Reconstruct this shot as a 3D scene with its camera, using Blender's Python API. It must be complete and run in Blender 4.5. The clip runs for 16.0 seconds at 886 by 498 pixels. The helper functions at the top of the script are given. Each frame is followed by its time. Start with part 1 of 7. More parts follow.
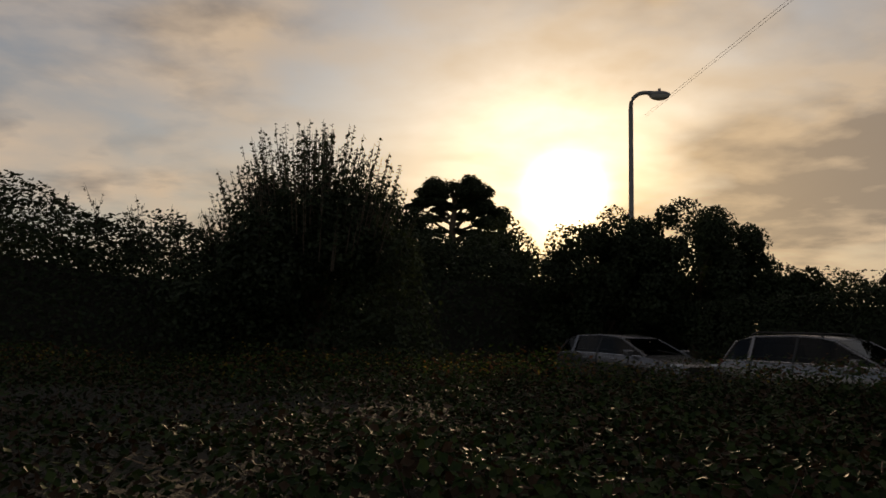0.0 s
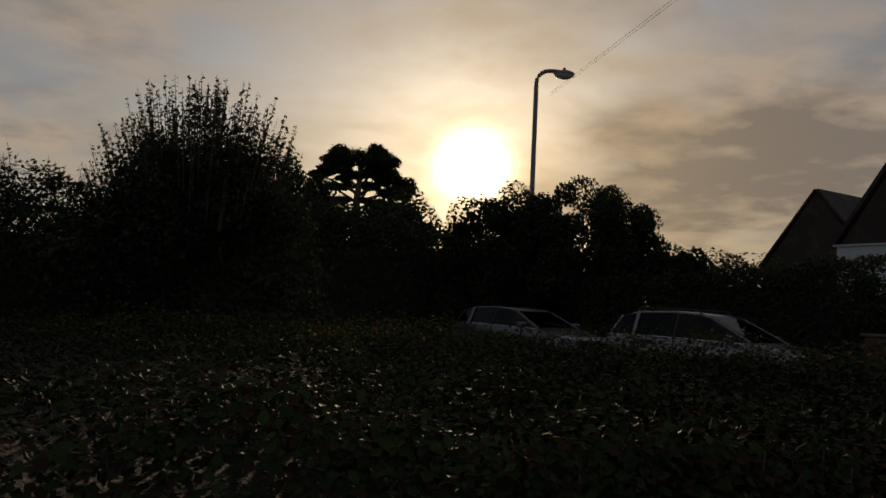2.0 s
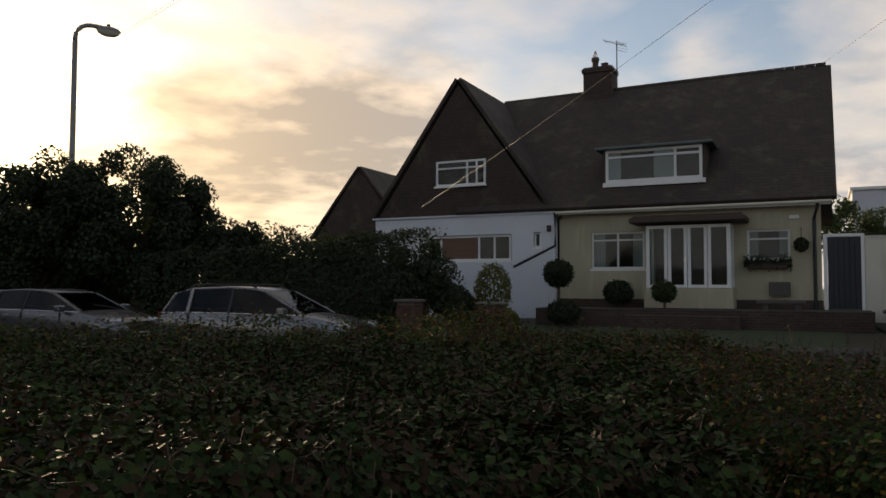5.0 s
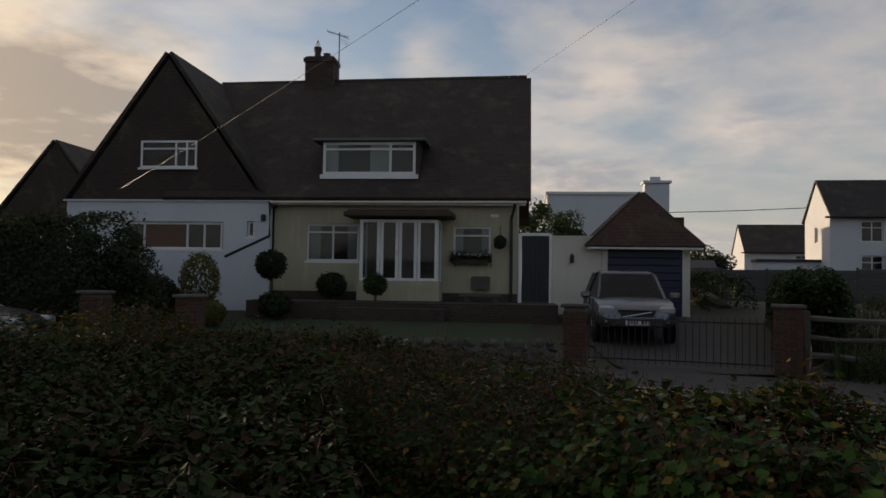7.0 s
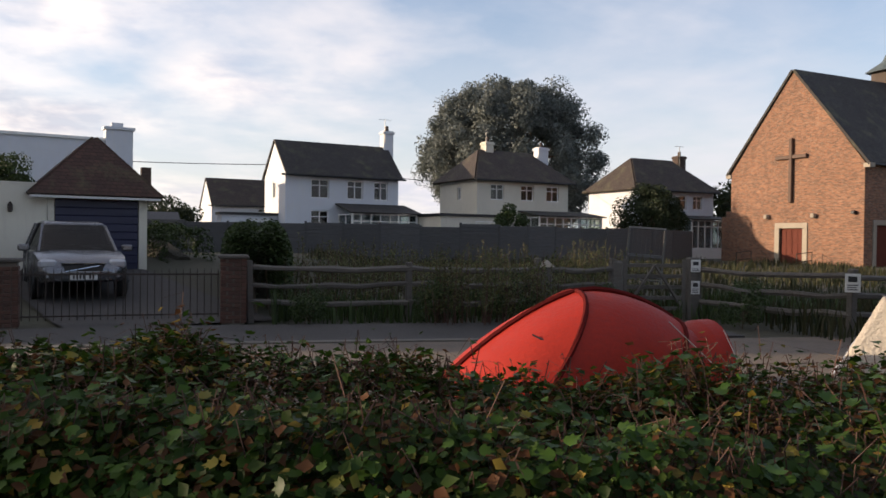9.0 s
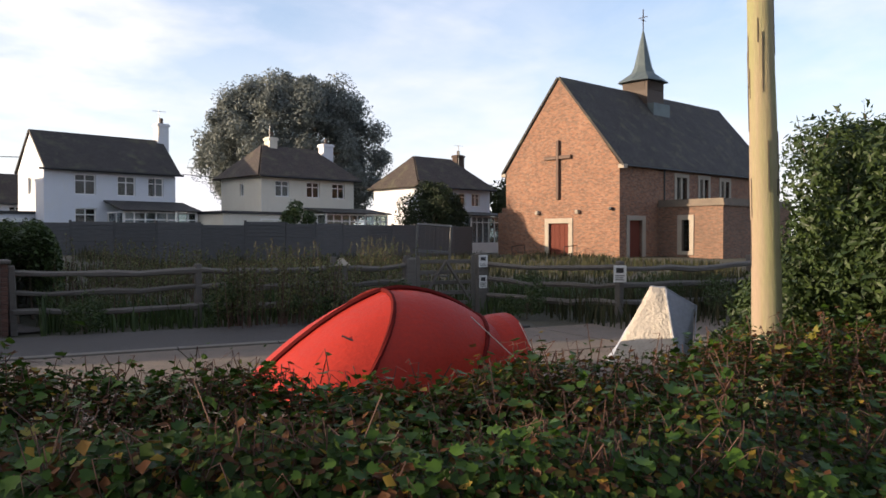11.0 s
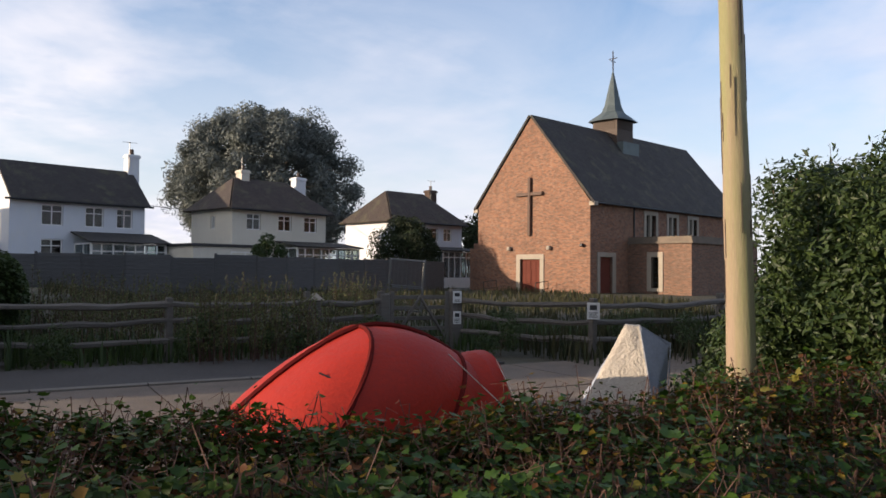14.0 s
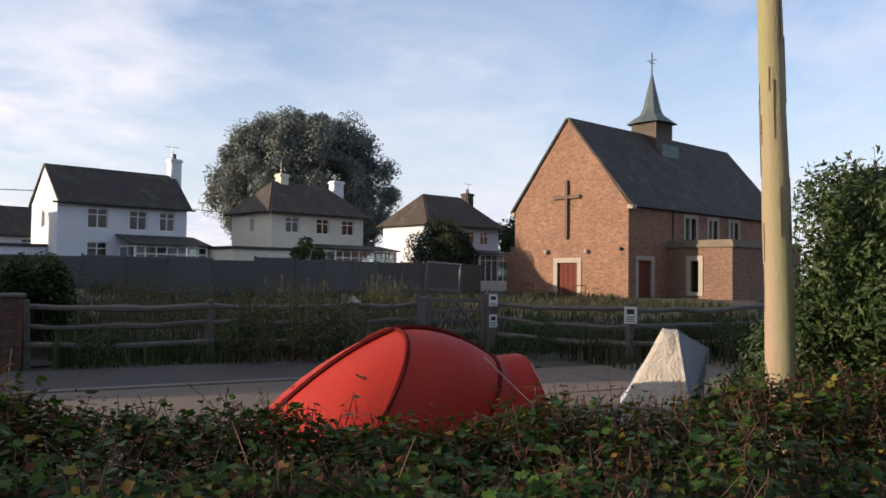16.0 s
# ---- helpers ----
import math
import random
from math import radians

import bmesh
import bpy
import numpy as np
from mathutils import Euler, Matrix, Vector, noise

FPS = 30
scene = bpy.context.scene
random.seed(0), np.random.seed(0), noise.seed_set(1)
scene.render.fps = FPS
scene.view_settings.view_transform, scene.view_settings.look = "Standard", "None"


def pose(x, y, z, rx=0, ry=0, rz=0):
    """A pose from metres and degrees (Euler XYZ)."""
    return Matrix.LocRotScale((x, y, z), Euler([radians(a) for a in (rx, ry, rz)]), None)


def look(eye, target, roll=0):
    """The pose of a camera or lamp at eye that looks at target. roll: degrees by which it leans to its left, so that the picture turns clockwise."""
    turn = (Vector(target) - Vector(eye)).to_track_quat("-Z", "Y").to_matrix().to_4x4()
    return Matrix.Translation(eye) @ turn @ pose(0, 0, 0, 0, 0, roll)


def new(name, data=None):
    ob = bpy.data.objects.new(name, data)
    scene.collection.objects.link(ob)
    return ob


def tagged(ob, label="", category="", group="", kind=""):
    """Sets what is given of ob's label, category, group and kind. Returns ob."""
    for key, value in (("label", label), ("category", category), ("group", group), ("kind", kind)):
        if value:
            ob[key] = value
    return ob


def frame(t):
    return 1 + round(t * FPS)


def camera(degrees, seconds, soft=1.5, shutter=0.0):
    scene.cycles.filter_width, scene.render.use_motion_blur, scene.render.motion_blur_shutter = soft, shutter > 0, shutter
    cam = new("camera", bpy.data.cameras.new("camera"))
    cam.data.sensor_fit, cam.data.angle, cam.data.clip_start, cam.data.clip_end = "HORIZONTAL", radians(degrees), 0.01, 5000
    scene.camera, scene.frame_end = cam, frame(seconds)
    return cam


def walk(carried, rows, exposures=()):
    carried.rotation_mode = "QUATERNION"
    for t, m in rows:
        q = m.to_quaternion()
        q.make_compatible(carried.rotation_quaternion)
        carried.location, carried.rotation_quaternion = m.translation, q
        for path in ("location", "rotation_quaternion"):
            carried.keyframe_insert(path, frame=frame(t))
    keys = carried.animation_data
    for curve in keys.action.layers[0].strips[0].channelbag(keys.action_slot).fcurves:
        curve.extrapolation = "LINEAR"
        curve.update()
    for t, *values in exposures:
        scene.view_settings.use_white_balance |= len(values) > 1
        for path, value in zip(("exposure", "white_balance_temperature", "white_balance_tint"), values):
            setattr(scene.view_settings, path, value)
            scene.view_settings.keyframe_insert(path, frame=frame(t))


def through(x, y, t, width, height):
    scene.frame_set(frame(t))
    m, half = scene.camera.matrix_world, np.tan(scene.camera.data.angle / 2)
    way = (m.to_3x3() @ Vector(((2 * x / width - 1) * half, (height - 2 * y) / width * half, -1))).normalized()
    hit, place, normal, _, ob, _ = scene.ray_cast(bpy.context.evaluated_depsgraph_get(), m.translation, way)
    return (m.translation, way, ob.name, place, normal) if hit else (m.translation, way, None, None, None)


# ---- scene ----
cam = camera(59.74, 16.0, soft=1.6)

PATH = [
    (0.0, -0.445, -0.425, 1.498, 96.12, -1.22, 0.02),
    (0.5, -0.431, -0.453, 1.492, 94.90, -1.40, -1.30),
    (1.0, -0.375, -0.493, 1.475, 95.24, -0.92, -2.62),
    (1.5, -0.326, -0.464, 1.460, 94.09, -1.88, -5.46),
    (2.0, -0.284, -0.401, 1.452, 94.24, -2.74, -7.12),
    (2.5, -0.304, -0.281, 1.432, 94.70, -2.59, -13.35),
    (3.0, -0.358, -0.193, 1.387, 95.28, -1.62, -21.63),
    (3.2, -0.338, -0.193, 1.397, 95.08, -1.62, -23.53),
    (5.5, 0.031, -0.273, 1.603, 93.85, -0.26, -43.01),
    (6.0, 0.239, -0.304, 1.628, 95.33, -0.64, -46.50),
    (6.5, 0.394, -0.294, 1.618, 92.73, -0.83, -49.93),
    (7.0, 0.438, -0.250, 1.603, 92.36, -0.84, -59.07),
    (7.5, 0.394, -0.312, 1.590, 92.71, -0.92, -72.12),
    (8.0, 0.381, -0.486, 1.554, 90.32, -0.45, -83.31),
    (8.5, 0.514, -0.648, 1.580, 90.29, -0.59, -90.43),
    (9.0, 0.629, -0.637, 1.594, 89.32, -0.67, -96.79),
    (9.5, 0.664, -0.468, 1.634, 88.09, 0.74, -105.02),
    (10.0, 0.707, -0.447, 1.625, 87.10, 0.38, -110.47),
    (10.2, 0.707, -0.447, 1.625, 87.50, 0.38, -110.92),
    (12.3, 0.754, -0.329, 1.650, 90.93, -0.79, -114.98),
    (12.5, 0.754, -0.329, 1.650, 91.05, -0.79, -114.86),
    (13.0, 0.760, -0.335, 1.651, 91.26, -0.71, -114.62),
    (13.5, 0.738, -0.333, 1.655, 91.41, -0.28, -115.21),
    (14.0, 0.737, -0.323, 1.660, 91.70, -0.45, -115.00),
    (14.5, 0.719, -0.323, 1.660, 92.13, -0.03, -113.57),
    (15.0, 0.695, -0.313, 1.666, 91.95, -0.07, -113.02),
    (15.5, 0.682, -0.312, 1.667, 91.89, -0.41, -112.33),
    (16.0, 0.678, -0.314, 1.665, 91.90, -0.65, -112.26),
]

EXPOSURES = [(0.0, -0.8, 7700, 12), (0.6, -1.15, 7200, 12), (1.5, -1.35, 7200, 12), (2.2, -1.3, 7200, 12), (2.6, -1.0, 7500, 12), (3.1, -0.62, 7700, 12), (5.3, 0.2, 7000, 10),
             (6.0, -0.12, 6900, 10), (6.6, -0.22, 6900, 10), (7.2, -0.22, 6700, 10), (7.9, 0.2, 6300, 10), (8.5, 0.6, 6300, 12), (9.4, 0.85, 6400, 12), (10.0, 1.18, 6350, 12), (12.3, 0.84, 6150, 12), (16.0, 0.76, 6050, 12)]
walk(cam, [(t, pose(x, y, z, rx, ry, rz)) for t, x, y, z, rx, ry, rz in PATH], EXPOSURES)

# ---- light: a low evening sun in broken cloud ----
SUN_BEARING, SUN_HEIGHT = 8.8, 10.4
sb, sh = radians(SUN_BEARING), radians(SUN_HEIGHT)
SUN_DIR = Vector((math.sin(sb) * math.cos(sh), math.cos(sb) * math.cos(sh), math.sin(sh)))

sun = new("sun", bpy.data.lights.new("sun", "SUN"))
sun.data.energy, sun.data.angle, sun.data.color = 5.0, radians(0.6), (1.0, 0.76, 0.52)
sun.matrix_world = look(SUN_DIR * 100, (0, 0, 0))


class Nodes:
    """Short ways to add nodes to one tree."""

    def __init__(self, tree):
        self.tree = tree
        tree.nodes.clear()

    def add(self, kind, **settings):
        node = self.tree.nodes.new(kind)
        for key, value in settings.items():
            setattr(node, key, value)
        return node

    def link(self, a, b):
        self.tree.links.new(a, b)

    def put(self, socket, value):
        if isinstance(value, bpy.types.NodeSocket):
            self.link(value, socket)
        else:
            socket.default_value = value

    def math(self, op, a, b=0.0, c=0.0, clamp=False):
        node = self.add("ShaderNodeMath", operation=op, use_clamp=clamp)
        for i, v in enumerate((a, b, c)):
            self.put(node.inputs[i], v)
        return node.outputs[0]

    def vmath(self, op, a, b=(0, 0, 0)):
        node = self.add("ShaderNodeVectorMath", operation=op)
        self.put(node.inputs[0], a)
        self.put(node.inputs[1], b)
        return node.outputs["Value" if op == "DOT_PRODUCT" else "Vector"]

    def noise(self, vector, scale, detail=4.0, rough=0.55, distortion=0.0):
        node = self.add("ShaderNodeTexNoise")
        if vector is not None:
            self.link(vector, node.inputs["Vector"])
        node.inputs["Scale"].default_value, node.inputs["Detail"].default_value = scale, detail
        node.inputs["Roughness"].default_value, node.inputs["Distortion"].default_value = rough, distortion
        return node.outputs["Fac"]

    def ramp(self, fac, stops):
        node = self.add("ShaderNodeValToRGB")
        self.link(fac, node.inputs["Fac"])
        r = node.color_ramp
        while len(r.elements) < len(stops):
            r.elements.new(0.5)
        for e, (p, c) in zip(r.elements, stops):
            e.position, e.color = p, (c, c, c, 1) if isinstance(c, (int, float)) else (*c, 1)
        return node.outputs["Color"]

    def mix(self, fac, a, b, blend="MIX"):
        node = self.add("ShaderNodeMix", data_type="RGBA", blend_type=blend)
        self.put(node.inputs[0], fac)
        for i, v in ((6, a), (7, b)):
            self.put(node.inputs[i], (*v, 1) if isinstance(v, tuple) and len(v) == 3 else v)
        return node.outputs[2]


def make_sky():
    world = bpy.data.worlds.new("evening_sky")
    scene.world = world
    world.use_nodes = True
    n = Nodes(world.node_tree)
    direction = n.add("ShaderNodeTexCoord").outputs["Generated"]
    sky = n.add("ShaderNodeTexSky", sky_type="NISHITA", sun_disc=False, sun_elevation=sh, sun_rotation=sb,
                air_density=1.0, dust_density=1.2, ozone_density=3.0)
    split = n.add("ShaderNodeSeparateXYZ")
    n.link(direction, split.inputs[0])
    up = n.math("MAXIMUM", split.outputs[2], 0.0)
    flat = n.add("ShaderNodeCombineXYZ")
    div = n.math("ADD", up, 0.16)
    n.link(n.math("DIVIDE", split.outputs[0], div), flat.inputs[0])
    n.link(n.math("DIVIDE", split.outputs[1], div), flat.inputs[1])
    n.link(n.math("MULTIPLY", up, 1.5), flat.inputs[2])
    shifted = n.vmath("ADD", flat.outputs[0], CLOUD_SHIFT)
    big = n.noise(shifted, 0.75, 5, 0.48, 0.15)
    puff = n.noise(shifted, 2.6, 7, 0.52, 0.15)
    thin = n.noise(n.vmath("ADD", flat.outputs[0], (7.3, 2.2, 0)), 1.1, 7, 0.62, 0.6)
    toward = n.math("MAXIMUM", n.vmath("DOT_PRODUCT", direction, tuple(SUN_DIR)), 0.0)
    near_sun = n.math("POWER", toward, 9.0)
    side = n.math("POWER", toward, 1.8)
    warm = n.math("POWER", toward, 0.75)
    cover = n.math("MULTIPLY_ADD", n.math("SUBTRACT", puff, 0.5), 0.42, big)
    # heaped clouds: a dark bank beside the sun, pale heads low over the land
    for bearing, height, tight, more in BANKS:
        b, e = radians(bearing), radians(height)
        way = (math.sin(b) * math.cos(e), math.cos(b) * math.cos(e), math.sin(e))
        swell = n.math("POWER", n.math("MAXIMUM", n.vmath("DOT_PRODUCT", direction, way), 0.0), tight)
        cover = n.math("MULTIPLY_ADD", swell, more, cover)
        if more > 0.2:
            big = n.math("MULTIPLY_ADD", swell, 0.16, big)
    cloud = n.ramp(cover, [(0.40, 0.0), (0.52, 0.38), (0.66, 0.85)])
    veil = n.ramp(thin, [(0.42, 0.0), (0.75, 0.4)])
    # heads are lit on the side that faces the sun
    lee = n.noise(n.vmath("ADD", shifted, (0.05, 0.10, 0.05)), 2.6, 7, 0.52, 0.15)
    relief = n.math("MULTIPLY", n.math("SUBTRACT", puff, lee), 0.9)
    thick = n.ramp(n.math("SUBTRACT", n.math("MULTIPLY_ADD", n.math("SUBTRACT", puff, 0.5), 0.40, big), relief), [(0.50, 0.0), (0.70, 1.0)])
    base = n.vmath("SCALE", sky.outputs[0])
    base.node.inputs["Scale"].default_value = SKY
    haze = n.ramp(up, [(0.0, 0.88), (0.12, 0.55), (0.38, 0.02)])
    c = n.mix(haze, base, n.mix(near_sun, (0.60, 0.57, 0.55), (0.80, 0.58, 0.34)))
    light = n.mix(near_sun, n.mix(warm, (0.55, 0.53, 0.545), (1.05, 0.88, 0.73)), (0.88, 0.66, 0.42))
    dark = n.mix(near_sun, n.mix(side, (0.48, 0.475, 0.53), (0.33, 0.295, 0.28)), (0.42, 0.33, 0.25))
    body = n.mix(thick, light, dark)
    c = n.mix(veil, c, n.mix(near_sun, (0.50, 0.50, 0.53), (0.72, 0.58, 0.42)))
    c = n.mix(cloud, c, body)
    glow = n.math("MULTIPLY_ADD", n.math("POWER", toward, 40.0), 0.22, n.math("MULTIPLY", n.math("POWER", toward, 260.0), 0.55))
    glow = n.math("MULTIPLY_ADD", n.math("POWER", toward, 6.0), 0.10, glow)
    core = n.math("MULTIPLY", n.math("POWER", toward, 2100.0), 22.0)
    aureole = n.vmath("SCALE", (1.0, 0.66, 0.27))
    n.link(glow, aureole.node.inputs["Scale"])
    disc = n.vmath("SCALE", (1.0, 0.86, 0.6))
    n.link(core, disc.node.inputs["Scale"])
    c = n.vmath("ADD", n.vmath("ADD", c, aureole), disc)
    back = n.add("ShaderNodeBackground")
    n.link(c, back.inputs["Color"])
    out = n.add("ShaderNodeOutputWorld")
    n.link(back.outputs[0], out.inputs["Surface"])


BANKS = [(26.0, 9.0, 300.0, 0.25), (33.0, 11.0, 300.0, 0.28), (40.0, 11.0, 500.0, 0.22), (-25.0, 10.5, 1500.0, 0.14), (-20.5, 9.5, 3000.0, 0.12), (57.0, 16.5, 1800.0, 0.15), (70.0, 15.0, 500.0, 0.12), (79.0, 13.0, 500.0, 0.10), (-20.0, 21.0, 400.0, 0.12)]
CLOUD_SHIFT = (1.7, 4.1, 0.0)
SKY = 0.142
make_sky()


# ---- materials ----
def material(name, a, b=None, rough=0.8, scale=3.0, fine=40.0, bump=0.3, metal=0.0, spread=0.35, spec=0.5, stretch=(1, 1, 1), streak=None, per_object=0.0, per_island=0.0, size=0.02):
    """A surface of two colours mixed by broad stains and fine grain, with a fine relief."""
    m = bpy.data.materials.new(name)
    m.use_nodes = True
    n = Nodes(m.node_tree)
    b = b or tuple(v * 0.7 for v in a)
    place = n.add("ShaderNodeTexCoord").outputs["Object"]
    place = n.vmath("MULTIPLY", place, stretch)
    broad, grain = n.noise(place, scale, 5, 0.6), n.noise(place, fine, 3, 0.6)
    c = n.mix(n.ramp(broad, [(0.5 - spread, 0.0), (0.5 + spread, 1.0)]), a, b)
    c = n.mix(0.5, c, n.ramp(grain, [(0.2, 0.45), (0.8, 1.0)]), "MULTIPLY")
    if streak:
        c = n.mix(n.ramp(n.noise(n.vmath("MULTIPLY", place, (2.5, 2.5, 0.35)), 2.2, 6, 0.65), [(0.52, 0.0), (0.75, 0.75)]), c, streak)
    if per_object:
        c = n.mix(per_object, c, n.ramp(n.add("ShaderNodeObjectInfo").outputs["Random"], [(0.0, 0.25), (1.0, 1.0)]), "MULTIPLY")
    if per_island:
        c = n.mix(per_island, c, n.ramp(n.add("ShaderNodeNewGeometry").outputs["Random Per Island"], [(0.0, 0.2), (1.0, 1.0)]), "MULTIPLY")
    p = n.add("ShaderNodeBsdfPrincipled")
    n.link(c, p.inputs["Base Color"])
    n.link(n.ramp(grain, [(0.2, max(rough - 0.12, 0.03)), (0.8, min(rough + 0.1, 1.0))]), p.inputs["Roughness"])
    p.inputs["Metallic"].default_value = metal
    p.inputs["Specular IOR Level"].default_value = spec
    if bump:
        bn = n.add("ShaderNodeBump")
        bn.inputs["Strength"].default_value, bn.inputs["Distance"].default_value = bump, size
        n.link(n.math("ADD", grain, broad), bn.inputs["Height"])
        n.link(bn.outputs[0], p.inputs["Normal"])
    out = n.add("ShaderNodeOutputMaterial")
    n.link(p.outputs[0], out.inputs[0])
    return m


def leaf_material(name, a, b, rare=None, rough=0.45, through=0.25, brown=None, spec=0.25):
    """Leaves: each leaf has its own shade; light passes through a little."""
    m = bpy.data.materials.new(name)
    m.use_nodes = True
    n = Nodes(m.node_tree)
    r = n.add("ShaderNodeNewGeometry").outputs["Random Per Island"]
    c = n.mix(n.ramp(r, [(0.0, 0.0), (0.85, 1.0)]), a, b)
    if brown:
        c = n.mix(n.ramp(r, [(0.66, 0.0), (0.71, 1.0)]), c, brown)
    if rare:
        c = n.mix(n.ramp(r, [(0.93, 0.0), (0.95, 1.0)]), c, rare)
    place = n.add("ShaderNodeTexCoord").outputs["Object"]
    c = n.mix(0.6, c, n.ramp(n.noise(place, 1.3, 4), [(0.3, 0.45), (0.7, 1.0)]), "MULTIPLY")
    p = n.add("ShaderNodeBsdfPrincipled")
    n.link(c, p.inputs["Base Color"])
    p.inputs["Roughness"].default_value = rough
    p.inputs["Specular IOR Level"].default_value = spec
    t = n.add("ShaderNodeBsdfTranslucent")
    n.link(c, t.inputs[0])
    s = n.add("ShaderNodeMixShader")
    s.inputs[0].default_value = through
    n.link(p.outputs[0], s.inputs[1])
    n.link(t.outputs[0], s.inputs[2])
    out = n.add("ShaderNodeOutputMaterial")
    n.link(s.outputs[0], out.inputs[0])
    return m


def brick_material(name, a, b, mortar, scale=1.0, bump=0.4):
    """Courses of brick 215 x 65 mm with 10 mm joints, on upright walls whose length runs along x or y."""
    m = bpy.data.materials.new(name)
    m.use_nodes = True
    n = Nodes(m.node_tree)
    place = n.add("ShaderNodeTexCoord").outputs["Object"]
    split = n.add("ShaderNodeSeparateXYZ")
    n.link(place, split.inputs[0])
    flat = n.add("ShaderNodeCombineXYZ")
    n.link(n.math("ADD", split.outputs[0], split.outputs[1]), flat.inputs[0])
    n.link(split.outputs[2], flat.inputs[1])
    br = n.add("ShaderNodeTexBrick")
    n.link(flat.outputs[0], br.inputs["Vector"])
    br.inputs["Color1"].default_value, br.inputs["Color2"].default_value, br.inputs["Mortar"].default_value = (*a, 1), (*b, 1), (*mortar, 1)
    br.inputs["Scale"].default_value = scale
    br.inputs["Mortar Size"].default_value = 0.008
    br.inputs["Brick Width"].default_value, br.inputs["Row Height"].default_value = 0.225, 0.075
    c = n.mix(0.55, br.outputs["Color"], n.ramp(n.noise(place, 0.5, 6, 0.65), [(0.3, 0.55), (0.7, 1.0)]), "MULTIPLY")
    c = n.mix(0.6, c, n.ramp(n.noise(n.vmath("MULTIPLY", place, (1, 1, 3.5)), 4.0, 5, 0.75), [(0.38, 0.35), (0.62, 1.0)]), "MULTIPLY")
    p = n.add("ShaderNodeBsdfPrincipled")
    n.link(c, p.inputs["Base Color"])
    p.inputs["Roughness"].default_value = 0.9
    bn = n.add("ShaderNodeBump")
    bn.inputs["Strength"].default_value, bn.inputs["Distance"].default_value = bump, 0.015
    n.link(n.math("SUBTRACT", n.noise(place, 30, 3), br.outputs["Fac"]), bn.inputs["Height"])
    n.link(bn.outputs[0], p.inputs["Normal"])
    out = n.add("ShaderNodeOutputMaterial")
    n.link(p.outputs[0], out.inputs[0])
    return m


def tile_material(name, a, b, rows=0.1, moss=(0.10, 0.10, 0.05)):
    """Roof tiles in courses down the slope, weathered and mossy."""
    m = bpy.data.materials.new(name)
    m.use_nodes = True
    n = Nodes(m.node_tree)
    place = n.add("ShaderNodeTexCoord").outputs["Object"]
    split = n.add("ShaderNodeSeparateXYZ")
    n.link(place, split.inputs[0])
    flat = n.add("ShaderNodeCombineXYZ")
    n.link(n.math("ADD", split.outputs[0], split.outputs[1]), flat.inputs[0])
    n.link(split.outputs[2], flat.inputs[1])
    br = n.add("ShaderNodeTexBrick")
    n.link(flat.outputs[0], br.inputs["Vector"])
    br.inputs["Color1"].default_value, br.inputs["Color2"].default_value = (*a, 1), (*b, 1)
    br.inputs["Mortar"].default_value = (a[0] * 0.3, a[1] * 0.3, a[2] * 0.3, 1)
    br.inputs["Scale"].default_value, br.inputs["Mortar Size"].default_value = 1.0, 0.006
    br.inputs["Brick Width"].default_value, br.inputs["Row Height"].default_value = 0.17, rows
    c = n.mix(0.6, br.outputs["Color"], n.ramp(n.noise(place, 0.7, 6, 0.65), [(0.3, 0.4), (0.7, 1.0)]), "MULTIPLY")
    c = n.mix(n.ramp(n.noise(place, 1.1, 7, 0.7), [(0.52, 0.0), (0.72, 0.6)]), c, moss)
    p = n.add("ShaderNodeBsdfPrincipled")
    n.link(c, p.inputs["Base Color"])
    p.inputs["Roughness"].default_value = 0.85
    bn = n.add("ShaderNodeBump")
    bn.inputs["Strength"].default_value, bn.inputs["Distance"].default_value = 0.5, 0.02
    n.link(n.math("SUBTRACT", n.noise(place, 12, 3), br.outputs["Fac"]), bn.inputs["Height"])
    n.link(bn.outputs[0], p.inputs["Normal"])
    out = n.add("ShaderNodeOutputMaterial")
    n.link(p.outputs[0], out.inputs[0])
    return m


def glass_material(name, tint=(0.75, 0.8, 0.8), gloss=1.0):
    m = bpy.data.materials.new(name)
    m.use_nodes = True
    n = Nodes(m.node_tree)
    clear = n.add("ShaderNodeBsdfTransparent")
    clear.inputs[0].default_value = (*tint, 1)
    shine = n.add("ShaderNodeBsdfGlossy")
    shine.inputs["Roughness"].default_value = 0.03
    f = n.add("ShaderNodeFresnel")
    f.inputs["IOR"].default_value = 1.5
    s = n.add("ShaderNodeMixShader")
    n.link(n.math("MULTIPLY_ADD", f.outputs[0], gloss, 0.015 * gloss, clamp=True), s.inputs[0])
    n.link(clear.outputs[0], s.inputs[1])
    n.link(shine.outputs[0], s.inputs[2])
    out = n.add("ShaderNodeOutputMaterial")
    n.link(s.outputs[0], out.inputs[0])
    return m


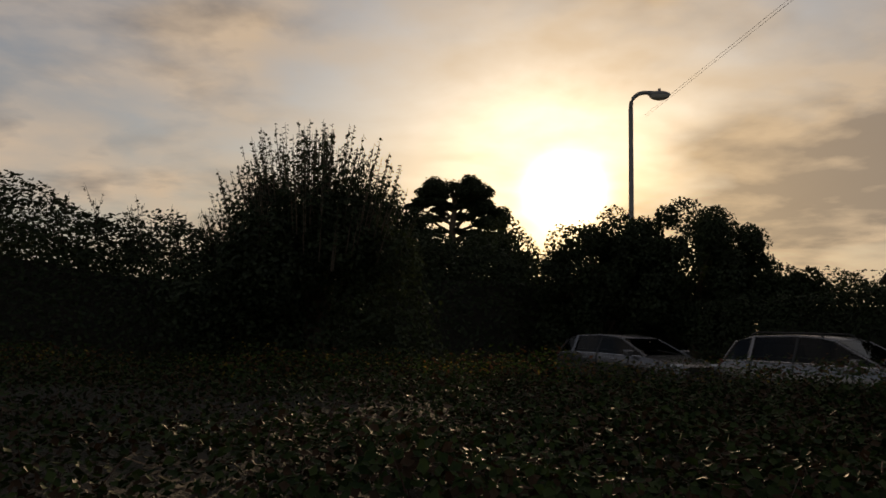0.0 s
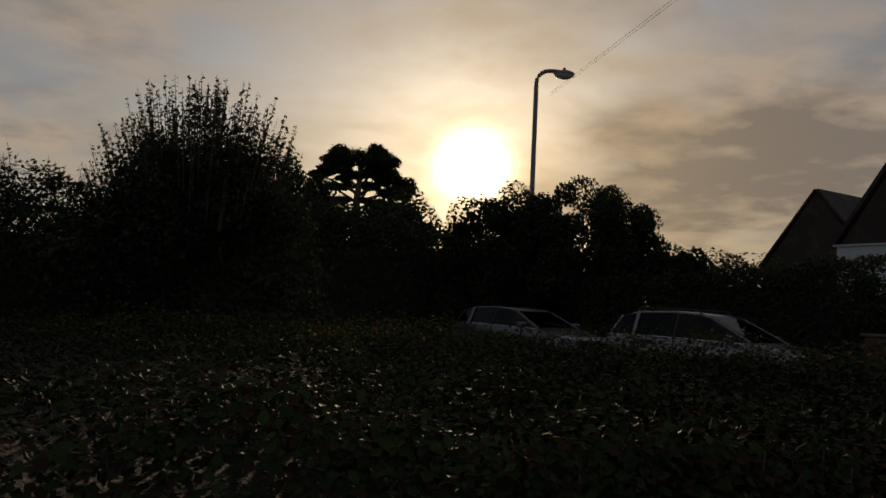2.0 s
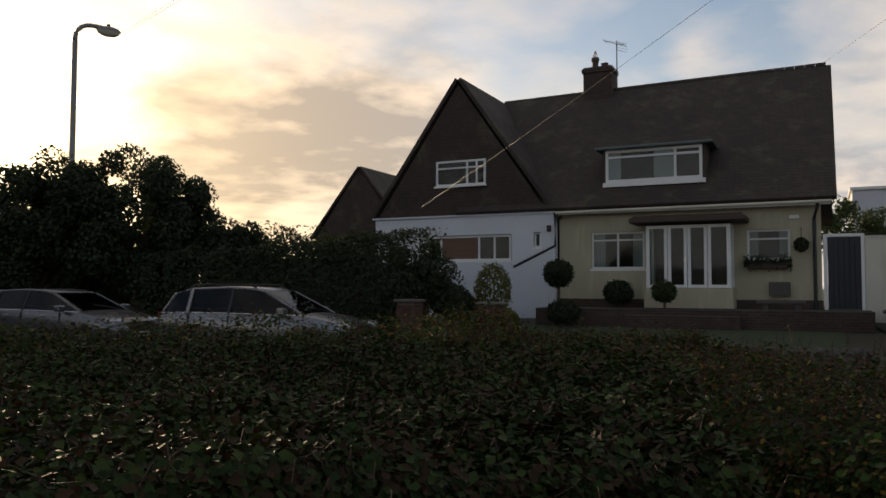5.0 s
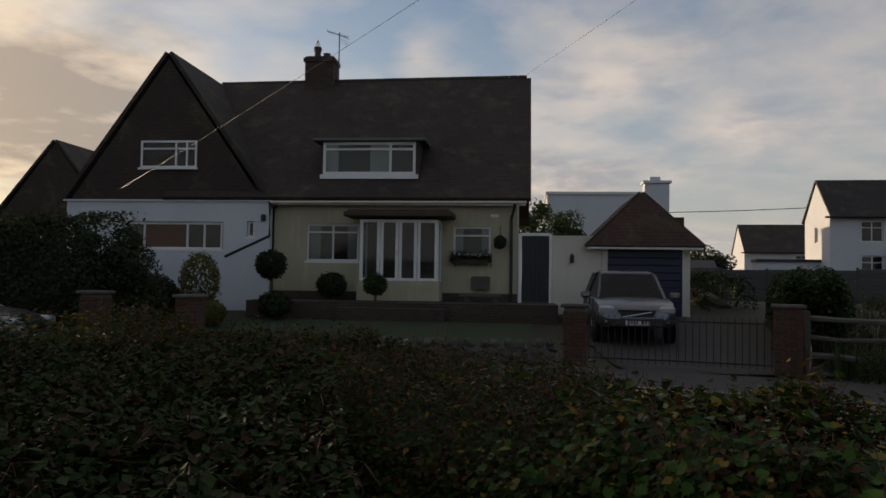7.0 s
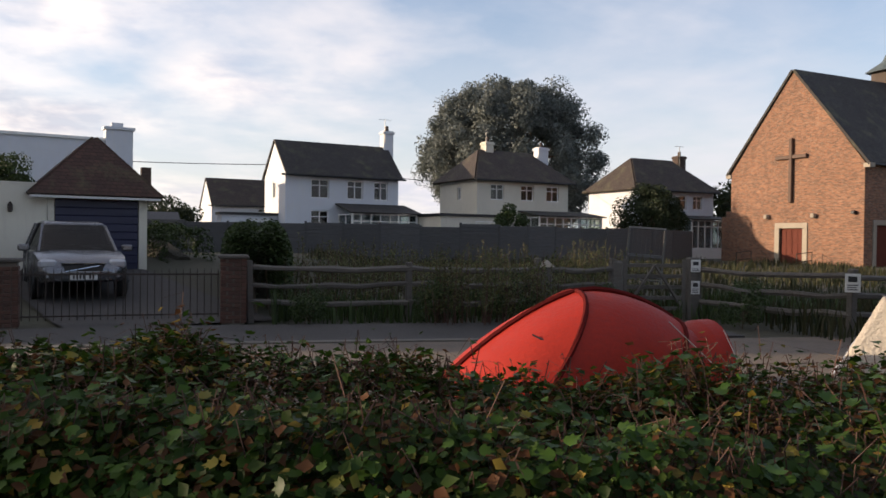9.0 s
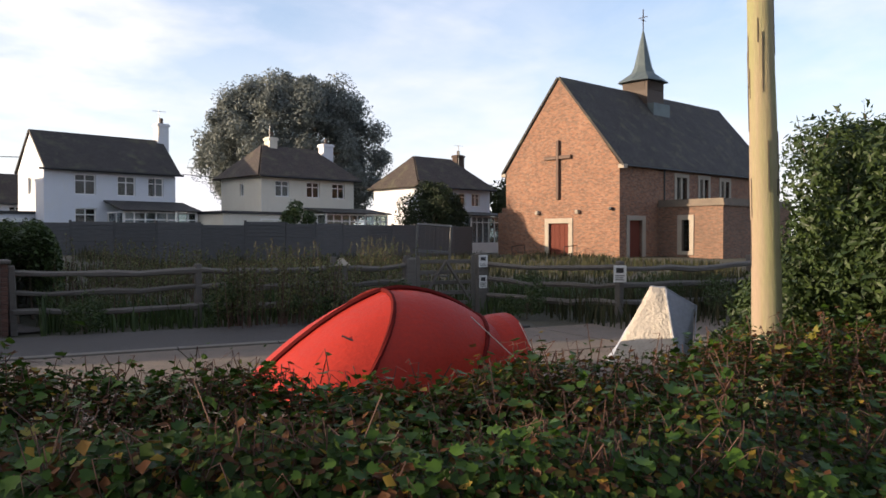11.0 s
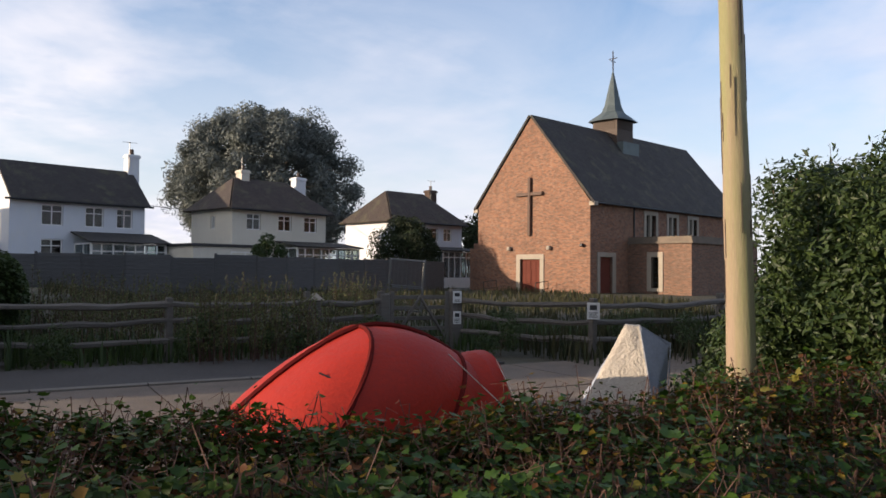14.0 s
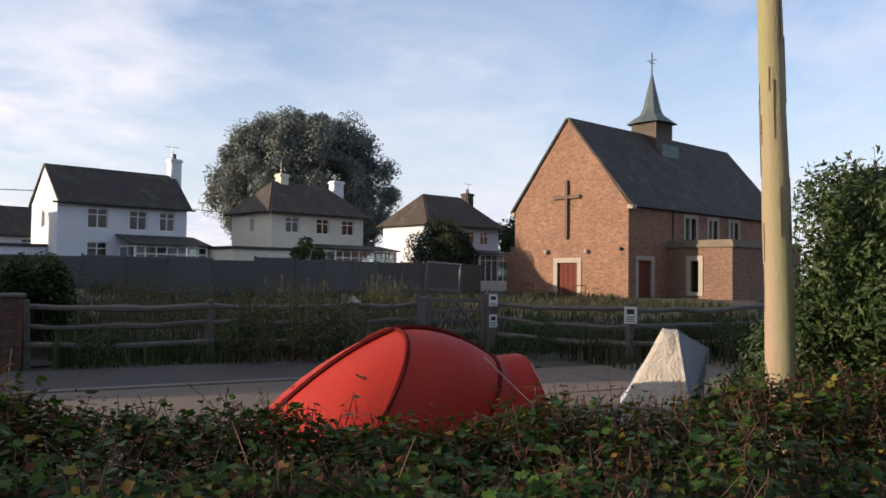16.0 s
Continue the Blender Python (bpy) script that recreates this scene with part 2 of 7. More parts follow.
CREAM = material("cream_render", (0.47, 0.435, 0.31), (0.39, 0.36, 0.255), 0.9, 0.8, 60, 0.25, streak=(0.5, 0.45, 0.3))
WHITE = material("white_render", (0.66, 0.69, 0.74), (0.56, 0.585, 0.625), 0.85, 0.7, 50, 0.25, streak=(0.55, 0.55, 0.52))
PALE = material("pale_cream_render", (0.68, 0.65, 0.55), (0.60, 0.57, 0.48), 0.88, 0.8, 50, 0.25, streak=(0.48, 0.45, 0.38))
WHITEPAINT = material("white_paint", (0.82, 0.82, 0.80), (0.72, 0.72, 0.70), 0.45, 1.5, 30, 0.1)
BLUEPAINT = material("dark_blue_paint", (0.014, 0.016, 0.055), (0.01, 0.012, 0.04), 0.5, 1.5, 30, 0.1)
GATEPAINT = material("blue_black_gate_paint", (0.010, 0.011, 0.024), (0.008, 0.008, 0.016), 0.5, 1.5, 30, 0.15)
BLINDWOOD = material("brown_blind", (0.16, 0.085, 0.055), (0.12, 0.065, 0.042), 0.7, 2, 40, 0.2, stretch=(1, 1, 8))
BLACKPAINT = material("black_paint", (0.015, 0.016, 0.02), None, 0.5, 2, 30, 0.15)
IRON = material("black_iron", (0.02, 0.02, 0.02), (0.05, 0.03, 0.02), 0.55, 6, 60, 0.3, metal=0.3)
ROOF = tile_material("brown_roof_tiles", (0.055, 0.039, 0.031), (0.038, 0.028, 0.023))
ROOFRED = tile_material("red_roof_tiles", (0.085, 0.042, 0.03), (0.06, 0.032, 0.024))
ROOFGREY = tile_material("grey_roof_tiles", (0.042, 0.038, 0.036), (0.030, 0.027, 0.026))
HUNG = tile_material("hung_tiles", (0.055, 0.036, 0.028), (0.040, 0.028, 0.022), 0.12)
BRICK = brick_material("church_brick", (0.32, 0.148, 0.080), (0.150, 0.072, 0.046), (0.26, 0.21, 0.16))
CHIMBRICK = brick_material("chimney_brick", (0.085, 0.05, 0.036), (0.06, 0.036, 0.028), (0.085, 0.075, 0.065))
BRICKPIECE = material("pillar_brick", (0.13, 0.055, 0.036), (0.075, 0.04, 0.028), 0.9, 9, 70, 0.4, per_object=0.5)
MORTAR = material("mortar", (0.16, 0.14, 0.115), None, 0.95, 8, 80, 0.4)
STONE = material("grey_stone", (0.14, 0.125, 0.108), (0.08, 0.073, 0.064), 0.9, 4, 40, 0.4, per_object=0.4)
DRESSED = material("pale_dressed_stone", (0.36, 0.32, 0.26), (0.26, 0.23, 0.185), 0.9, 2, 40, 0.3, streak=(0.25, 0.22, 0.18))
REDDOOR = material("red_brown_door", (0.14, 0.045, 0.032), (0.10, 0.034, 0.025), 0.9, 2, 40, 0.2, stretch=(6, 6, 1), spec=0.1)
FLUE = material("sooty_chimney_pot", (0.10, 0.07, 0.055), (0.05, 0.04, 0.035), 0.9, 5, 40, 0.3)
CROSSWOOD = material("brown_cross_wood", (0.10, 0.055, 0.035), (0.07, 0.04, 0.028), 0.7, 2, 40, 0.3, stretch=(5, 5, 1))
DARKWOOD = material("dark_wood", (0.07, 0.045, 0.03), (0.04, 0.027, 0.02), 0.7, 2, 40, 0.3, stretch=(5, 5, 1))
FENCEWOOD = material("weathered_grey_wood", (0.16, 0.145, 0.125), (0.09, 0.08, 0.07), 0.9, 2, 40, 0.4, stretch=(8, 1, 8), per_object=0.35)
PANELWOOD = material("grey_fence_panel", (0.105, 0.105, 0.105), (0.06, 0.06, 0.06), 0.9, 2, 30, 0.4, stretch=(1, 1, 8), per_object=0.3)
LEAD = material("grey_green_lead", (0.12, 0.155, 0.16), (0.075, 0.095, 0.10), 0.55, 2, 20, 0.2, metal=0.4)
POLEWOOD = material("pale_pole_wood", (0.25, 0.245, 0.115), (0.31, 0.235, 0.165), 0.85, 1.0, 30, 0.6, spread=0.12, stretch=(5, 5, 0.35), streak=(0.22, 0.15, 0.085))
STEEL = material("galvanised_steel", (0.16, 0.165, 0.165), (0.11, 0.11, 0.11), 0.45, 5, 40, 0.15, metal=0.7)
LAMPGREY = material("grey_lamp_paint", (0.25, 0.25, 0.24), (0.18, 0.18, 0.17), 0.5, 4, 40, 0.2, metal=0.3)
LAMPGLASS = material("lamp_bowl_plastic", (0.62, 0.60, 0.52), None, 0.2, 6, 40, 0.05)
CARSILVER = material("silver_car_paint", (0.25, 0.25, 0.26), (0.21, 0.21, 0.22), 0.25, 1.2, 90, 0.03, metal=0.75)
CARGREY = material("grey_silver_car_paint", (0.20, 0.205, 0.22), (0.17, 0.175, 0.19), 0.26, 1.2, 90, 0.02, metal=0.75)
CARDARK = material("dark_silver_car_paint", (0.20, 0.20, 0.21), (0.16, 0.16, 0.17), 0.28, 1.2, 90, 0.03, metal=0.75)
CARBLACK = material("black_plastic", (0.012, 0.012, 0.013), None, 0.5, 8, 90, 0.1)
TYRE = material("tyre_rubber", (0.015, 0.015, 0.015), None, 0.85, 8, 60, 0.3)
RIM = material("alloy_rim", (0.5, 0.5, 0.51), None, 0.3, 8, 60, 0.05, metal=0.9)
CHROME = material("chrome", (0.7, 0.7, 0.7), None, 0.12, 8, 60, 0.0, metal=1.0)
HEADLAMP = material("headlamp_lens", (0.55, 0.57, 0.6), None, 0.1, 8, 60, 0.0, metal=0.3)
PLATE = material("plate_white", (0.75, 0.75, 0.72), None, 0.4, 8, 60, 0.0)
INK = material("dark_ink", (0.02, 0.02, 0.02), None, 0.6, 8, 60, 0.0)
GLASS = glass_material("window_glass", (0.75, 0.8, 0.8), 0.5)
CARGLASS = glass_material("car_glass", (0.16, 0.18, 0.18), 0.45)
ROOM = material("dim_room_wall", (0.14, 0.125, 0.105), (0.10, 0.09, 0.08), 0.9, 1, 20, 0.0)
CURTAIN = material("pale_curtain", (0.62, 0.60, 0.56), (0.5, 0.48, 0.45), 0.9, 3, 40, 0.2, stretch=(6, 6, 0.4))
TENTRED = material("orange_red_tent_nylon", (0.36, 0.024, 0.011), (0.29, 0.019, 0.009), 0.6, 2.5, 25, 0.25, size=0.03, spec=0.2)
TENTDARK = material("dark_red_tent_seam", (0.11, 0.010, 0.008), None, 0.9, 4, 40, 0.1, spec=0.1)
CANVAS = material("cream_canvas_cover", (0.50, 0.455, 0.385), (0.41, 0.375, 0.32), 0.9, 4, 30, 0.6, size=0.05)
CANVASGREY = material("grey_canvas_cover", (0.33, 0.36, 0.42), (0.26, 0.285, 0.335), 0.8, 2, 30, 0.3)
CONCRETE = material("old_concrete", (0.19, 0.147, 0.11), (0.10, 0.079, 0.06), 0.95, 1.6, 26, 0.7, streak=(0.09, 0.08, 0.065), per_object=0.15)
KERBSTONE = material("kerb_concrete", (0.20, 0.18, 0.15), (0.12, 0.108, 0.09), 0.95, 3, 40, 0.3, per_object=0.4)
ASPHALT = material("asphalt_drive", (0.05, 0.045, 0.041), (0.034, 0.031, 0.029), 0.9, 1.2, 60, 0.4)
EARTH = material("grass_and_earth", (0.035, 0.04, 0.018), (0.05, 0.04, 0.024), 0.95, 0.5, 9, 0.6, size=0.06)
LAWN = material("mown_lawn", (0.035, 0.055, 0.018), (0.028, 0.042, 0.016), 0.95, 0.8, 30, 0.6, size=0.04)
BARK = material("bark", (0.13, 0.095, 0.065), (0.08, 0.06, 0.04), 0.95, 4, 25, 0.6, stretch=(3, 3, 0.5))
STEM = material("bramble_stem", (0.085, 0.034, 0.022), (0.075, 0.04, 0.026), 0.85, 5, 60, 0.2, per_island=0.4)
IVY = leaf_material("ivy_hedge_leaves", (0.014, 0.036, 0.006), (0.060, 0.100, 0.014), (0.26, 0.18, 0.03), 0.55, 0.35, (0.105, 0.046, 0.018), 0.14)
BRAMBLE = leaf_material("dark_bramble_leaves", (0.013, 0.028, 0.008), (0.044, 0.070, 0.016), None, 0.62, 0.08, (0.04, 0.023, 0.011), 0.12)
LEAFDARK = leaf_material("dark_shrub_leaves", (0.018, 0.028, 0.011), (0.035, 0.05, 0.018), None, 0.6, 0.2)
LEAFMID = leaf_material("mid_green_leaves", (0.028, 0.05, 0.016), (0.06, 0.09, 0.026), None, 0.5, 0.25)
# leaves of the far tree, paled and greyed to paint in distance haze
LEAFHAZE = leaf_material("haze_paled_leaves", (0.12, 0.14, 0.132), (0.175, 0.198, 0.185), None, 0.55, 0.25)
LEAFGOLD = leaf_material("golden_topiary_leaves", (0.08, 0.085, 0.016), (0.15, 0.14, 0.026), None, 0.5, 0.25)
NEEDLE = leaf_material("pine_needles", (0.02, 0.03, 0.014), (0.036, 0.05, 0.02), None, 0.6, 0.15)
DRYGRASS = leaf_material("tall_dry_grass", (0.022, 0.034, 0.013), (0.062, 0.056, 0.026), None, 0.8, 0.25)
FLOWER = material("pink_flower", (0.5, 0.12, 0.2), None, 0.7, 9, 50, 0.1)
TERRACOTTA = material("terracotta_pot", (0.35, 0.15, 0.08), None, 0.85, 6, 50, 0.2)
GARDENSOIL = material("garden_soil", (0.06, 0.045, 0.03), None, 0.95, 3, 30, 0.6)

LEAFBUSH = leaf_material("fresh_shrub_leaves", (0.015, 0.032, 0.009), (0.045, 0.070, 0.018), None, 0.5, 0.15)
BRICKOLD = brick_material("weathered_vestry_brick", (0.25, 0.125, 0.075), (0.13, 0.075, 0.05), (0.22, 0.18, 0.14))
COPING = material("weathered_coping", (0.20, 0.16, 0.12), (0.10, 0.085, 0.07), 0.95, 2, 40, 0.4)


# ---- mesh helpers ----
def thing(name, m, label, category, group="", kind=""):
    ob = new(name)
    ob.empty_display_size = 0.3
    ob.matrix_world = m
    return tagged(ob, label, category, group, kind)


def mesh_of(bm, mats, smooth=False):
    me = bpy.data.meshes.new("mesh")
    bm.normal_update()
    bm.to_mesh(me)
    bm.free()
    for k in mats if isinstance(mats, (list, tuple)) else [mats]:
        me.materials.append(k)
    if smooth:
        me.shade_smooth()
    return me


def part(name, bm, mats, parent=None, label="", smooth=False):
    me = bm if isinstance(bm, bpy.types.Mesh) else mesh_of(bm, mats, smooth)
    ob = new(name, me)
    if parent is not None:
        ob.parent = parent
    return tagged(ob, label)


def solo(name, bm, mats, label, category, group="", kind="", m=None, smooth=False):
    ob = part(name, bm, mats, None, label, smooth)
    if m is not None:
        ob.matrix_world = m
    return tagged(ob, label, category, group, kind)


def box(bm, x0, x1, y0, y1, z0, z1, bevel=0.0, m=None):
    got = bmesh.ops.create_cube(bm, size=1.0)["verts"]
    t = Matrix.LocRotScale(((x0 + x1) / 2, (y0 + y1) / 2, (z0 + z1) / 2), None, (x1 - x0, y1 - y0, z1 - z0))
    bmesh.ops.transform(bm, matrix=(m @ t) if m is not None else t, verts=got)
    if bevel:
        edges = list({e for v in got for e in v.link_edges})
        bmesh.ops.bevel(bm, geom=edges, offset=bevel, segments=1, affect="EDGES")
    return bm


def boxes(*rows, bevel=0.0):
    bm = bmesh.new()
    for r in rows:
        box(bm, *r, bevel=bevel)
    return bm


def tube(bm, points, radii, sides=7, cap=True):
    """A tapered tube along points."""
    pts = [Vector(p) for p in points]
    rings = []
    for i, p in enumerate(pts):
        d = (pts[min(i + 1, len(pts) - 1)] - pts[max(i - 1, 0)]).normalized()
        a = d.cross(Vector((0.31, 0.17, 0.93)) if abs(d.z) < 0.9 else Vector((1, 0, 0))).normalized()
        b = d.cross(a)
        r = radii[i] if isinstance(radii, (list, tuple)) else radii
        rings.append([bm.verts.new(p + (a * math.cos(k * math.tau / sides) + b * math.sin(k * math.tau / sides)) * r) for k in range(sides)])
    for ra, rb in zip(rings, rings[1:]):
        for k in range(sides):
            bm.faces.new((ra[k], ra[(k + 1) % sides], rb[(k + 1) % sides], rb[k]))
    if cap:
        bm.faces.new(rings[0][::-1])
        bm.faces.new(rings[-1])
    return bm


def prism(bm, outline, axis, a, b):
    """An outline in (u, z) pushed from a to b along axis 'x' or 'y'."""
    def at(u, z, w):
        return (w, u, z) if axis == "x" else (u, w, z)
    lo, hi = [bm.verts.new(at(u, z, a)) for u, z in outline], [bm.verts.new(at(u, z, b)) for u, z in outline]
    n = len(outline)
    for i in range(n):
        bm.faces.new((lo[i], lo[(i + 1) % n], hi[(i + 1) % n], hi[i]))
    bm.faces.new(lo[::-1])
    bm.faces.new(hi)
    bmesh.ops.recalc_face_normals(bm, faces=bm.faces)
    return bm


def holed_wall(bm, x0, x1, z0, z1, y0, y1, holes, along="x"):
    """A wall from x0 to x1 with openings (x0, x1, z0, z1) cut right through, made of blocks."""
    xs = sorted({x0, x1, *[v for h in holes for v in h[:2]]})
    for a, b in zip(xs, xs[1:]):
        zs = [z0]
        for h in sorted([h for h in holes if h[0] < (a + b) / 2 < h[1]], key=lambda h: h[2]):
            zs += [h[2], h[3]]
        zs.append(z1)
        for lo, hi in zip(zs[::2], zs[1::2]):
            if hi - lo > 1e-4:
                if along == "x":
                    box(bm, a, b, y0, y1, lo, hi)
                else:
                    box(bm, y0, y1, a, b, lo, hi)
    bmesh.ops.remove_doubles(bm, verts=bm.verts, dist=1e-4)
    return bm


def slab_roof(bm, quad, thick=0.12):
    """A sloping slab over four corners."""
    q = [Vector(p) for p in quad]
    nrm = (q[1] - q[0]).cross(q[-1] - q[0]).normalized()
    if nrm.z < 0:
        nrm = -nrm
    top, low = [bm.verts.new(p + nrm * thick) for p in q], [bm.verts.new(p) for p in q]
    n = len(q)
    bm.faces.new(top)
    bm.faces.new(low[::-1])
    for i in range(n):
        bm.faces.new((top[i], low[i], low[(i + 1) % n], top[(i + 1) % n]))
    bmesh.ops.recalc_face_normals(bm, faces=bm.faces)
    return bm


def window(parent, x0, x1, z0, z1, y=0.0, uprights=(), transom=None, along="x", sill=True, frame=0.06, name="window", out=-1, mat=None, curtains=False):
    """A framed window standing in an opening. uprights: places of mullions; transom: height of a bar; along: the wall's way; out: which way is outside."""
    mat = mat or WHITEPAINT

    def b(bm, a0, a1, d0, d1, c0, c1):
        d0, d1 = sorted((y + out * d0, y + out * d1))
        return box(bm, a0, a1, d0, d1, c0, c1) if along == "x" else box(bm, d0, d1, a0, a1, c0, c1)
    cuts = [x0 + frame, *[u + o for u in uprights for o in (-frame * 0.45, frame * 0.45)], x1 - frame]
    rises = [z0 + frame, *((transom - frame * 0.4, transom + frame * 0.4) if transom else ()), z1 - frame]
    lights = [(a, c, p, q) for a, c in zip(cuts[::2], cuts[1::2]) for p, q in zip(rises[::2], rises[1::2])]
    near, deep = sorted((y + out * -0.06, y + out * 0.015))
    bm = holed_wall(bmesh.new(), x0, x1, z0, z1, near, deep, lights, along)
    w = part(name, bm, mat, parent)
    cuts = [x0 + frame, *uprights, x1 - frame]
    for a, c in zip(cuts, cuts[1:]):
        pane = part("pane", b(bmesh.new(), a, c, -0.03, -0.024, z0 + frame, z1 - frame), GLASS, w)
        pane.visible_shadow = False
    if sill:
        part("sill", b(bmesh.new(), x0 - 0.05, x1 + 0.05, 0.016, 0.09, z0 - 0.06, z0 - 0.004), mat, w)
    if curtains:
        for a, c in ((x0 + 0.06, x0 + 0.06 + (x1 - x0) * 0.2), (x1 - 0.06 - (x1 - x0) * 0.2, x1 - 0.06)):
            bm = bmesh.new()
            for k in range(9):
                p, q = a + (c - a) * k / 9, a + (c - a) * (k + 1) / 9
                b(bm, p, q, -0.16 - 0.02 * (k % 2), -0.13 - 0.02 * (k % 2), z0 + 0.02, z1 - 0.02)
            part("curtain", bm, CURTAIN, w)
    return w


# ---- leaves ----
def leaf_mesh(points, normals, size, mat, rng, length=1.6, fold=0.25, jitter=0.6):
    """One mesh of many folded leaves: four triangles each, at points, roughly facing normals."""
    n = len(points)
    points, normals = np.asarray(points, float), np.asarray(normals, float)
    nv = normals + rng.normal(0, jitter, (n, 3))
    nv /= np.linalg.norm(nv, axis=1)[:, None]
    h = rng.normal(0, 1, (n, 3))
    a = np.cross(nv, h)
    a /= np.linalg.norm(a, axis=1)[:, None]
    b = np.cross(nv, a)
    s = (np.asarray(size) * rng.uniform(0.6, 1.3, n))[:, None]
    base, tip = points - a * s * length * 0.5, points + a * s * length * 0.5 - nv * s * 0.2
    mid = points - nv * s * fold
    left, right = points - a * s * 0.15 + b * s * 0.5, points - a * s * 0.15 - b * s * 0.5
    v = np.stack([base, left, tip, right, mid], 1).reshape(-1, 3)
    k = np.arange(n)[:, None] * 5
    f = np.concatenate([k + [0, 4, 1], k + [1, 4, 2], k + [2, 4, 3], k + [3, 4, 0]], 1).reshape(-1, 3)
    return tri_mesh(v, f, mat)


def tri_mesh(v, f, mat):
    me = bpy.data.meshes.new("mesh")
    me.vertices.add(len(v))
    me.vertices.foreach_set("co", np.ascontiguousarray(v, np.float32).ravel())
    me.loops.add(f.size)
    me.loops.foreach_set("vertex_index", np.ascontiguousarray(f, np.int32).ravel())
    me.polygons.add(len(f))
    me.polygons.foreach_set("loop_start", np.arange(0, f.size, 3, dtype=np.int32))
    me.materials.append(mat)
    me.update(calc_edges=True)
    return me


def blob_points(rng, n, centres, radii, shell=0.55, flat=1.0):
    """Points spread in the outer shell of many overlapping balls, and which way they face."""
    pick = rng.integers(0, len(centres), n)
    d = rng.normal(0, 1, (n, 3))
    d /= np.linalg.norm(d, axis=1)[:, None]
    r = np.asarray(radii)[pick] * rng.uniform(shell, 1.05, n) ** 0.7
    p = np.asarray(centres)[pick] + d * r[:, None] * np.array([1, 1, flat])
    return p, d + np.array([0, 0, 0.25])


def crown_balls(rng, n, centre, extent, ball, low=-1.0):
    """Centres of clumps on and in an egg-shaped crown."""
    d = rng.normal(0, 1, (n * 3, 3))
    d /= np.linalg.norm(d, axis=1)[:, None]
    d = d[d[:, 2] > low][:n]
    r = rng.uniform(0.35, 1.0, len(d)) ** 0.5
    return np.asarray(centre) + d * r[:, None] * np.asarray(extent), rng.uniform(0.6, 1.25, len(d)) * ball


def limbs(rng, base, top, radius, tips, sides=7):
    """A trunk with limbs that reach towards the clumps."""
    bm = bmesh.new()
    base, top = Vector(base), Vector(top)
    mid = base.lerp(top, 0.5) + Vector((rng.normal(0, 0.1), rng.normal(0, 0.1), 0))
    tube(bm, [base, mid, top], [radius, radius * 0.75, radius * 0.4], sides)
    for tip in tips:
        tip = Vector(tip)
        start = base.lerp(top, float(rng.uniform(0.35, 0.95)))
        bend = start.lerp(tip, 0.5) + Vector((0, 0, 0.12 * (tip - start).length))
        tube(bm, [start, bend, tip], [radius * 0.38, radius * 0.22, radius * 0.06], 5)
    return bm


def tree(name, at, trunk, radius, centre, extent, clumps, ball, leaves, leaf, mat, label, category="tree", seed=1, low=-0.7, shell=0.55, flat=1.0, limbcount=14):
    rng = np.random.default_rng(seed)
    t = thing(name, pose(*at), label, category)
    c, r = crown_balls(rng, clumps, centre, extent, ball, low)
    part("trunk", limbs(rng, (0, 0, -0.2), (centre[0], centre[1], trunk), radius, c[:limbcount]), BARK, t, smooth=True)
    p, nrm = blob_points(rng, leaves, c, r, shell, flat)
    keep = p[:, 2] > 0.05
    part("crown", leaf_mesh(p[keep], nrm[keep], leaf, mat, rng), None, t)
    return t


# ---- ground, road, kerb ----
def smooth(a, b, v):
    k = min(max((v - a) / (b - a), 0.0), 1.0)
    return k * k * (3 - 2 * k)


def ground_height(x, y):
    q = 0.906 * x + 0.4226 * y
    bank = min(max((q - 15.8) * 0.085, 0.0), 0.92) * smooth(-2.5, 1.5, y)
    field = min(max((x - 16.0) * 0.021, 0.0), 0.5) * (1 - smooth(-2.5, 1.5, y))
    return bank + field


def make_ground():
    near = np.arange(-40, 90.1, 1.0)
    far = [-1500, -700, -300, -150, -80]
    axis = far + list(near) + [130, 220, 400, 800, 1600]
    bm = bmesh.new()
    rows = [[bm.verts.new((x, y, ground_height(x, y) + 0.03 * noise.noise((x * 0.7, y * 0.7, 0)) - 0.03)) for x in axis] for y in axis]
    for ra, rb in zip(rows, rows[1:]):
        for i in range(len(axis) - 1):
            bm.faces.new((ra[i], ra[i + 1], rb[i + 1], rb[i]))
    return solo("ground", bm, EARTH, "rough grass and earth under the whole place", "ground", kind="structure", smooth=True)


make_ground()

# the far kerb line of the concrete lane, which bends in front of the cream house
KERB = [(-6.0, 34.0), (1.5, 23.0), (5.6, 16.6), (8.9, 10.9), (12.0, 4.4), (12.5, -1.6), (12.85, -7.4), (13.6, -16.0), (16.0, -34.0)]


def along_line(line, step):
    out = []
    for (x0, y0), (x1, y1) in zip(line, line[1:]):
        n = max(int(math.hypot(x1 - x0, y1 - y0) / step), 1)
        out += [(x0 + (x1 - x0) * k / n, y0 + (y1 - y0) * k / n) for k in range(n)]
    return out + [line[-1]]


def rounded(line, times=3):
    for _ in range(times):
        new_line = [line[0]]
        for a, b in zip(line, line[1:]):
            new_line += [(a[0] * 0.75 + b[0] * 0.25, a[1] * 0.75 + b[1] * 0.25), (a[0] * 0.25 + b[0] * 0.75, a[1] * 0.25 + b[1] * 0.75)]
        line = new_line + [line[-1]]
    return line


def offset_line(line, d):
    out = []
    for i, (x, y) in enumerate(line):
        a, b = line[max(i - 1, 0)], line[min(i + 1, len(line) - 1)]
        l = math.hypot(b[0] - a[0], b[1] - a[1])
        out.append((x - (b[1] - a[1]) / l * d, y + (b[0] - a[0]) / l * d))
    return out


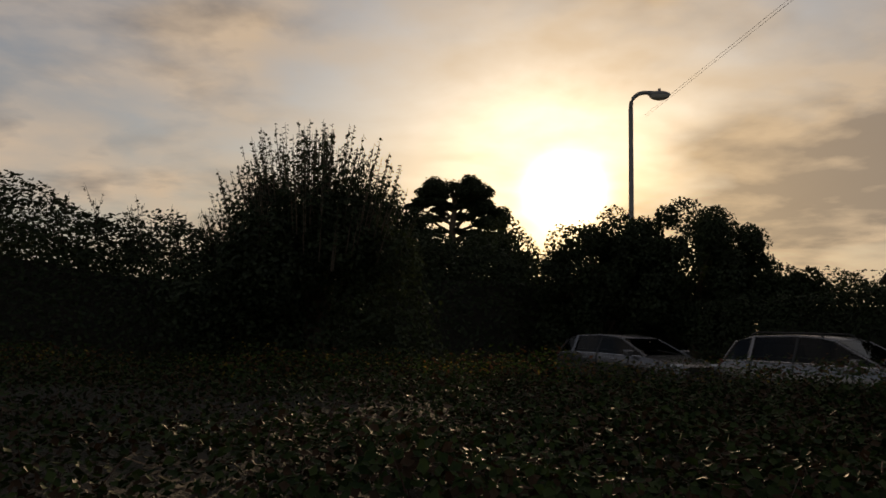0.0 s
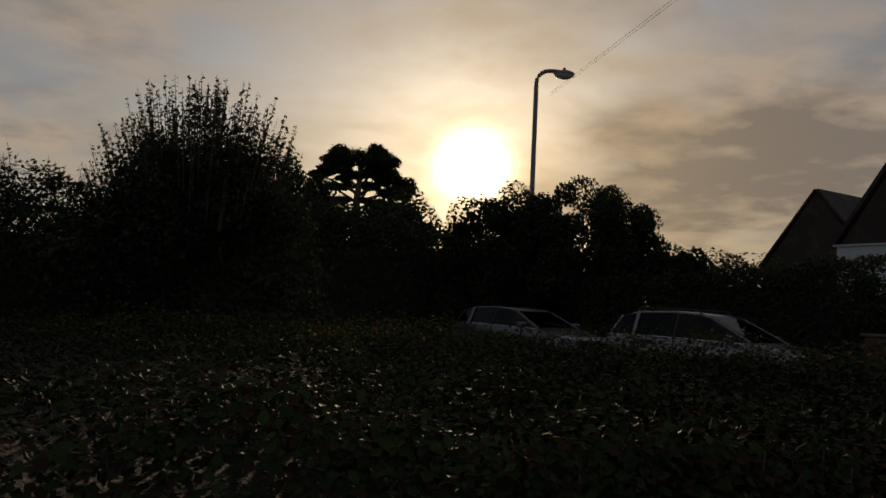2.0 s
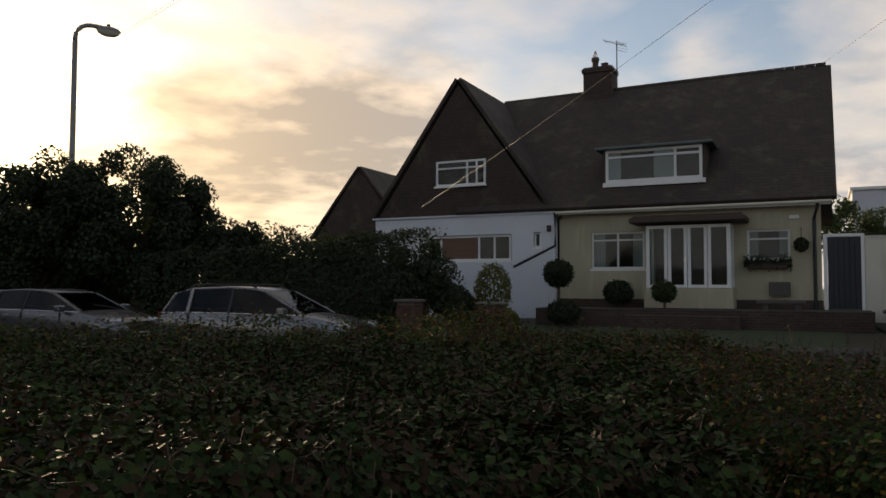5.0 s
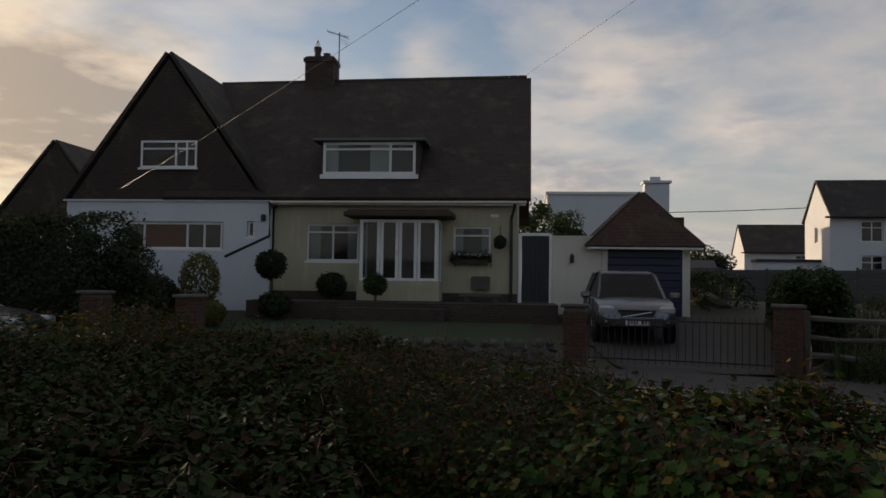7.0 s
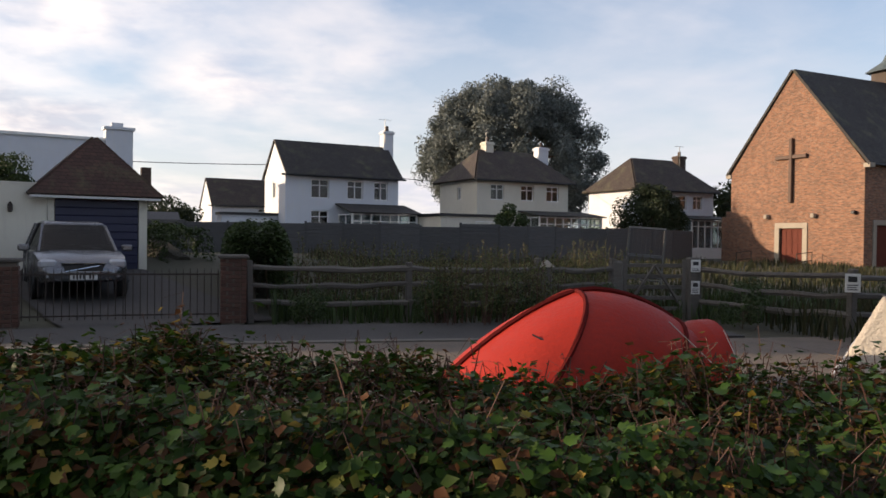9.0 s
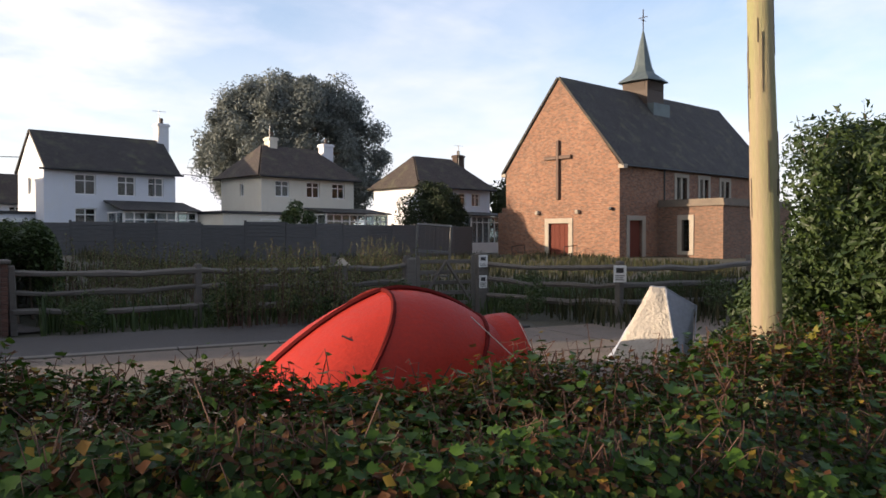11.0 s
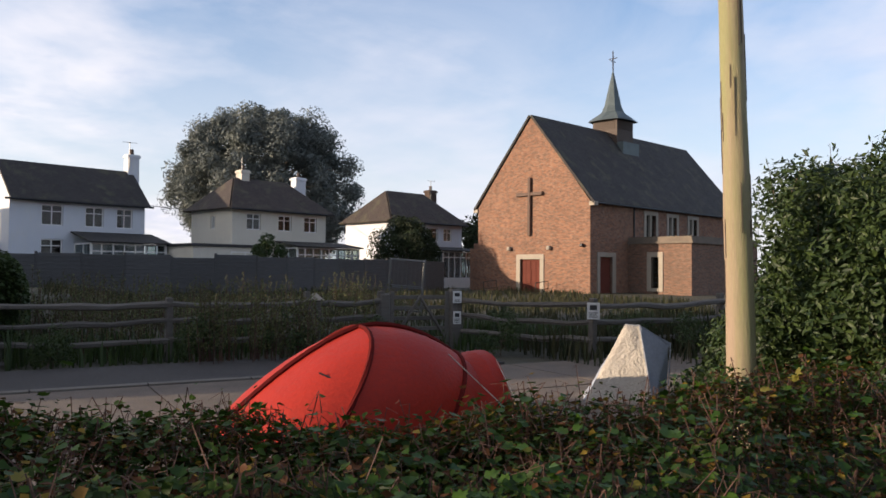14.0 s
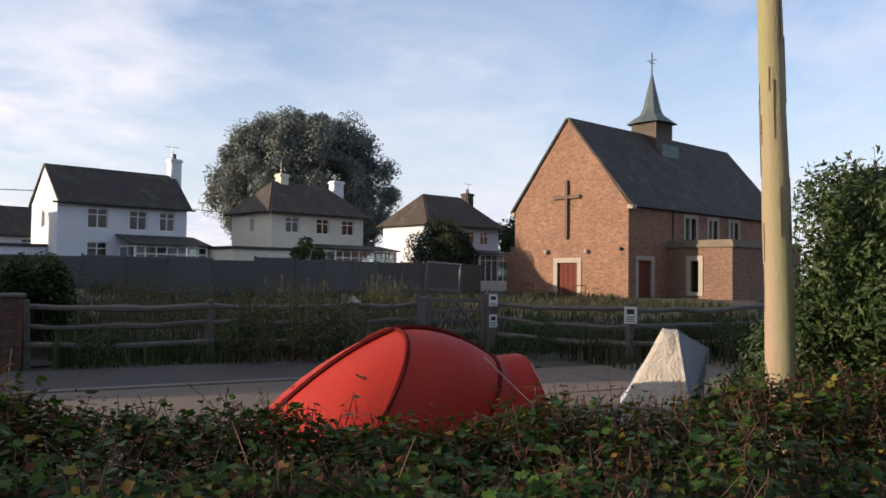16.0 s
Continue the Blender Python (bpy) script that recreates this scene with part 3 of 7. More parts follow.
def strip(bm, a, b, za, zb, drop=0.25):
    """A slab between two lines."""
    va, vb = [bm.verts.new((*p, za)) for p in a], [bm.verts.new((*p, zb)) for p in b]
    la, lb = [bm.verts.new((*p, za - drop)) for p in a], [bm.verts.new((*p, zb - drop)) for p in b]
    for i in range(len(a) - 1):
        bm.faces.new((va[i], va[i + 1], vb[i + 1], vb[i]))
        bm.faces.new((va[i], la[i], la[i + 1], va[i + 1]))
        bm.faces.new((vb[i], vb[i + 1], lb[i + 1], lb[i]))
    for i in (0, -1):
        bm.faces.new((va[i], vb[i], lb[i], la[i]))
    bmesh.ops.recalc_face_normals(bm, faces=bm.faces)
    return bm


def make_road():
    line = along_line(rounded(KERB), 0.5)
    road = thing("road", pose(0, 0, 0), "worn pale concrete lane with slab joints", "road", kind="structure")
    # slabs about four metres long, two wide, with open joints
    k = 0
    while k + 8 < len(line):
        seg = line[k:k + 9]
        seg[-1] = (seg[-1][0] * 0.97 + seg[-2][0] * 0.03, seg[-1][1] * 0.97 + seg[-2][1] * 0.03)
        for a, b in ((-0.02, -2.60), (-2.63, -5.2)):
            part("slab", strip(bmesh.new(), offset_line(seg, a), offset_line(seg, b), 0.012, 0.018), CONCRETE, road)
        k += 8
    kerb = thing("kerb", pose(0, 0, 0), "low concrete kerb along the lane", "kerb", kind="structure")
    for k in range(0, len(line) - 2, 2):
        seg = line[k:k + 3]
        seg[-1] = (seg[-1][0] * 0.97 + seg[-2][0] * 0.03, seg[-1][1] * 0.97 + seg[-2][1] * 0.03)
        if -3 < seg[0][1] < 20:
            part("kerbstone", strip(bmesh.new(), offset_line(seg, 0.0), offset_line(seg, 0.13), 0.035, 0.045), KERBSTONE, kerb)
    verge = [p for p in line if -7.5 < p[1] < 20]
    pav = solo("pavement", strip(bmesh.new(), offset_line(verge, 0.14), offset_line(verge, 2.3), 0.03, 0.05), ASPHALT, "dark asphalt pavement in front of the house", "pavement", kind="structure")


make_road()

# ---- the cream and white semi-detached house ----
HX, HY, HZ, HB = 21.37, 9.78, 0.95, 155.0
HOUSE = pose(HX, HY, 0, 0, 0, 90 - HB)


def main_house():
    h = thing("house", HOUSE, "semi-detached house, cream and white render under a steep brown tiled roof", "house")
    wins = [(-6.42, -4.78, 2.16, 3.30), (-1.87, -0.74, 2.38, 3.25)]
    door = (-4.5, -2.3, 1.24, 3.40)
    part("front_wall", holed_wall(bmesh.new(), -7.45, 0.05, 1.24, 4.05, 0.0, 0.25, wins + [door]), CREAM, h, "cream rendered wall")
    part("plinth", boxes((-7.45, 0.07, -0.03, 0.24, 0.6, 1.236)), CHIMBRICK, h, "dark brick plinth")
    # the end wall with its gable
    bm = bmesh.new()
    prism(bm, [(0.25, 0.6), (8.2, 0.6), (8.2, 4.0), (4.0, 8.55), (0.25, 4.25)], "x", -0.2, 0.05)
    part("end_wall", bm, CREAM, h)
    part("back_wall", boxes((-14.0, -0.2, 7.95, 8.2, 0.6, 4.0)), CREAM, h)
    part("inner_floor", boxes((-13.9, -0.2, 0.25, 7.95, 1.1, 1.2)), DARKWOOD, h)
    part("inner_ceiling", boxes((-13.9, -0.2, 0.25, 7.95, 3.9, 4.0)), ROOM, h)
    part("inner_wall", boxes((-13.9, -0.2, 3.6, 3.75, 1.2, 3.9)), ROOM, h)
    # roof
    bm = bmesh.new()
    slab_roof(bm, [(-10.9, -0.35, 3.98), (0.45, -0.35, 3.98), (0.45, 4.0, 8.70), (-10.9, 4.0, 8.62)], 0.14)
    slab_roof(bm, [(-10.9, 4.0, 8.62), (0.45, 4.0, 8.70), (0.45, 8.5, 3.9), (-10.9, 8.5, 3.9)], 0.14)
    roof = part("roof", bm, ROOF, h, "brown weathered clay tile roof")
    bm = bmesh.new()
    for k in range(36):
        x = -10.85 + k * 0.31
        tube(bm, [(x, 4.0, 8.74 + 0.0107 * (x + 10.9) - 0.06), (x + 0.30, 4.0, 8.745 + 0.0107 * (x + 10.9) - 0.06)], 0.13, 8)
    part("ridge_tiles", bm, ROOF, roof)
    part("fascia", boxes((-7.4, 0.3, -0.34, -0.31, 3.86, 3.99)), WHITEPAINT, h, "cream fascia board")
    bm = tube(bmesh.new(), [(-7.45, -0.40, 3.93), (0.32, -0.40, 3.95)], 0.045, 8)
    part("gutter", bm, PALE, h, "cream gutter")
    bm = tube(bmesh.new(), [(-0.02, -0.40, 3.9), (-0.05, -0.36, 3.75), (-0.12, -0.06, 3.5), (-0.12, -0.06, 0.9)], 0.045, 8)
    part("downpipe", bm, BLACKPAINT, h, "black downpipe")
    bm = tube(bmesh.new(), [(-7.5, -0.32, 3.9), (-7.5, -0.3, 2.9), (-8.9, -0.3, 2.25)], 0.045, 8)
    part("downpipe", bm, BLACKPAINT, h, "black downpipe")
    window(h, *wins[0], y=0.08, uprights=(-5.6,), transom=3.05, curtains=True)
    window(h, *wins[1], y=0.08, uprights=(), transom=2.98, curtains=True)
    # glazed porch
    porch = part("porch", boxes((-4.62, -2.18, -0.92, 0.0, 1.0, 1.57)), CREAM, h, "white glazed porch")
    for x0, x1 in ((-4.56, -3.95), (-3.95, -3.40), (-3.40, -2.85), (-2.85, -2.24)):
        window(porch, x0 + 0.01, x1 - 0.01, 1.58, 3.38, y=-0.86, frame=0.085, sill=False)
    for x in (-4.56, -2.24):
        window(porch, -0.80, -0.04, 1.58, 3.38, y=x, along="y", frame=0.07, sill=False, out=1 if x > -3 else -1)
    part("porch_roof", boxes((-4.98, -1.80, -1.25, -0.02, 3.45, 3.60), (-4.90, -1.88, -1.18, -0.03, 3.602, 3.66), bevel=0.02), DARKWOOD, porch, "dark flat porch roof")
    part("porch_handle", boxes((-3.47, -3.44, -0.93, -0.885, 2.3, 2.5)), CHROME, porch)
    # dormer
    d = part("dormer", boxes((-6.07, -2.98, 0.17, 2.2, 4.85, 5.85)), DARKWOOD, h, "wide dormer with a white window")
    part("dormer_roof", boxes((-6.27, -2.75, -0.10, 2.4, 5.86, 5.95), bevel=0.02), LEAD, d, "flat dormer roof")
    part("dormer_board", boxes((-6.06, -2.99, 0.06, 0.168, 4.71, 4.845)), WHITEPAINT, d)
    window(d, -5.97, -3.08, 4.85, 5.85, y=0.10, uprights=(-3.86,), transom=5.63, sill=False, frame=0.08)
    for x0, x1 in ((-5.9, -5.5), (-4.5, -3.85)):
        part("dormer_curtain", boxes((x0, x1, 0.14, 0.155, 4.91, 5.79)), CURTAIN, d)
    # the white half with a tile-hung gable
    wh = [(-12.2, -8.97, 2.45, 3.32), (-8.22, -7.98, 2.85, 3.35)]
    part("white_wall", holed_wall(bmesh.new(), -14.1, -7.5, 0.6, 3.98, -0.3, -0.05, wh), WHITE, h, "white rendered wall")
    bm = bmesh.new()
    prism(bm, [(-14.0, 3.985), (-7.75, 3.985), (-10.89, 8.45)], "y", -0.28, 0.05)
    part("gable", bm, HUNG, h, "red-brown tile-hung gable")
    bm = bmesh.new()
    slab_roof(bm, [(-14.35, -0.33, 3.75), (-10.89, -0.33, 8.60), (-10.89, 8.2, 8.60), (-14.35, 8.2, 3.75)], 0.12)
    slab_roof(bm, [(-7.43, -0.33, 3.75), (-10.89, -0.33, 8.60), (-10.89, 5.0, 8.60), (-7.43, 1.0, 3.75)], 0.12)
    part("wing_roof", bm, ROOF, h, "steep brown tiled gable roof")
    part("side_wall", boxes((-14.1, -13.85, -0.05, 8.2, 0.6, 3.9)), WHITE, h)
    window(h, -12.15, -9.02, 2.47, 3.30, y=-0.22, uprights=(-11.55, -10.15, -9.6), sill=True)
    part("roller_blind", boxes((-11.5, -10.2, -0.222, -0.204, 2.54, 3.24)), BLINDWOOD, h, "brown drawn blind")
    window(h, -8.2, -8.0, 2.87, 3.33, y=-0.22, sill=True, frame=0.04)
    window(h, -11.7, -9.88, 5.0, 5.85, y=-0.31, uprights=(-10.55, -10.2), transom=5.6, sill=True)
    part("ledge", boxes((-14.2, -7.45, -0.36, -0.29, 3.95, 4.0)), WHITE, h)
    # chimney and aerial
    ch = part("chimney", boxes((-7.65, -6.60, 3.6, 4.4, 8.0, 9.45), (-7.70, -6.55, 3.55, 4.45, 9.40, 9.56), (-7.64, -6.61, 3.61, 4.39, 9.563, 9.62), bevel=0.01), CHIMBRICK, h, "dark brick chimney stack")
    part("chimney_pot", tube(bmesh.new(), [(-7.30, 4, 9.6), (-7.30, 4, 9.85), (-7.30, 4, 9.95), (-7.30, 4, 10.05)], [0.13, 0.11, 0.15, 0.14], 10), FLUE, ch)
    bm = bmesh.new()
    for a in range(4):
        tube(bm, [(-7.30 + 0.12 * math.cos(a * 1.57), 4 + 0.12 * math.sin(a * 1.57), 10.0), (-7.30, 4, 10.32)], 0.012, 4)
    part("bird_guard", bm, IRON, ch)
    part("chimney_pot", tube(bmesh.new(), [(-6.95, 4, 9.6), (-6.95, 4, 9.75), (-6.95, 4, 9.8)], [0.14, 0.12, 0.15], 10), FLUE, ch)
    bm = tube(bmesh.new(), [(-6.48, 3.9, 8.6), (-6.48, 3.9, 10.55)], 0.022, 6)
    aerial = part("aerial", bm, STEEL, ch, "television aerial on a mast")
    bm = tube(bmesh.new(), [(-6.95, 3.9, 10.62), (-6.15, 3.9, 10.35)], 0.012, 5)
    for k in range(7):
        x = -6.90 + k * 0.11
        tube(bm, [(x, 3.65, 10.6 - k * 0.037), (x, 4.15, 10.6 - k * 0.037)], 0.006, 4)
    for z in (10.15, 10.25, 10.35, 10.45):
        tube(bm, [(-6.40, 3.7, z), (-6.15, 4.1, z)], 0.006, 4)
    part("aerial_array", bm, STEEL, aerial)
    part("alarm_box", boxes((-0.75, -0.5, -0.06, -0.002, 3.52, 3.62), bevel=0.01), WHITEPAINT, h)
    part("wall_lamp", boxes((-7.75, -7.62, -0.42, -0.31, 3.35, 3.55), bevel=0.02), IRON, h, "black wall lamp")


main_house()


def side_passage():
    g = thing("gate_door", HOUSE, "dark blue boarded side gate in a white frame", "gate")
    leaf = part("gate_leaf", boxes((0.195, 1.005, 0.05, 0.08, 1.02, 2.98)), GATEPAINT, g)
    for k in range(6):
        part("board", boxes((0.20 + k * 0.133, 0.20 + (k + 1) * 0.133 - 0.008, 0.02, 0.049, 1.02, 2.98), bevel=0.003), GATEPAINT, leaf)
    part("gate_frame", boxes((0.09, 0.19, 0.0, 0.1, 0.95, 3.06), (1.01, 1.09, 0.0, 0.1, 0.95, 3.06), (0.19, 1.01, 0.001, 0.099, 2.99, 3.07)), WHITEPAINT, g)
    w = solo("wall_side", boxes((1.10, 2.55, 0.02, 0.22, 0.6, 2.94), (1.08, 2.55, 0.0, 0.24, 2.943, 3.0)), PALE, "cream garden wall between house and garage", "wall", kind="structure", m=HOUSE)
    bell = solo("wall_lantern", boxes((1.62, 1.74, -0.10, 0.015, 2.2, 2.42), (1.65, 1.71, -0.08, 0.0, 2.42, 2.47), bevel=0.015), IRON, "small wall lantern on the cream wall", "lamp", m=HOUSE)


side_passage()


def garage():
    g = thing("garage", HOUSE, "cream garage with a dark blue door and hipped red tile roof", "garage")
    part("front_wall", holed_wall(bmesh.new(), 2.56, 5.10, 0.5, 2.72, 0.0, 0.2, [(2.72, 4.88, 0.5, 2.62)]), PALE, g)
    part("wall", boxes((2.56, 2.76, 0.2, 5.2, 0.5, 2.72), (4.9, 5.1, 0.2, 5.2, 0.5, 2.72), (2.76, 4.9, 5.0, 5.2, 0.5, 2.72)), CREAM, g)
    ribs = []
    for k in range(9):
        z = 0.62 + k * 0.219
        ribs += [(0.045, z), (0.04, z + 0.012), (0.04, z + 0.195), (0.055, z + 0.207)]
    bm = prism(bmesh.new(), ribs + [(0.08, ribs[-1][1]), (0.08, 0.62)], "x", 2.74, 4.86)
    part("garage_door", bm, BLUEPAINT, g, "dark blue up-and-over door")
    bm = bmesh.new()
    e = [(2.10, -0.35, 2.66), (5.42, -0.35, 2.66), (5.42, 5.5, 2.66), (2.10, 5.5, 2.66)]
    a, b = (3.76, 0.35, 4.30), (3.76, 4.9, 4.30)
    for q in ((e[0], e[1], a), (e[1], e[2], b, a), (e[2], e[3], b), (e[3], e[0], a, b)):
        slab_roof(bm, list(q), 0.1)
    part("roof", bm, ROOFRED, g, "red-brown tiled roof")
    part("bargeboard", boxes((2.12, 5.40, -0.36, -0.32, 2.6, 2.70)), WHITEPAINT, g)


garage()


# ---- white houses over the field ----
def far_house(name, at, bearing, width, depth, eave, ridge, label, wall, roof_mat, wins, hip=0.0, chimneys=(), side_win=None, ground=0.5, annex=()):
    h = thing(name, pose(at[0], at[1], 0, 0, 0, 90 - bearing), label, "house")
    holes = list(wins)
    part("front_wall", holed_wall(bmesh.new(), 0, width, ground - 0.4, eave, 0, 0.25, holes), wall, h)
    for x0, x1, z0, z1 in wins:
        n = max(int((x1 - x0) / 0.42), 1)
        window(h, x0, x1, z0, z1, y=0.1, uprights=[x0 + (x1 - x0) * k / n for k in range(1, n)], transom=(z0 + (z1 - z0) * 0.68))
    side_holes = [side_win] if side_win else []
    part("side_wall", holed_wall(bmesh.new(), 0.25, depth, ground - 0.4, eave, 0, 0.25, side_holes, along="y"), wall, h)
    if side_win:
        window(h, *side_win, y=0.1, along="y", uprights=[(side_win[0] + side_win[1]) / 2])
    part("side_wall", boxes((width - 0.25, width, 0.25, depth, ground - 0.4, eave)), wall, h)
    part("back_wall", boxes((0.25, width - 0.25, depth - 0.25, depth, ground - 0.4, eave)), wall, h)
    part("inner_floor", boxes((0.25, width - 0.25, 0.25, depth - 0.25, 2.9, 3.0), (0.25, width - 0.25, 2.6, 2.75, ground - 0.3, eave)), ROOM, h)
    o, m = 0.35, depth / 2
    e = [(-o, -o, eave - 0.1), (width + o, -o, eave - 0.1), (width + o, depth + o, eave - 0.1), (-o, depth + o, eave - 0.1)]
    a, b = (-o * 0.4 + hip, m, ridge), (width + o * 0.4 - hip, m, ridge)
    bm = bmesh.new()
    if hip:
        quads = ((e[0], e[1], b, a), (e[1], e[2], b), (e[2], e[3], a, b), (e[3], e[0], a))
    else:
        a, b = (-0.08, m, ridge), (width + 0.15, m, ridge)
        e = [(-0.08, -o, eave - 0.1), (width + 0.15, -o, eave - 0.1), (width + 0.15, depth + o, eave - 0.1), (-0.08, depth + o, eave - 0.1)]
        quads = ((e[0], e[1], b, a), (e[2], e[3], a, b))
        for x in (0.0, width - 0.25):
            gb = bmesh.new()
            prism(gb, [(0, eave + 0.002), (depth, eave + 0.002), (m, ridge - 0.05)], "x", x, x + 0.25)
            part("gable", gb, wall, h)
    for q in quads:
        slab_roof(bm, list(q), 0.12)
    part("roof", bm, roof_mat, h)
    part("gutter", tube(bmesh.new(), [(-o, -o - 0.05, eave - 0.08), (width + o, -o - 0.05, eave - 0.08)], 0.06, 6), BLACKPAINT, h)
    for cx, cy, w, top, mat in chimneys:
        c = part("chimney", boxes((cx - w / 2, cx + w / 2, cy - 0.3, cy + 0.3, ridge - 1.6, top), (cx - w / 2 - 0.06, cx + w / 2 + 0.06, cy - 0.36, cy + 0.36, top - 0.2, top - 0.06)), mat, h)
        part("chimney_pot", tube(bmesh.new(), [(cx, cy, top), (cx, cy, top + 0.35)], [0.13, 0.11], 8), FLUE, c)
    for cx, cy, w, top, mat in chimneys[:1]:
        mast = part("aerial", tube(bmesh.new(), [(cx - 0.3, cy - 0.35, top - 0.8), (cx - 0.3, cy - 0.35, top + 0.75)], 0.025, 5), STEEL, h)
        bm = tube(bmesh.new(), [(cx - 0.75, cy - 0.35, top + 0.7), (cx + 0.15, cy - 0.35, top + 0.72)], 0.014, 4)
        part("aerial_array", bm, STEEL, mast)
    for kind, x0, x1, out, z, high in annex:
        if kind == "sunroom":
            s = part("sunroom", boxes((x0, x1, -out, -0.01, ground - 0.3, ground + 0.55)), WHITEPAINT, h, "white glazed sunroom")
            n = max(int((x1 - x0) / 0.6), 2)
            window(s, x0, x1, ground + 0.56, z, y=-out + 0.08, uprights=[x0 + (x1 - x0) * k / n for k in range(1, n)], sill=False, frame=0.08, transom=z - 0.45)
            window(s, -out + 0.1, -0.02, ground + 0.56, z, y=x0 + 0.08, along="y", uprights=[-out / 2], sill=False, frame=0.08)
            window(s, -out + 0.1, -0.02, ground + 0.56, z, y=x1 - 0.08, along="y", out=1, uprights=[-out / 2], sill=False, frame=0.08)
            bm = bmesh.new()
            slab_roof(bm, [(x0 - 0.15, -out - 0.2, z), (x1 + 0.15, -out - 0.2, z), (x1 + 0.15, -0.01, high), (x0 - 0.15, -0.01, high)], 0.08)
            part("sunroom_roof", bm, ROOFGREY, s)
        else:
            s = part("extension", boxes((x0, x1, -out, depth * 0.6, ground - 0.3, z)), wall, h)
            part("flat_roof", boxes((x0 - 0.12, x1 + 0.12, -out - 0.12, depth * 0.6, z + 0.002, z + 0.16)), BLACKPAINT, s)
            window(s, x0 + (x1 - x0) * 0.5, x0 + (x1 - x0) * 0.9, z - 1.1, z - 0.25, y=-out - 0.005, uprights=[x0 + (x1 - x0) * 0.7])
    return h


far_house("house", (47.46, 3.29), 158, 7.45, 4.4, 5.45, 7.62, "white rendered house with a dark tiled gable roof and sunroom", WHITE, ROOFGREY,
          [(1.6, 2.75, 4.05, 5.2), (3.95, 5.0, 4.05, 5.2), (5.75, 6.7, 4.05, 5.2), (1.6, 2.75, 2.15, 3.3)], 0, [(7.6, 2.2, 0.7, 8.78, WHITE)], (2.0, 2.6, 4.1, 5.0), 0.6,
          [("sunroom", 3.3, 7.7, 2.4, 3.1, 3.7), ("extension", -3.4, -0.02, -1.5, 2.95, 0)])
far_house("house", (47.90, -8.36), 158, 7.05, 4.8, 5.42, 7.45, "cream rendered house with a hipped brown roof and white chimneys", PALE, ROOF,
          [(1.0, 2.0, 4.15, 5.15), (3.3, 4.3, 4.15, 5.15), (5.3, 6.3, 4.15, 5.15)], 1.7, [(2.2, 2.4, 0.6, 8.08, PALE), (6.55, 2.4, 0.8, 8.0, WHITE)], (2.0, 2.5, 4.2, 5.0), 0.6,
          [("sunroom", 3.2, 8.2, 2.2, 3.1, 3.45), ("extension", -3.2, 1.6, 1.2, 3.0, 0)])
far_house("house", (52.8, -20.5), 160, 7.3, 5.4, 5.35, 7.75, "pale blue rendered house with a hipped dark roof", WHITE, ROOF,
          [(3.9, 4.7, 4.0, 5.0), (5.3, 6.2, 4.0, 5.0)], 1.9, [(6.75, 3.0, 0.8, 8.27, CHIMBRICK)], None, 0.6, [("sunroom", 3.5, 7.3, 1.8, 3.2, 3.5)])
far_house("house", (74.0, 12.2), 160, 6.5, 6.0, 4.6, 7.2, "distant house with a brown tiled roof", WHITE, ROOF, [(4.3, 5.8, 3.4, 4.3)], 0, [], None, 0.6, [])
far_house("house", (25.6, 35.1), 65, 8.0, 6.0, 4.6, 8.6, "distant house with a steep gabled tile roof behind the hedge", HUNG, ROOF, [], 0, [], (2.2, 3.8, 3.2, 4.2), 0.9, [])


def flat_house():
    h = thing("house", pose(41.14, 17.27, -0.12, 0, 0, 90 - 155), "flat-roofed white house with a broad chimney", "house")
    part("front_wall", boxes((0, 6.7, 0, 7, 0.5, 6.75)), WHITE, h)
    part("parapet", boxes((-0.1, 6.8, -0.1, 7.1, 6.753, 6.9)), WHITEPAINT, h)
    c = part("chimney", boxes((5.4, 6.75, -0.3, 0.5, 5.0, 7.35), (5.3, 6.85, -0.4, 0.6, 7.36, 7.5)), WHITE, h)
    part("chimney_pot", boxes((5.7, 6.3, -0.1, 0.3, 7.5, 7.75), bevel=0.03), WHITE, c)
    d = thing("house", pose(62.0, 15.3, 0, 0, 0, 90 - 160), "distant low house with a brown roof and chimney", "house")
    bm = bmesh.new()
    prism(bm, [(0, 4.2), (7, 4.2), (3.5, 6.1)], "x", -6, 1)
    part("roof", bm, ROOF, d)
    part("wall", boxes((-5.8, 0.8, 0.2, 6.8, 0.2, 4.19)), WHITE, d)
    part("chimney", boxes((0.2, 0.95, 2.6, 3.4, 5.0, 7.1)), CHIMBRICK, d)


flat_house()


# ---- the brick church ----
CHURCH = pose(37.91, -27.13, 0, 0, 0, 90 - 251)


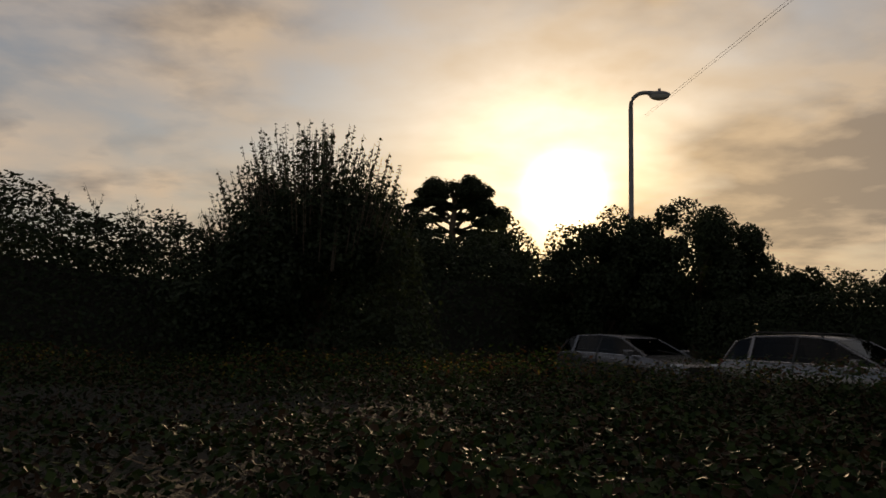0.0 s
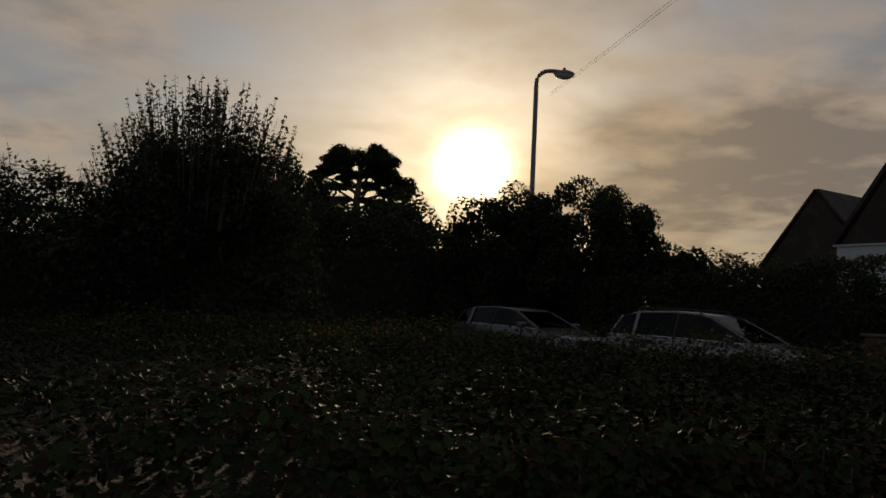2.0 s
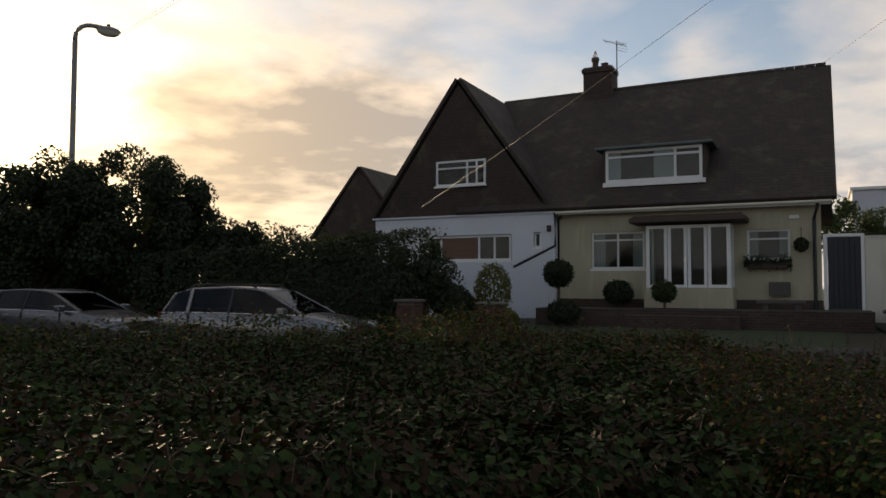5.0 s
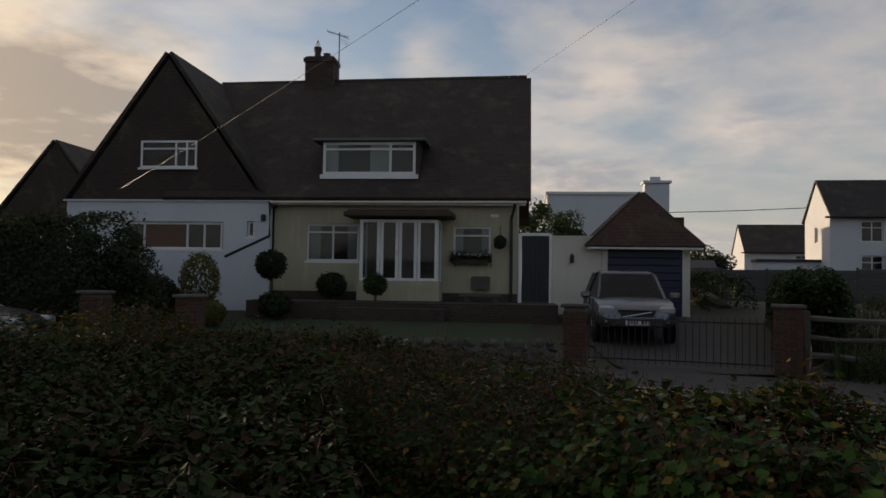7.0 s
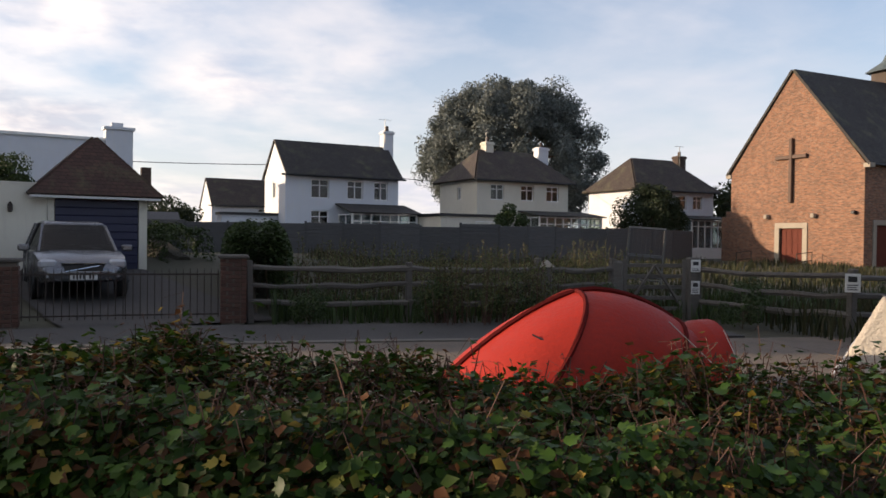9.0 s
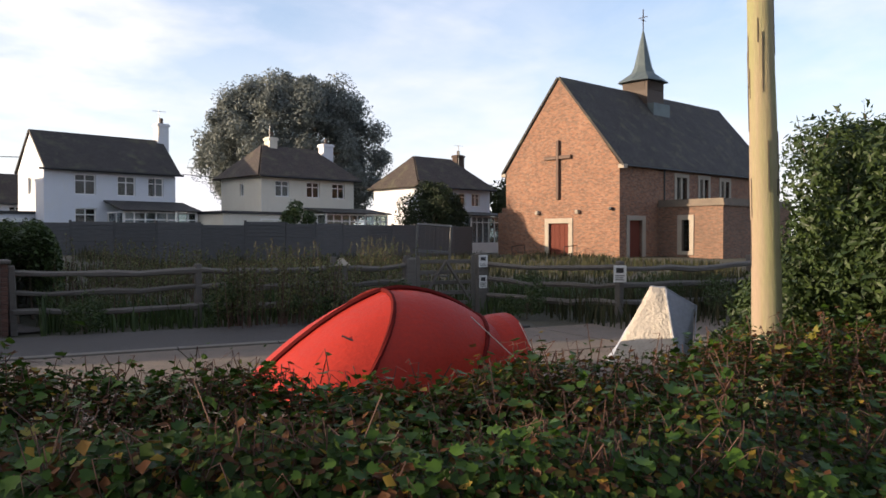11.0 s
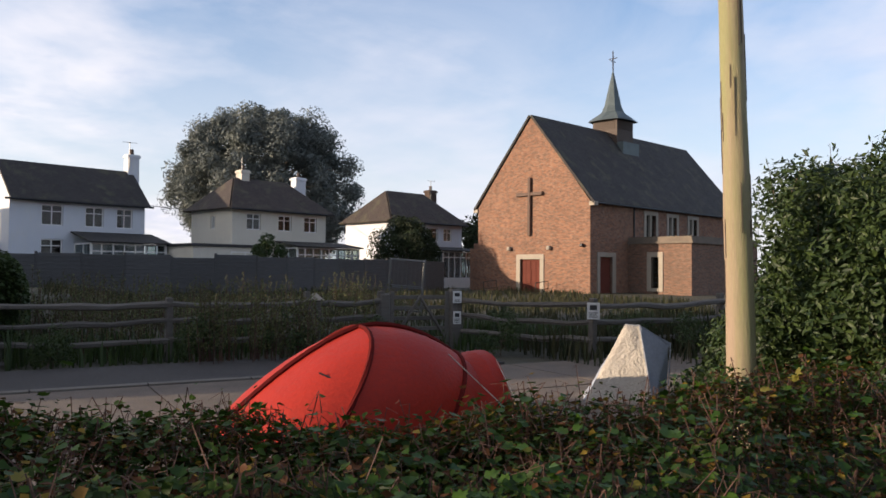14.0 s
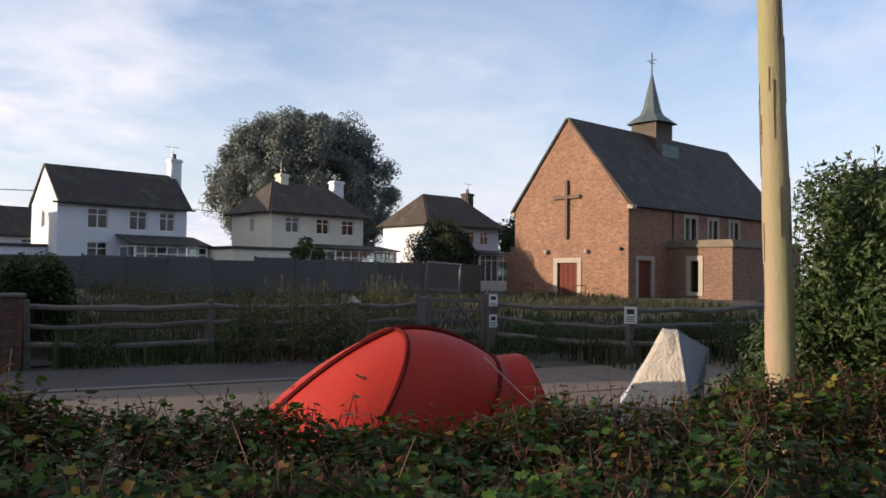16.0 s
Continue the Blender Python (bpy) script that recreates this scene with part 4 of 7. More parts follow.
def church():
    c = thing("church", CHURCH, "small red-brown brick church with steep dark roof and spirelet", "church")
    W, L, EV, RG, B = 9.0, 19.2, 5.9, 11.45, -0.1
    door, side_door = (-5.3, -3.72, 0.2, 2.48), (0.95, 2.25, 0.2, 2.62)
    part("front_wall", holed_wall(bmesh.new(), -W, 0, B, EV, 0, 0.35, [door]), BRICK, c)
    bm = bmesh.new()
    prism(bm, [(-W, EV + 0.001), (0, EV + 0.001), (-W / 2 + 0.05, RG), (-W / 2 - 0.05, RG)], "y", 0, 0.35)
    part("gable", bm, BRICK, c)
    nave = [(6.05, 7.25, 4.0, 5.4), (8.85, 9.9, 4.0, 5.4), (11.6, 12.65, 4.0, 5.4)]
    part("side_wall", holed_wall(bmesh.new(), 0.35, L, B, EV, -0.35, 0, nave + [side_door], along="y"), BRICK, c)
    part("side_wall", boxes((-W, -W + 0.35, 0.35, L, B, EV)), BRICK, c)
    bm = bmesh.new()
    prism(bm, [(-W + 0.35, B), (-0.35, B), (-0.35, EV), (-W / 2, RG - 0.4), (-W + 0.35, EV)], "y", L - 0.35, L)
    part("back_wall", bm, BRICK, c)
    part("inner_floor", boxes((-W + 0.35, -0.35, 0.35, L - 0.35, B, 0.2)), DARKWOOD, c)
    bm = bmesh.new()
    o = 0.25
    slab_roof(bm, [(o, -0.12, EV - 0.12), (o, L + 0.1, EV - 0.12), (-W / 2, L + 0.1, RG + 0.02), (-W / 2, -0.12, RG + 0.02)], 0.14)
    slab_roof(bm, [(-W - o, L + 0.1, EV - 0.12), (-W - o, -0.12, EV - 0.12), (-W / 2, -0.12, RG + 0.02), (-W / 2, L + 0.1, RG + 0.02)], 0.14)
    part("roof", bm, ROOFGREY, c, "steep dark tiled roof with moss")
    part("gutter", tube(bmesh.new(), [(o + 0.03, -0.1, EV - 0.1), (o + 0.03, L, EV - 0.1)], 0.07, 6), BLACKPAINT, c)
    part("downpipe", tube(bmesh.new(), [(0.06, 4.6, EV - 0.15), (0.06, 4.6, 3.7)], 0.05, 6), BLACKPAINT, c)
    part("kneeler", boxes((-0.02, 0.35, -0.10, 0.3, EV - 0.28, EV - 0.05)), DRESSED, c)
    part("kneeler", boxes((-W - 0.35, -W + 0.02, -0.10, 0.3, EV - 0.28, EV - 0.05)), DRESSED, c)
    cross = part("cross", boxes((-4.62, -4.40, -0.2, -0.003, 3.95, 7.62), (-5.56, -4.615, -0.19, -0.004, 6.45, 6.68), (-4.405, -3.46, -0.19, -0.004, 6.45, 6.68), bevel=0.03), CROSSWOOD, c, "tall dark wooden cross")
    fr = part("door_surround", boxes((-5.62, -5.3, -0.06, 0.2, 0.2, 2.49), (-3.72, -3.40, -0.06, 0.2, 0.2, 2.49), (-5.62, -3.40, -0.058, 0.198, 2.492, 2.80), bevel=0.01), DRESSED, c, "pale stone door surround")
    for x0, x1 in ((-5.29, -4.52), (-4.50, -3.73)):
        d = part("door_leaf", boxes((x0, x1, 0.14, 0.2, 0.2, 2.47)), REDDOOR, fr, "red-brown panelled door")
        for z0, z1 in ((0.32, 0.88), (0.96, 1.60), (1.68, 2.38)):
            for a, b in ((x0 + 0.07, x0 + 0.36), (x0 + 0.42, x1 - 0.07)):
                part("panel", boxes((a, b, 0.115, 0.139, z0, z1), bevel=0.012), REDDOOR, d)
    part("step", boxes((-5.75, -3.25, -0.8, -0.002, -0.1, 0.18), bevel=0.02), DRESSED, c)
    for x in (-6.15, -2.95):
        part("floodlight", boxes((x - 0.12, x + 0.12, -0.28, -0.004, 3.05, 3.3), bevel=0.04), DRESSED, c, "small round wall light")
    part("floodlight", boxes((-0.62, -0.4, -0.25, -0.004, 3.2, 3.4), bevel=0.04), BLACKPAINT, c)
    part("flashing", boxes((-W / 2 + 0.5, -W / 2 + 1.5, 8.1, 10.1, 9.2, 10.75)), LEAD, c)
    for x in (-6.9, -2.7):
        bm = tube(bmesh.new(), [(x, -1.7, 0.1), (x, -1.7, 1.05), (x, -0.5, 1.15), (x, -0.5, 0.1)], 0.03, 6)
        part("handrail", bm, IRON, c, "black tubular handrail")
        part("handrail", tube(bmesh.new(), [(x, -1.7, 0.6), (x, -0.5, 0.7)], 0.025, 6), IRON, c)
    # side door and nave windows in stone frames
    sd = part("door_surround", boxes((-0.2, 0.06, 0.68, 0.95, 0.2, 2.63), (-0.2, 0.06, 2.25, 2.60, 0.2, 2.63), (-0.198, 0.058, 0.68, 2.60, 2.632, 2.9), bevel=0.01), DRESSED, c)
    part("door_leaf", boxes((-0.2, -0.14, 0.96, 2.24, 0.2, 2.61)), REDDOOR, sd, "dark wooden side door")
    for y0, y1, z0, z1 in nave:
        w = part("window", boxes((-0.2, 0.05, y0 - 0.25, y0, z0 - 0.1, z1 + 0.25), (-0.2, 0.05, y1, y1 + 0.25, z0 - 0.1, z1 + 0.25), (-0.198, 0.048, y0, y1, z1, z1 + 0.248),
                                    (-0.2, 0.07, y0, y1, z0 - 0.1, z0), (-0.18, 0.02, (y0 + y1) / 2 - 0.09, (y0 + y1) / 2 + 0.09, z0, z1)), DRESSED, c, "stone-framed window of two lights")
        for a, b in ((y0, (y0 + y1) / 2 - 0.09), ((y0 + y1) / 2 + 0.09, y1)):
            part("pane", boxes((-0.14, -0.13, a, b, z0, z1)), GLASS, w)
            part("leading", boxes(*[(-0.128, -0.115, a, b, z0 + (z1 - z0) * k / 5 - 0.012, z0 + (z1 - z0) * k / 5 + 0.012) for k in range(1, 5)]), LEAD, w)
    # lower vestry with a parapet
    aw = (1.62, 2.14, 0.78, 2.65)
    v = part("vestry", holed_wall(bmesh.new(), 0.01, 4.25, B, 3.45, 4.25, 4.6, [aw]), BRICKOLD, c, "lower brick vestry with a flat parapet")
    v.location.y = -0.25
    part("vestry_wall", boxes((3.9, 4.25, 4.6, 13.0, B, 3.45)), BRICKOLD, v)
    part("parapet", boxes((-0.0, 4.38, 4.12, 4.75, 3.452, 3.60), (3.78, 4.38, 4.75, 13.0, 3.452, 3.60), (0.02, 4.28, 4.22, 4.62, 3.602, 3.88), (3.88, 4.28, 4.62, 13.0, 3.602, 3.88)), COPING, v, "weathered dark stone coping")
    part("vestry_roof", boxes((0.01, 3.88, 4.75, 13.0, 3.3, 3.44)), LEAD, v)
    w = part("window", boxes((aw[0] - 0.28, aw[0], 4.19, 4.5, aw[2] - 0.2, aw[3] + 0.3), (aw[1], aw[1] + 0.28, 4.19, 4.5, aw[2] - 0.2, aw[3] + 0.3), (aw[0], aw[1], 4.192, 4.5, aw[3], aw[3] + 0.3), (aw[0], aw[1], 4.17, 4.5, aw[2] - 0.2, aw[2])), DRESSED, v, "tall stone-framed window")
    part("pane", boxes((aw[0], aw[1], 4.42, 4.43, aw[2], aw[3])), GLASS, w)
    part("leading", boxes(*[(aw[0], aw[1], 4.40, 4.415, aw[2] + 0.32 * k - 0.012, aw[2] + 0.32 * k + 0.012) for k in range(1, 6)]), LEAD, w)
    part("vestry_inner_wall", boxes((0.1, 3.9, 7.0, 7.1, B, 3.3)), ROOM, v)
    # low buttress at the far corner
    part("buttress", boxes((-W - 1.0, -W - 0.002, 0.25, 1.6, B, 3.25), (-W - 0.7, -W - 0.003, 0.3, 1.55, 3.252, 3.6), bevel=0.02), BRICK, c)
    # spirelet
    sx, sy, r = -W / 2, 9.1, 1.0
    s = part("spirelet", boxes((sx - r, sx + r, sy - r, sy + r, 10.3, 12.35)), DARKWOOD, c, "dark timber spirelet under a grey-green lead spire")
    for face in range(2):
        for k in range(5):
            z = 11.75 + k * 0.115
            part("louvre", boxes((sx - 0.8, sx + 0.8, sy - r - 0.05, sy - r - 0.003, z, z + 0.06)) if face == 0 else boxes((sx + r + 0.003, sx + r + 0.05, sy - 0.8, sy + 0.8, z, z + 0.06)), DARKWOOD, s)
    bm = bmesh.new()
    levels = [(1.5, 12.36), (1.44, 12.44), (0.82, 13.05), (0.62, 13.5), (0.04, 16.05)]
    rings = [[bm.verts.new((sx + q * math.cos(math.pi / 4 + k * math.pi / 4) * (1.18 if k % 2 == 0 and i < 2 else 1.0), sy + q * math.sin(math.pi / 4 + k * math.pi / 4) * (1.18 if k % 2 == 0 and i < 2 else 1.0), z)) for k in range(8)] for i, (q, z) in enumerate(levels)]
    for ra, rb in zip(rings, rings[1:]):
        for k in range(8):
            bm.faces.new((ra[k], ra[(k + 1) % 8], rb[(k + 1) % 8], rb[k]))
    bm.faces.new(rings[0][::-1])
    bm.faces.new(rings[-1])
    part("spire", bm, LEAD, s)
    bm = tube(bmesh.new(), [(sx, sy, 15.95), (sx, sy, 17.5)], 0.04, 6)
    tube(bm, [(sx - 0.35, sy, 16.95), (sx + 0.35, sy, 16.95)], 0.03, 6)
    tube(bm, [(sx, sy - 0.3, 16.75), (sx, sy + 0.3, 16.75)], 0.03, 6)
    part("finial", bm, IRON, s, "iron cross finial")


church()


def shed():
    d = thing("garden_shed", pose(36.6, 9.4, 0.45, 0, 0, -70), "small dark timber garden shed with a felt roof", "shed")
    bm = bmesh.new()
    for k in range(9):
        box(bm, 0, 2.2, -0.01 * (k % 2), 0.04, k * 0.2, k * 0.2 + 0.2)
    bmesh.ops.remove_doubles(bm, verts=bm.verts, dist=0.012)
    part("front_wall", bm, DARKWOOD, d)
    part("wall", boxes((0, 0.05, 0.04, 1.8, 0, 1.8), (2.15, 2.2, 0.04, 1.8, 0, 1.8), (0.05, 2.15, 1.75, 1.8, 0, 1.8)), DARKWOOD, d)
    bm = bmesh.new()
    slab_roof(bm, [(-0.15, -0.2, 1.78), (2.35, -0.2, 1.78), (2.35, 0.9, 2.25), (-0.15, 0.9, 2.25)], 0.06)
    slab_roof(bm, [(-0.15, 0.9, 2.25), (2.35, 0.9, 2.25), (2.35, 2.0, 1.78), (-0.15, 2.0, 1.78)], 0.06)
    part("roof", bm, BLACKPAINT, d)


shed()


# ---- cars ----
def loft(rings, close_ends=True):
    bm = bmesh.new()
    rows = [[bm.verts.new(p) for p in r] for r in rings]
    n = len(rows[0])
    for ra, rb in zip(rows, rows[1:]):
        for k in range(n - 1):
            bm.faces.new((ra[k], ra[k + 1], rb[k + 1], rb[k]))
        bm.faces.new((ra[n - 1], ra[0], rb[0], rb[n - 1]))
    if close_ends:
        bm.faces.new(rows[0][::-1])
        bm.faces.new(rows[-1])
    bmesh.ops.recalc_face_normals(bm, faces=bm.faces)
    return bm


def car(name, m, label, paint, roof=1.58, tail="suv", rails=True, width=1.0):
    """A car with its nose along +x, on its wheels at z = 0."""
    c = thing(name, m, label, "car", "parked cars")
    st = [(-2.28, 0.66, 0.46, 0.90), (-2.2, 0.82, 0.38, 1.0), (-1.75, 0.90, 0.32, 1.04), (-0.6, 0.915, 0.28, 1.03), (0.7, 0.915, 0.28, 1.0),
          (1.15, 0.905, 0.30, 0.99), (1.6, 0.885, 0.32, 0.93), (1.98, 0.84, 0.34, 0.84), (2.2, 0.74, 0.36, 0.74), (2.3, 0.60, 0.40, 0.62)]
    rings = []
    for x, h, z0, z1 in st:
        h *= width
        half = [(h * 0.84, z0), (h * 0.97, z0 + 0.10), (h * 1.0, z0 + (z1 - z0) * 0.5), (h * 0.975, z1 - 0.08), (h * 0.93, z1 - 0.015), (h * 0.55, z1 + 0.025)]
        rings.append([(x, y, z) for y, z in half] + [(x, -y, z) for y, z in half[::-1]])
    body = part("body", loft(rings), paint, c, smooth=True)
    body.data.set_sharp_from_angle(angle=radians(38))
    gh = [(-2.12, 0.80, 0.99, 0.74, 1.06), (-1.85, 0.82, 0.99, 0.66, roof - 0.12), (-1.5, 0.84, 1.0, 0.63, roof - 0.03), (-0.6, 0.86, 1.0, 0.64, roof), (0.0, 0.86, 0.99, 0.63, roof - 0.03),
          (0.3, 0.855, 0.98, 0.62, roof - 0.09), (1.22, 0.80, 0.97, 0.74, 1.0)]
    rings = [[(x, a * width, z0), (x, b * width, z1 - 0.03), (x, b * width * 0.9, z1), (x, -b * width * 0.9, z1), (x, -b * width, z1 - 0.03), (x, -a * width, z0)] for x, a, z0, b, z1 in gh]
    glasshouse = part("glasshouse", loft(rings), CARGLASS, c, "dark tinted windows", smooth=False)
    rr = [[(x, b * width * 1.01, z1 - 0.035), (x, b * width * 0.9, z1 + 0.008), (x, -b * width * 0.9, z1 + 0.008), (x, -b * width * 1.01, z1 - 0.035), (x, -b * width * 0.85, z1 - 0.06), (x, b * width * 0.85, z1 - 0.06)] for x, a, z0, b, z1 in gh[1:6]]
    part("roof", loft(rr), paint, c, smooth=True)
    for s in (1, -1):
        for k, (i, j) in enumerate(((6, 5), (0, 1))):
            a, b = gh[i], gh[j]
            part("pillar", tube(bmesh.new(), [(a[0], s * a[3] * width * 1.0, a[4] - 0.03), (b[0], s * b[3] * width * 1.01, b[4] - 0.03)], 0.035, 6), paint, c)
        for x, r in ((-0.45, 0.03), (-1.45, 0.05)):
            part("pillar", tube(bmesh.new(), [(x, s * 0.868 * width, 0.99), (x, s * 0.645 * width, roof - 0.05)], r, 6), CARBLACK if r < 0.04 else paint, c)
        part("window_trim", tube(bmesh.new(), [(x, s * a * width * 1.005, z0 + 0.005) for x, a, z0, b, z1 in gh], 0.014, 5), CHROME, c)
        mir = part("mirror", boxes((0.78, 0.95, s * 0.9 * width - 0.02 + (0 if s > 0 else -0.2), s * 0.9 * width + 0.02 + (0.2 if s > 0 else 0), 0.98, 1.13), bevel=0.035), paint, c, "door mirror")
        for x in (-0.9, 0.25):
            part("door_handle", boxes((x - 0.1, x + 0.1, min(s * 0.90, s * 0.925) * width, max(s * 0.90, s * 0.925) * width, 0.86, 0.89), bevel=0.008), CHROME, c)
        for x in (-1.42, -0.45, 0.75):
            part("door_gap", boxes((x, x + 0.008, min(s * 0.88, s * 0.919) * width, max(s * 0.88, s * 0.919) * width, 0.4, 0.96)), CARBLACK, c)
        part("headlight", boxes((1.80, 2.24, min(s * 0.47, s * 0.80) * width, max(s * 0.47, s * 0.80) * width, 0.64, 0.83), bevel=0.05), HEADLAMP, c, "clear headlight")
        part("fog_light", boxes((2.1, 2.27, min(s * 0.55, s * 0.68) * width, max(s * 0.55, s * 0.68) * width, 0.45, 0.52), bevel=0.02), HEADLAMP, c)
        part("tail_light", boxes((-2.26, -2.08, min(s * 0.66, s * 0.80) * width, max(s * 0.66, s * 0.80) * width, 0.82, 1.02), bevel=0.03), REDDOOR, c, "red tail light")
        if rails:
            part("roof_rail", tube(bmesh.new(), [(-1.55, s * 0.60 * width, roof - 0.02), (-1.4, s * 0.60 * width, roof + 0.05), (-0.1, s * 0.60 * width, roof + 0.04), (0.05, s * 0.60 * width, roof - 0.03)], 0.018, 6), CARBLACK, c)
        for x in (-1.42, 1.42):
            def disc(r, w, y):
                return tube(bmesh.new(), [(x, y - w / 2, 0.33), (x, y - w * 0.3, 0.33), (x, y + w * 0.3, 0.33), (x, y + w / 2, 0.33)], [r * 0.9, r, r, r * 0.9], 20)
            wheel = part("wheel", disc(0.335, 0.22, s * 0.80 * width), TYRE, c, "black tyre", smooth=True)
            part("rim", disc(0.21, 0.235, s * 0.80 * width), RIM, wheel)
            part("wheel_arch", disc(0.40, 0.06, s * 0.862 * width), CARBLACK, c)
            sp = bmesh.new()
            for k in range(5):
                an = k * math.tau / 5
                tube(sp, [(x, s * 0.92 * width, 0.33), (x + 0.19 * math.cos(an), s * 0.925 * width, 0.33 + 0.19 * math.sin(an))], 0.025, 4)
            part("spokes", sp, CARBLACK, wheel)
    part("interior", boxes((-1.7, 0.95, -0.72, 0.72, 0.85, 1.1), (-0.3, -0.1, -0.6, -0.1, 1.1, 1.38), (-0.3, -0.1, 0.1, 0.6, 1.1, 1.38), (-1.25, -1.1, -0.62, 0.62, 1.1, 1.36)), CARBLACK, c, "dark seats and dashboard")
    g = part("grille", boxes((2.12, 2.305, -0.40, 0.40, 0.55, 0.735), bevel=0.04), CARBLACK, c, "black grille")
    part("grille_bar", tube(bmesh.new(), [(2.315, -0.34, 0.58), (2.315, 0.30, 0.70)], 0.018, 5), CHROME, g)
    part("grille_frame", boxes((2.20, 2.30, -0.42, 0.42, 0.738, 0.755), (2.20, 2.30, -0.40, 0.40, 0.53, 0.547)), CHROME, g)
    part("lower_grille", boxes((2.2, 2.31, -0.42, 0.42, 0.38, 0.44), bevel=0.01), CARBLACK, c)
    pl = part("plate", boxes((2.30, 2.318, -0.26, 0.26, 0.41, 0.52)), PLATE, c, "white number plate")
    for k in (0, 1, 2, 3, 5, 6):
        part("plate_bar", boxes((2.319, 2.322, -0.21 + k * 0.062, -0.17 + k * 0.062, 0.43, 0.50)), INK, pl)
    part("rear_plate", boxes((-2.30, -2.27, -0.26, 0.26, 0.68, 0.79)), PLATE, c)
    part("wiper", tube(bmesh.new(), [(1.2, 0.5, 1.02), (0.95, -0.1, 1.13)], 0.012, 4), CARBLACK, c)
    return c


def heading(x, y, z, bearing):
    return pose(x, y, z, 0, 0, 90 - bearing)


car("car", heading(7.5, 15.2, 0.02, 146), "silver estate car with roof rails parked beside the lane", CARSILVER, 1.56)
car("car", heading(4.6, 20.2, 0.02, 150), "dark silver car parked behind the silver estate", CARDARK, 1.50, rails=False)
car("car", heading(19.5, 5.8, 0.27, 246), "grey-silver car parked on the drive behind iron gates", CARGREY, 1.66, rails=False, width=1.05)


# ---- boundary: low stone wall, brick pillars, iron gates, post and rail fence ----
def brick_pillar(x, y, z, w, h, turn, label):
    """A brick pillar of single bricks round a mortar core, with a stone cap."""
    p = thing("gate_pillar", pose(x, y, z, 0, 0, turn), label, "pillar", "gate pillars")
    part("core", boxes((-w / 2 + 0.02, w / 2 - 0.02, -w / 2 + 0.02, w / 2 - 0.02, -0.3, h)), MORTAR, p)
    long_ = mesh_of(box(bmesh.new(), -0.105, 0.105, -0.05, 0.05, -0.0325, 0.0325, bevel=0.005), BRICKPIECE)
    short = mesh_of(box(bmesh.new(), -0.05, 0.05, -0.05, 0.05, -0.0325, 0.0325, bevel=0.005), BRICKPIECE)
    rows = int(h / 0.075)
    for r in range(rows):
        zz = 0.04 + r * 0.075
        for side in range(4):
            turn_side = Matrix.Rotation(side * math.pi / 2, 4, "Z")
            xs = ((-w / 2 + 0.105, long_), (w / 2 - 0.162, short)) if r % 2 == 0 else ((-w / 2 + 0.05, short), (w / 2 - 0.217, long_))
            for bx, me in xs:
                b = part("brick", me, None, p)
                b.matrix_local = turn_side @ Matrix.Translation((bx, -w / 2 + 0.048, zz))
    part("cap", boxes((-w / 2 - 0.05, w / 2 + 0.05, -w / 2 - 0.05, w / 2 + 0.05, h + 0.002, h + 0.07), bevel=0.02), STONE, p, "stone cap")
    return p


PILL_L, PILL_R = (14.75, 5.3), (15.45, 1.55)
brick_pillar(*PILL_L, 0.0, 0.44, 1.12, -72, "square brick gate pillar at the end of the stone wall")
brick_pillar(*PILL_R, 0.0, 0.46, 1.20, -80, "square brick gate pillar with a flat cap beside the fence")
brick_pillar(9.75, 13.1, 0.0, 0.44, 1.25, -60, "brick pillar in the garden wall under the hedge")
brick_pillar(10.7, 11.55, 0.0, 0.44, 1.2, -60, "brick pillar in the garden wall under the hedge")


def iron_gate(a, b, label):
    """A low gate of upright bars between two points."""
    a, b = Vector((*a, 0)), Vector((*b, 0))
    turn = math.degrees(math.atan2(b.y - a.y, b.x - a.x))
    n, l = 13, (b - a).length
    g = thing("iron_gate", pose(a.x, a.y, 0.03, 0, 0, turn), label, "gate", "driveway gates")
    for z in (0.12, 0.86):
        part("rail", boxes((0, l, -0.012, 0.012, z, z + 0.03)), IRON, g)
    me = mesh_of(tube(bmesh.new(), [(0, 0, 0.06), (0, 0, 0.93), (0, 0, 0.98)], [0.009, 0.009, 0.002], 5), IRON)
    for k in range(n + 1):
        bar = part("bar", me, None, g)
        bar.matrix_local = Matrix.Translation((0.02 + (l - 0.04) * k / n, 0, 0))
    return g


mid = ((PILL_L[0] + PILL_R[0]) / 2 + 0.05, (PILL_L[1] + PILL_R[1]) / 2)
iron_gate((14.79, 5.06), mid, "low black iron driveway gate with plain upright bars")
iron_gate(mid, (15.42, 1.80), "low black iron driveway gate with plain upright bars")


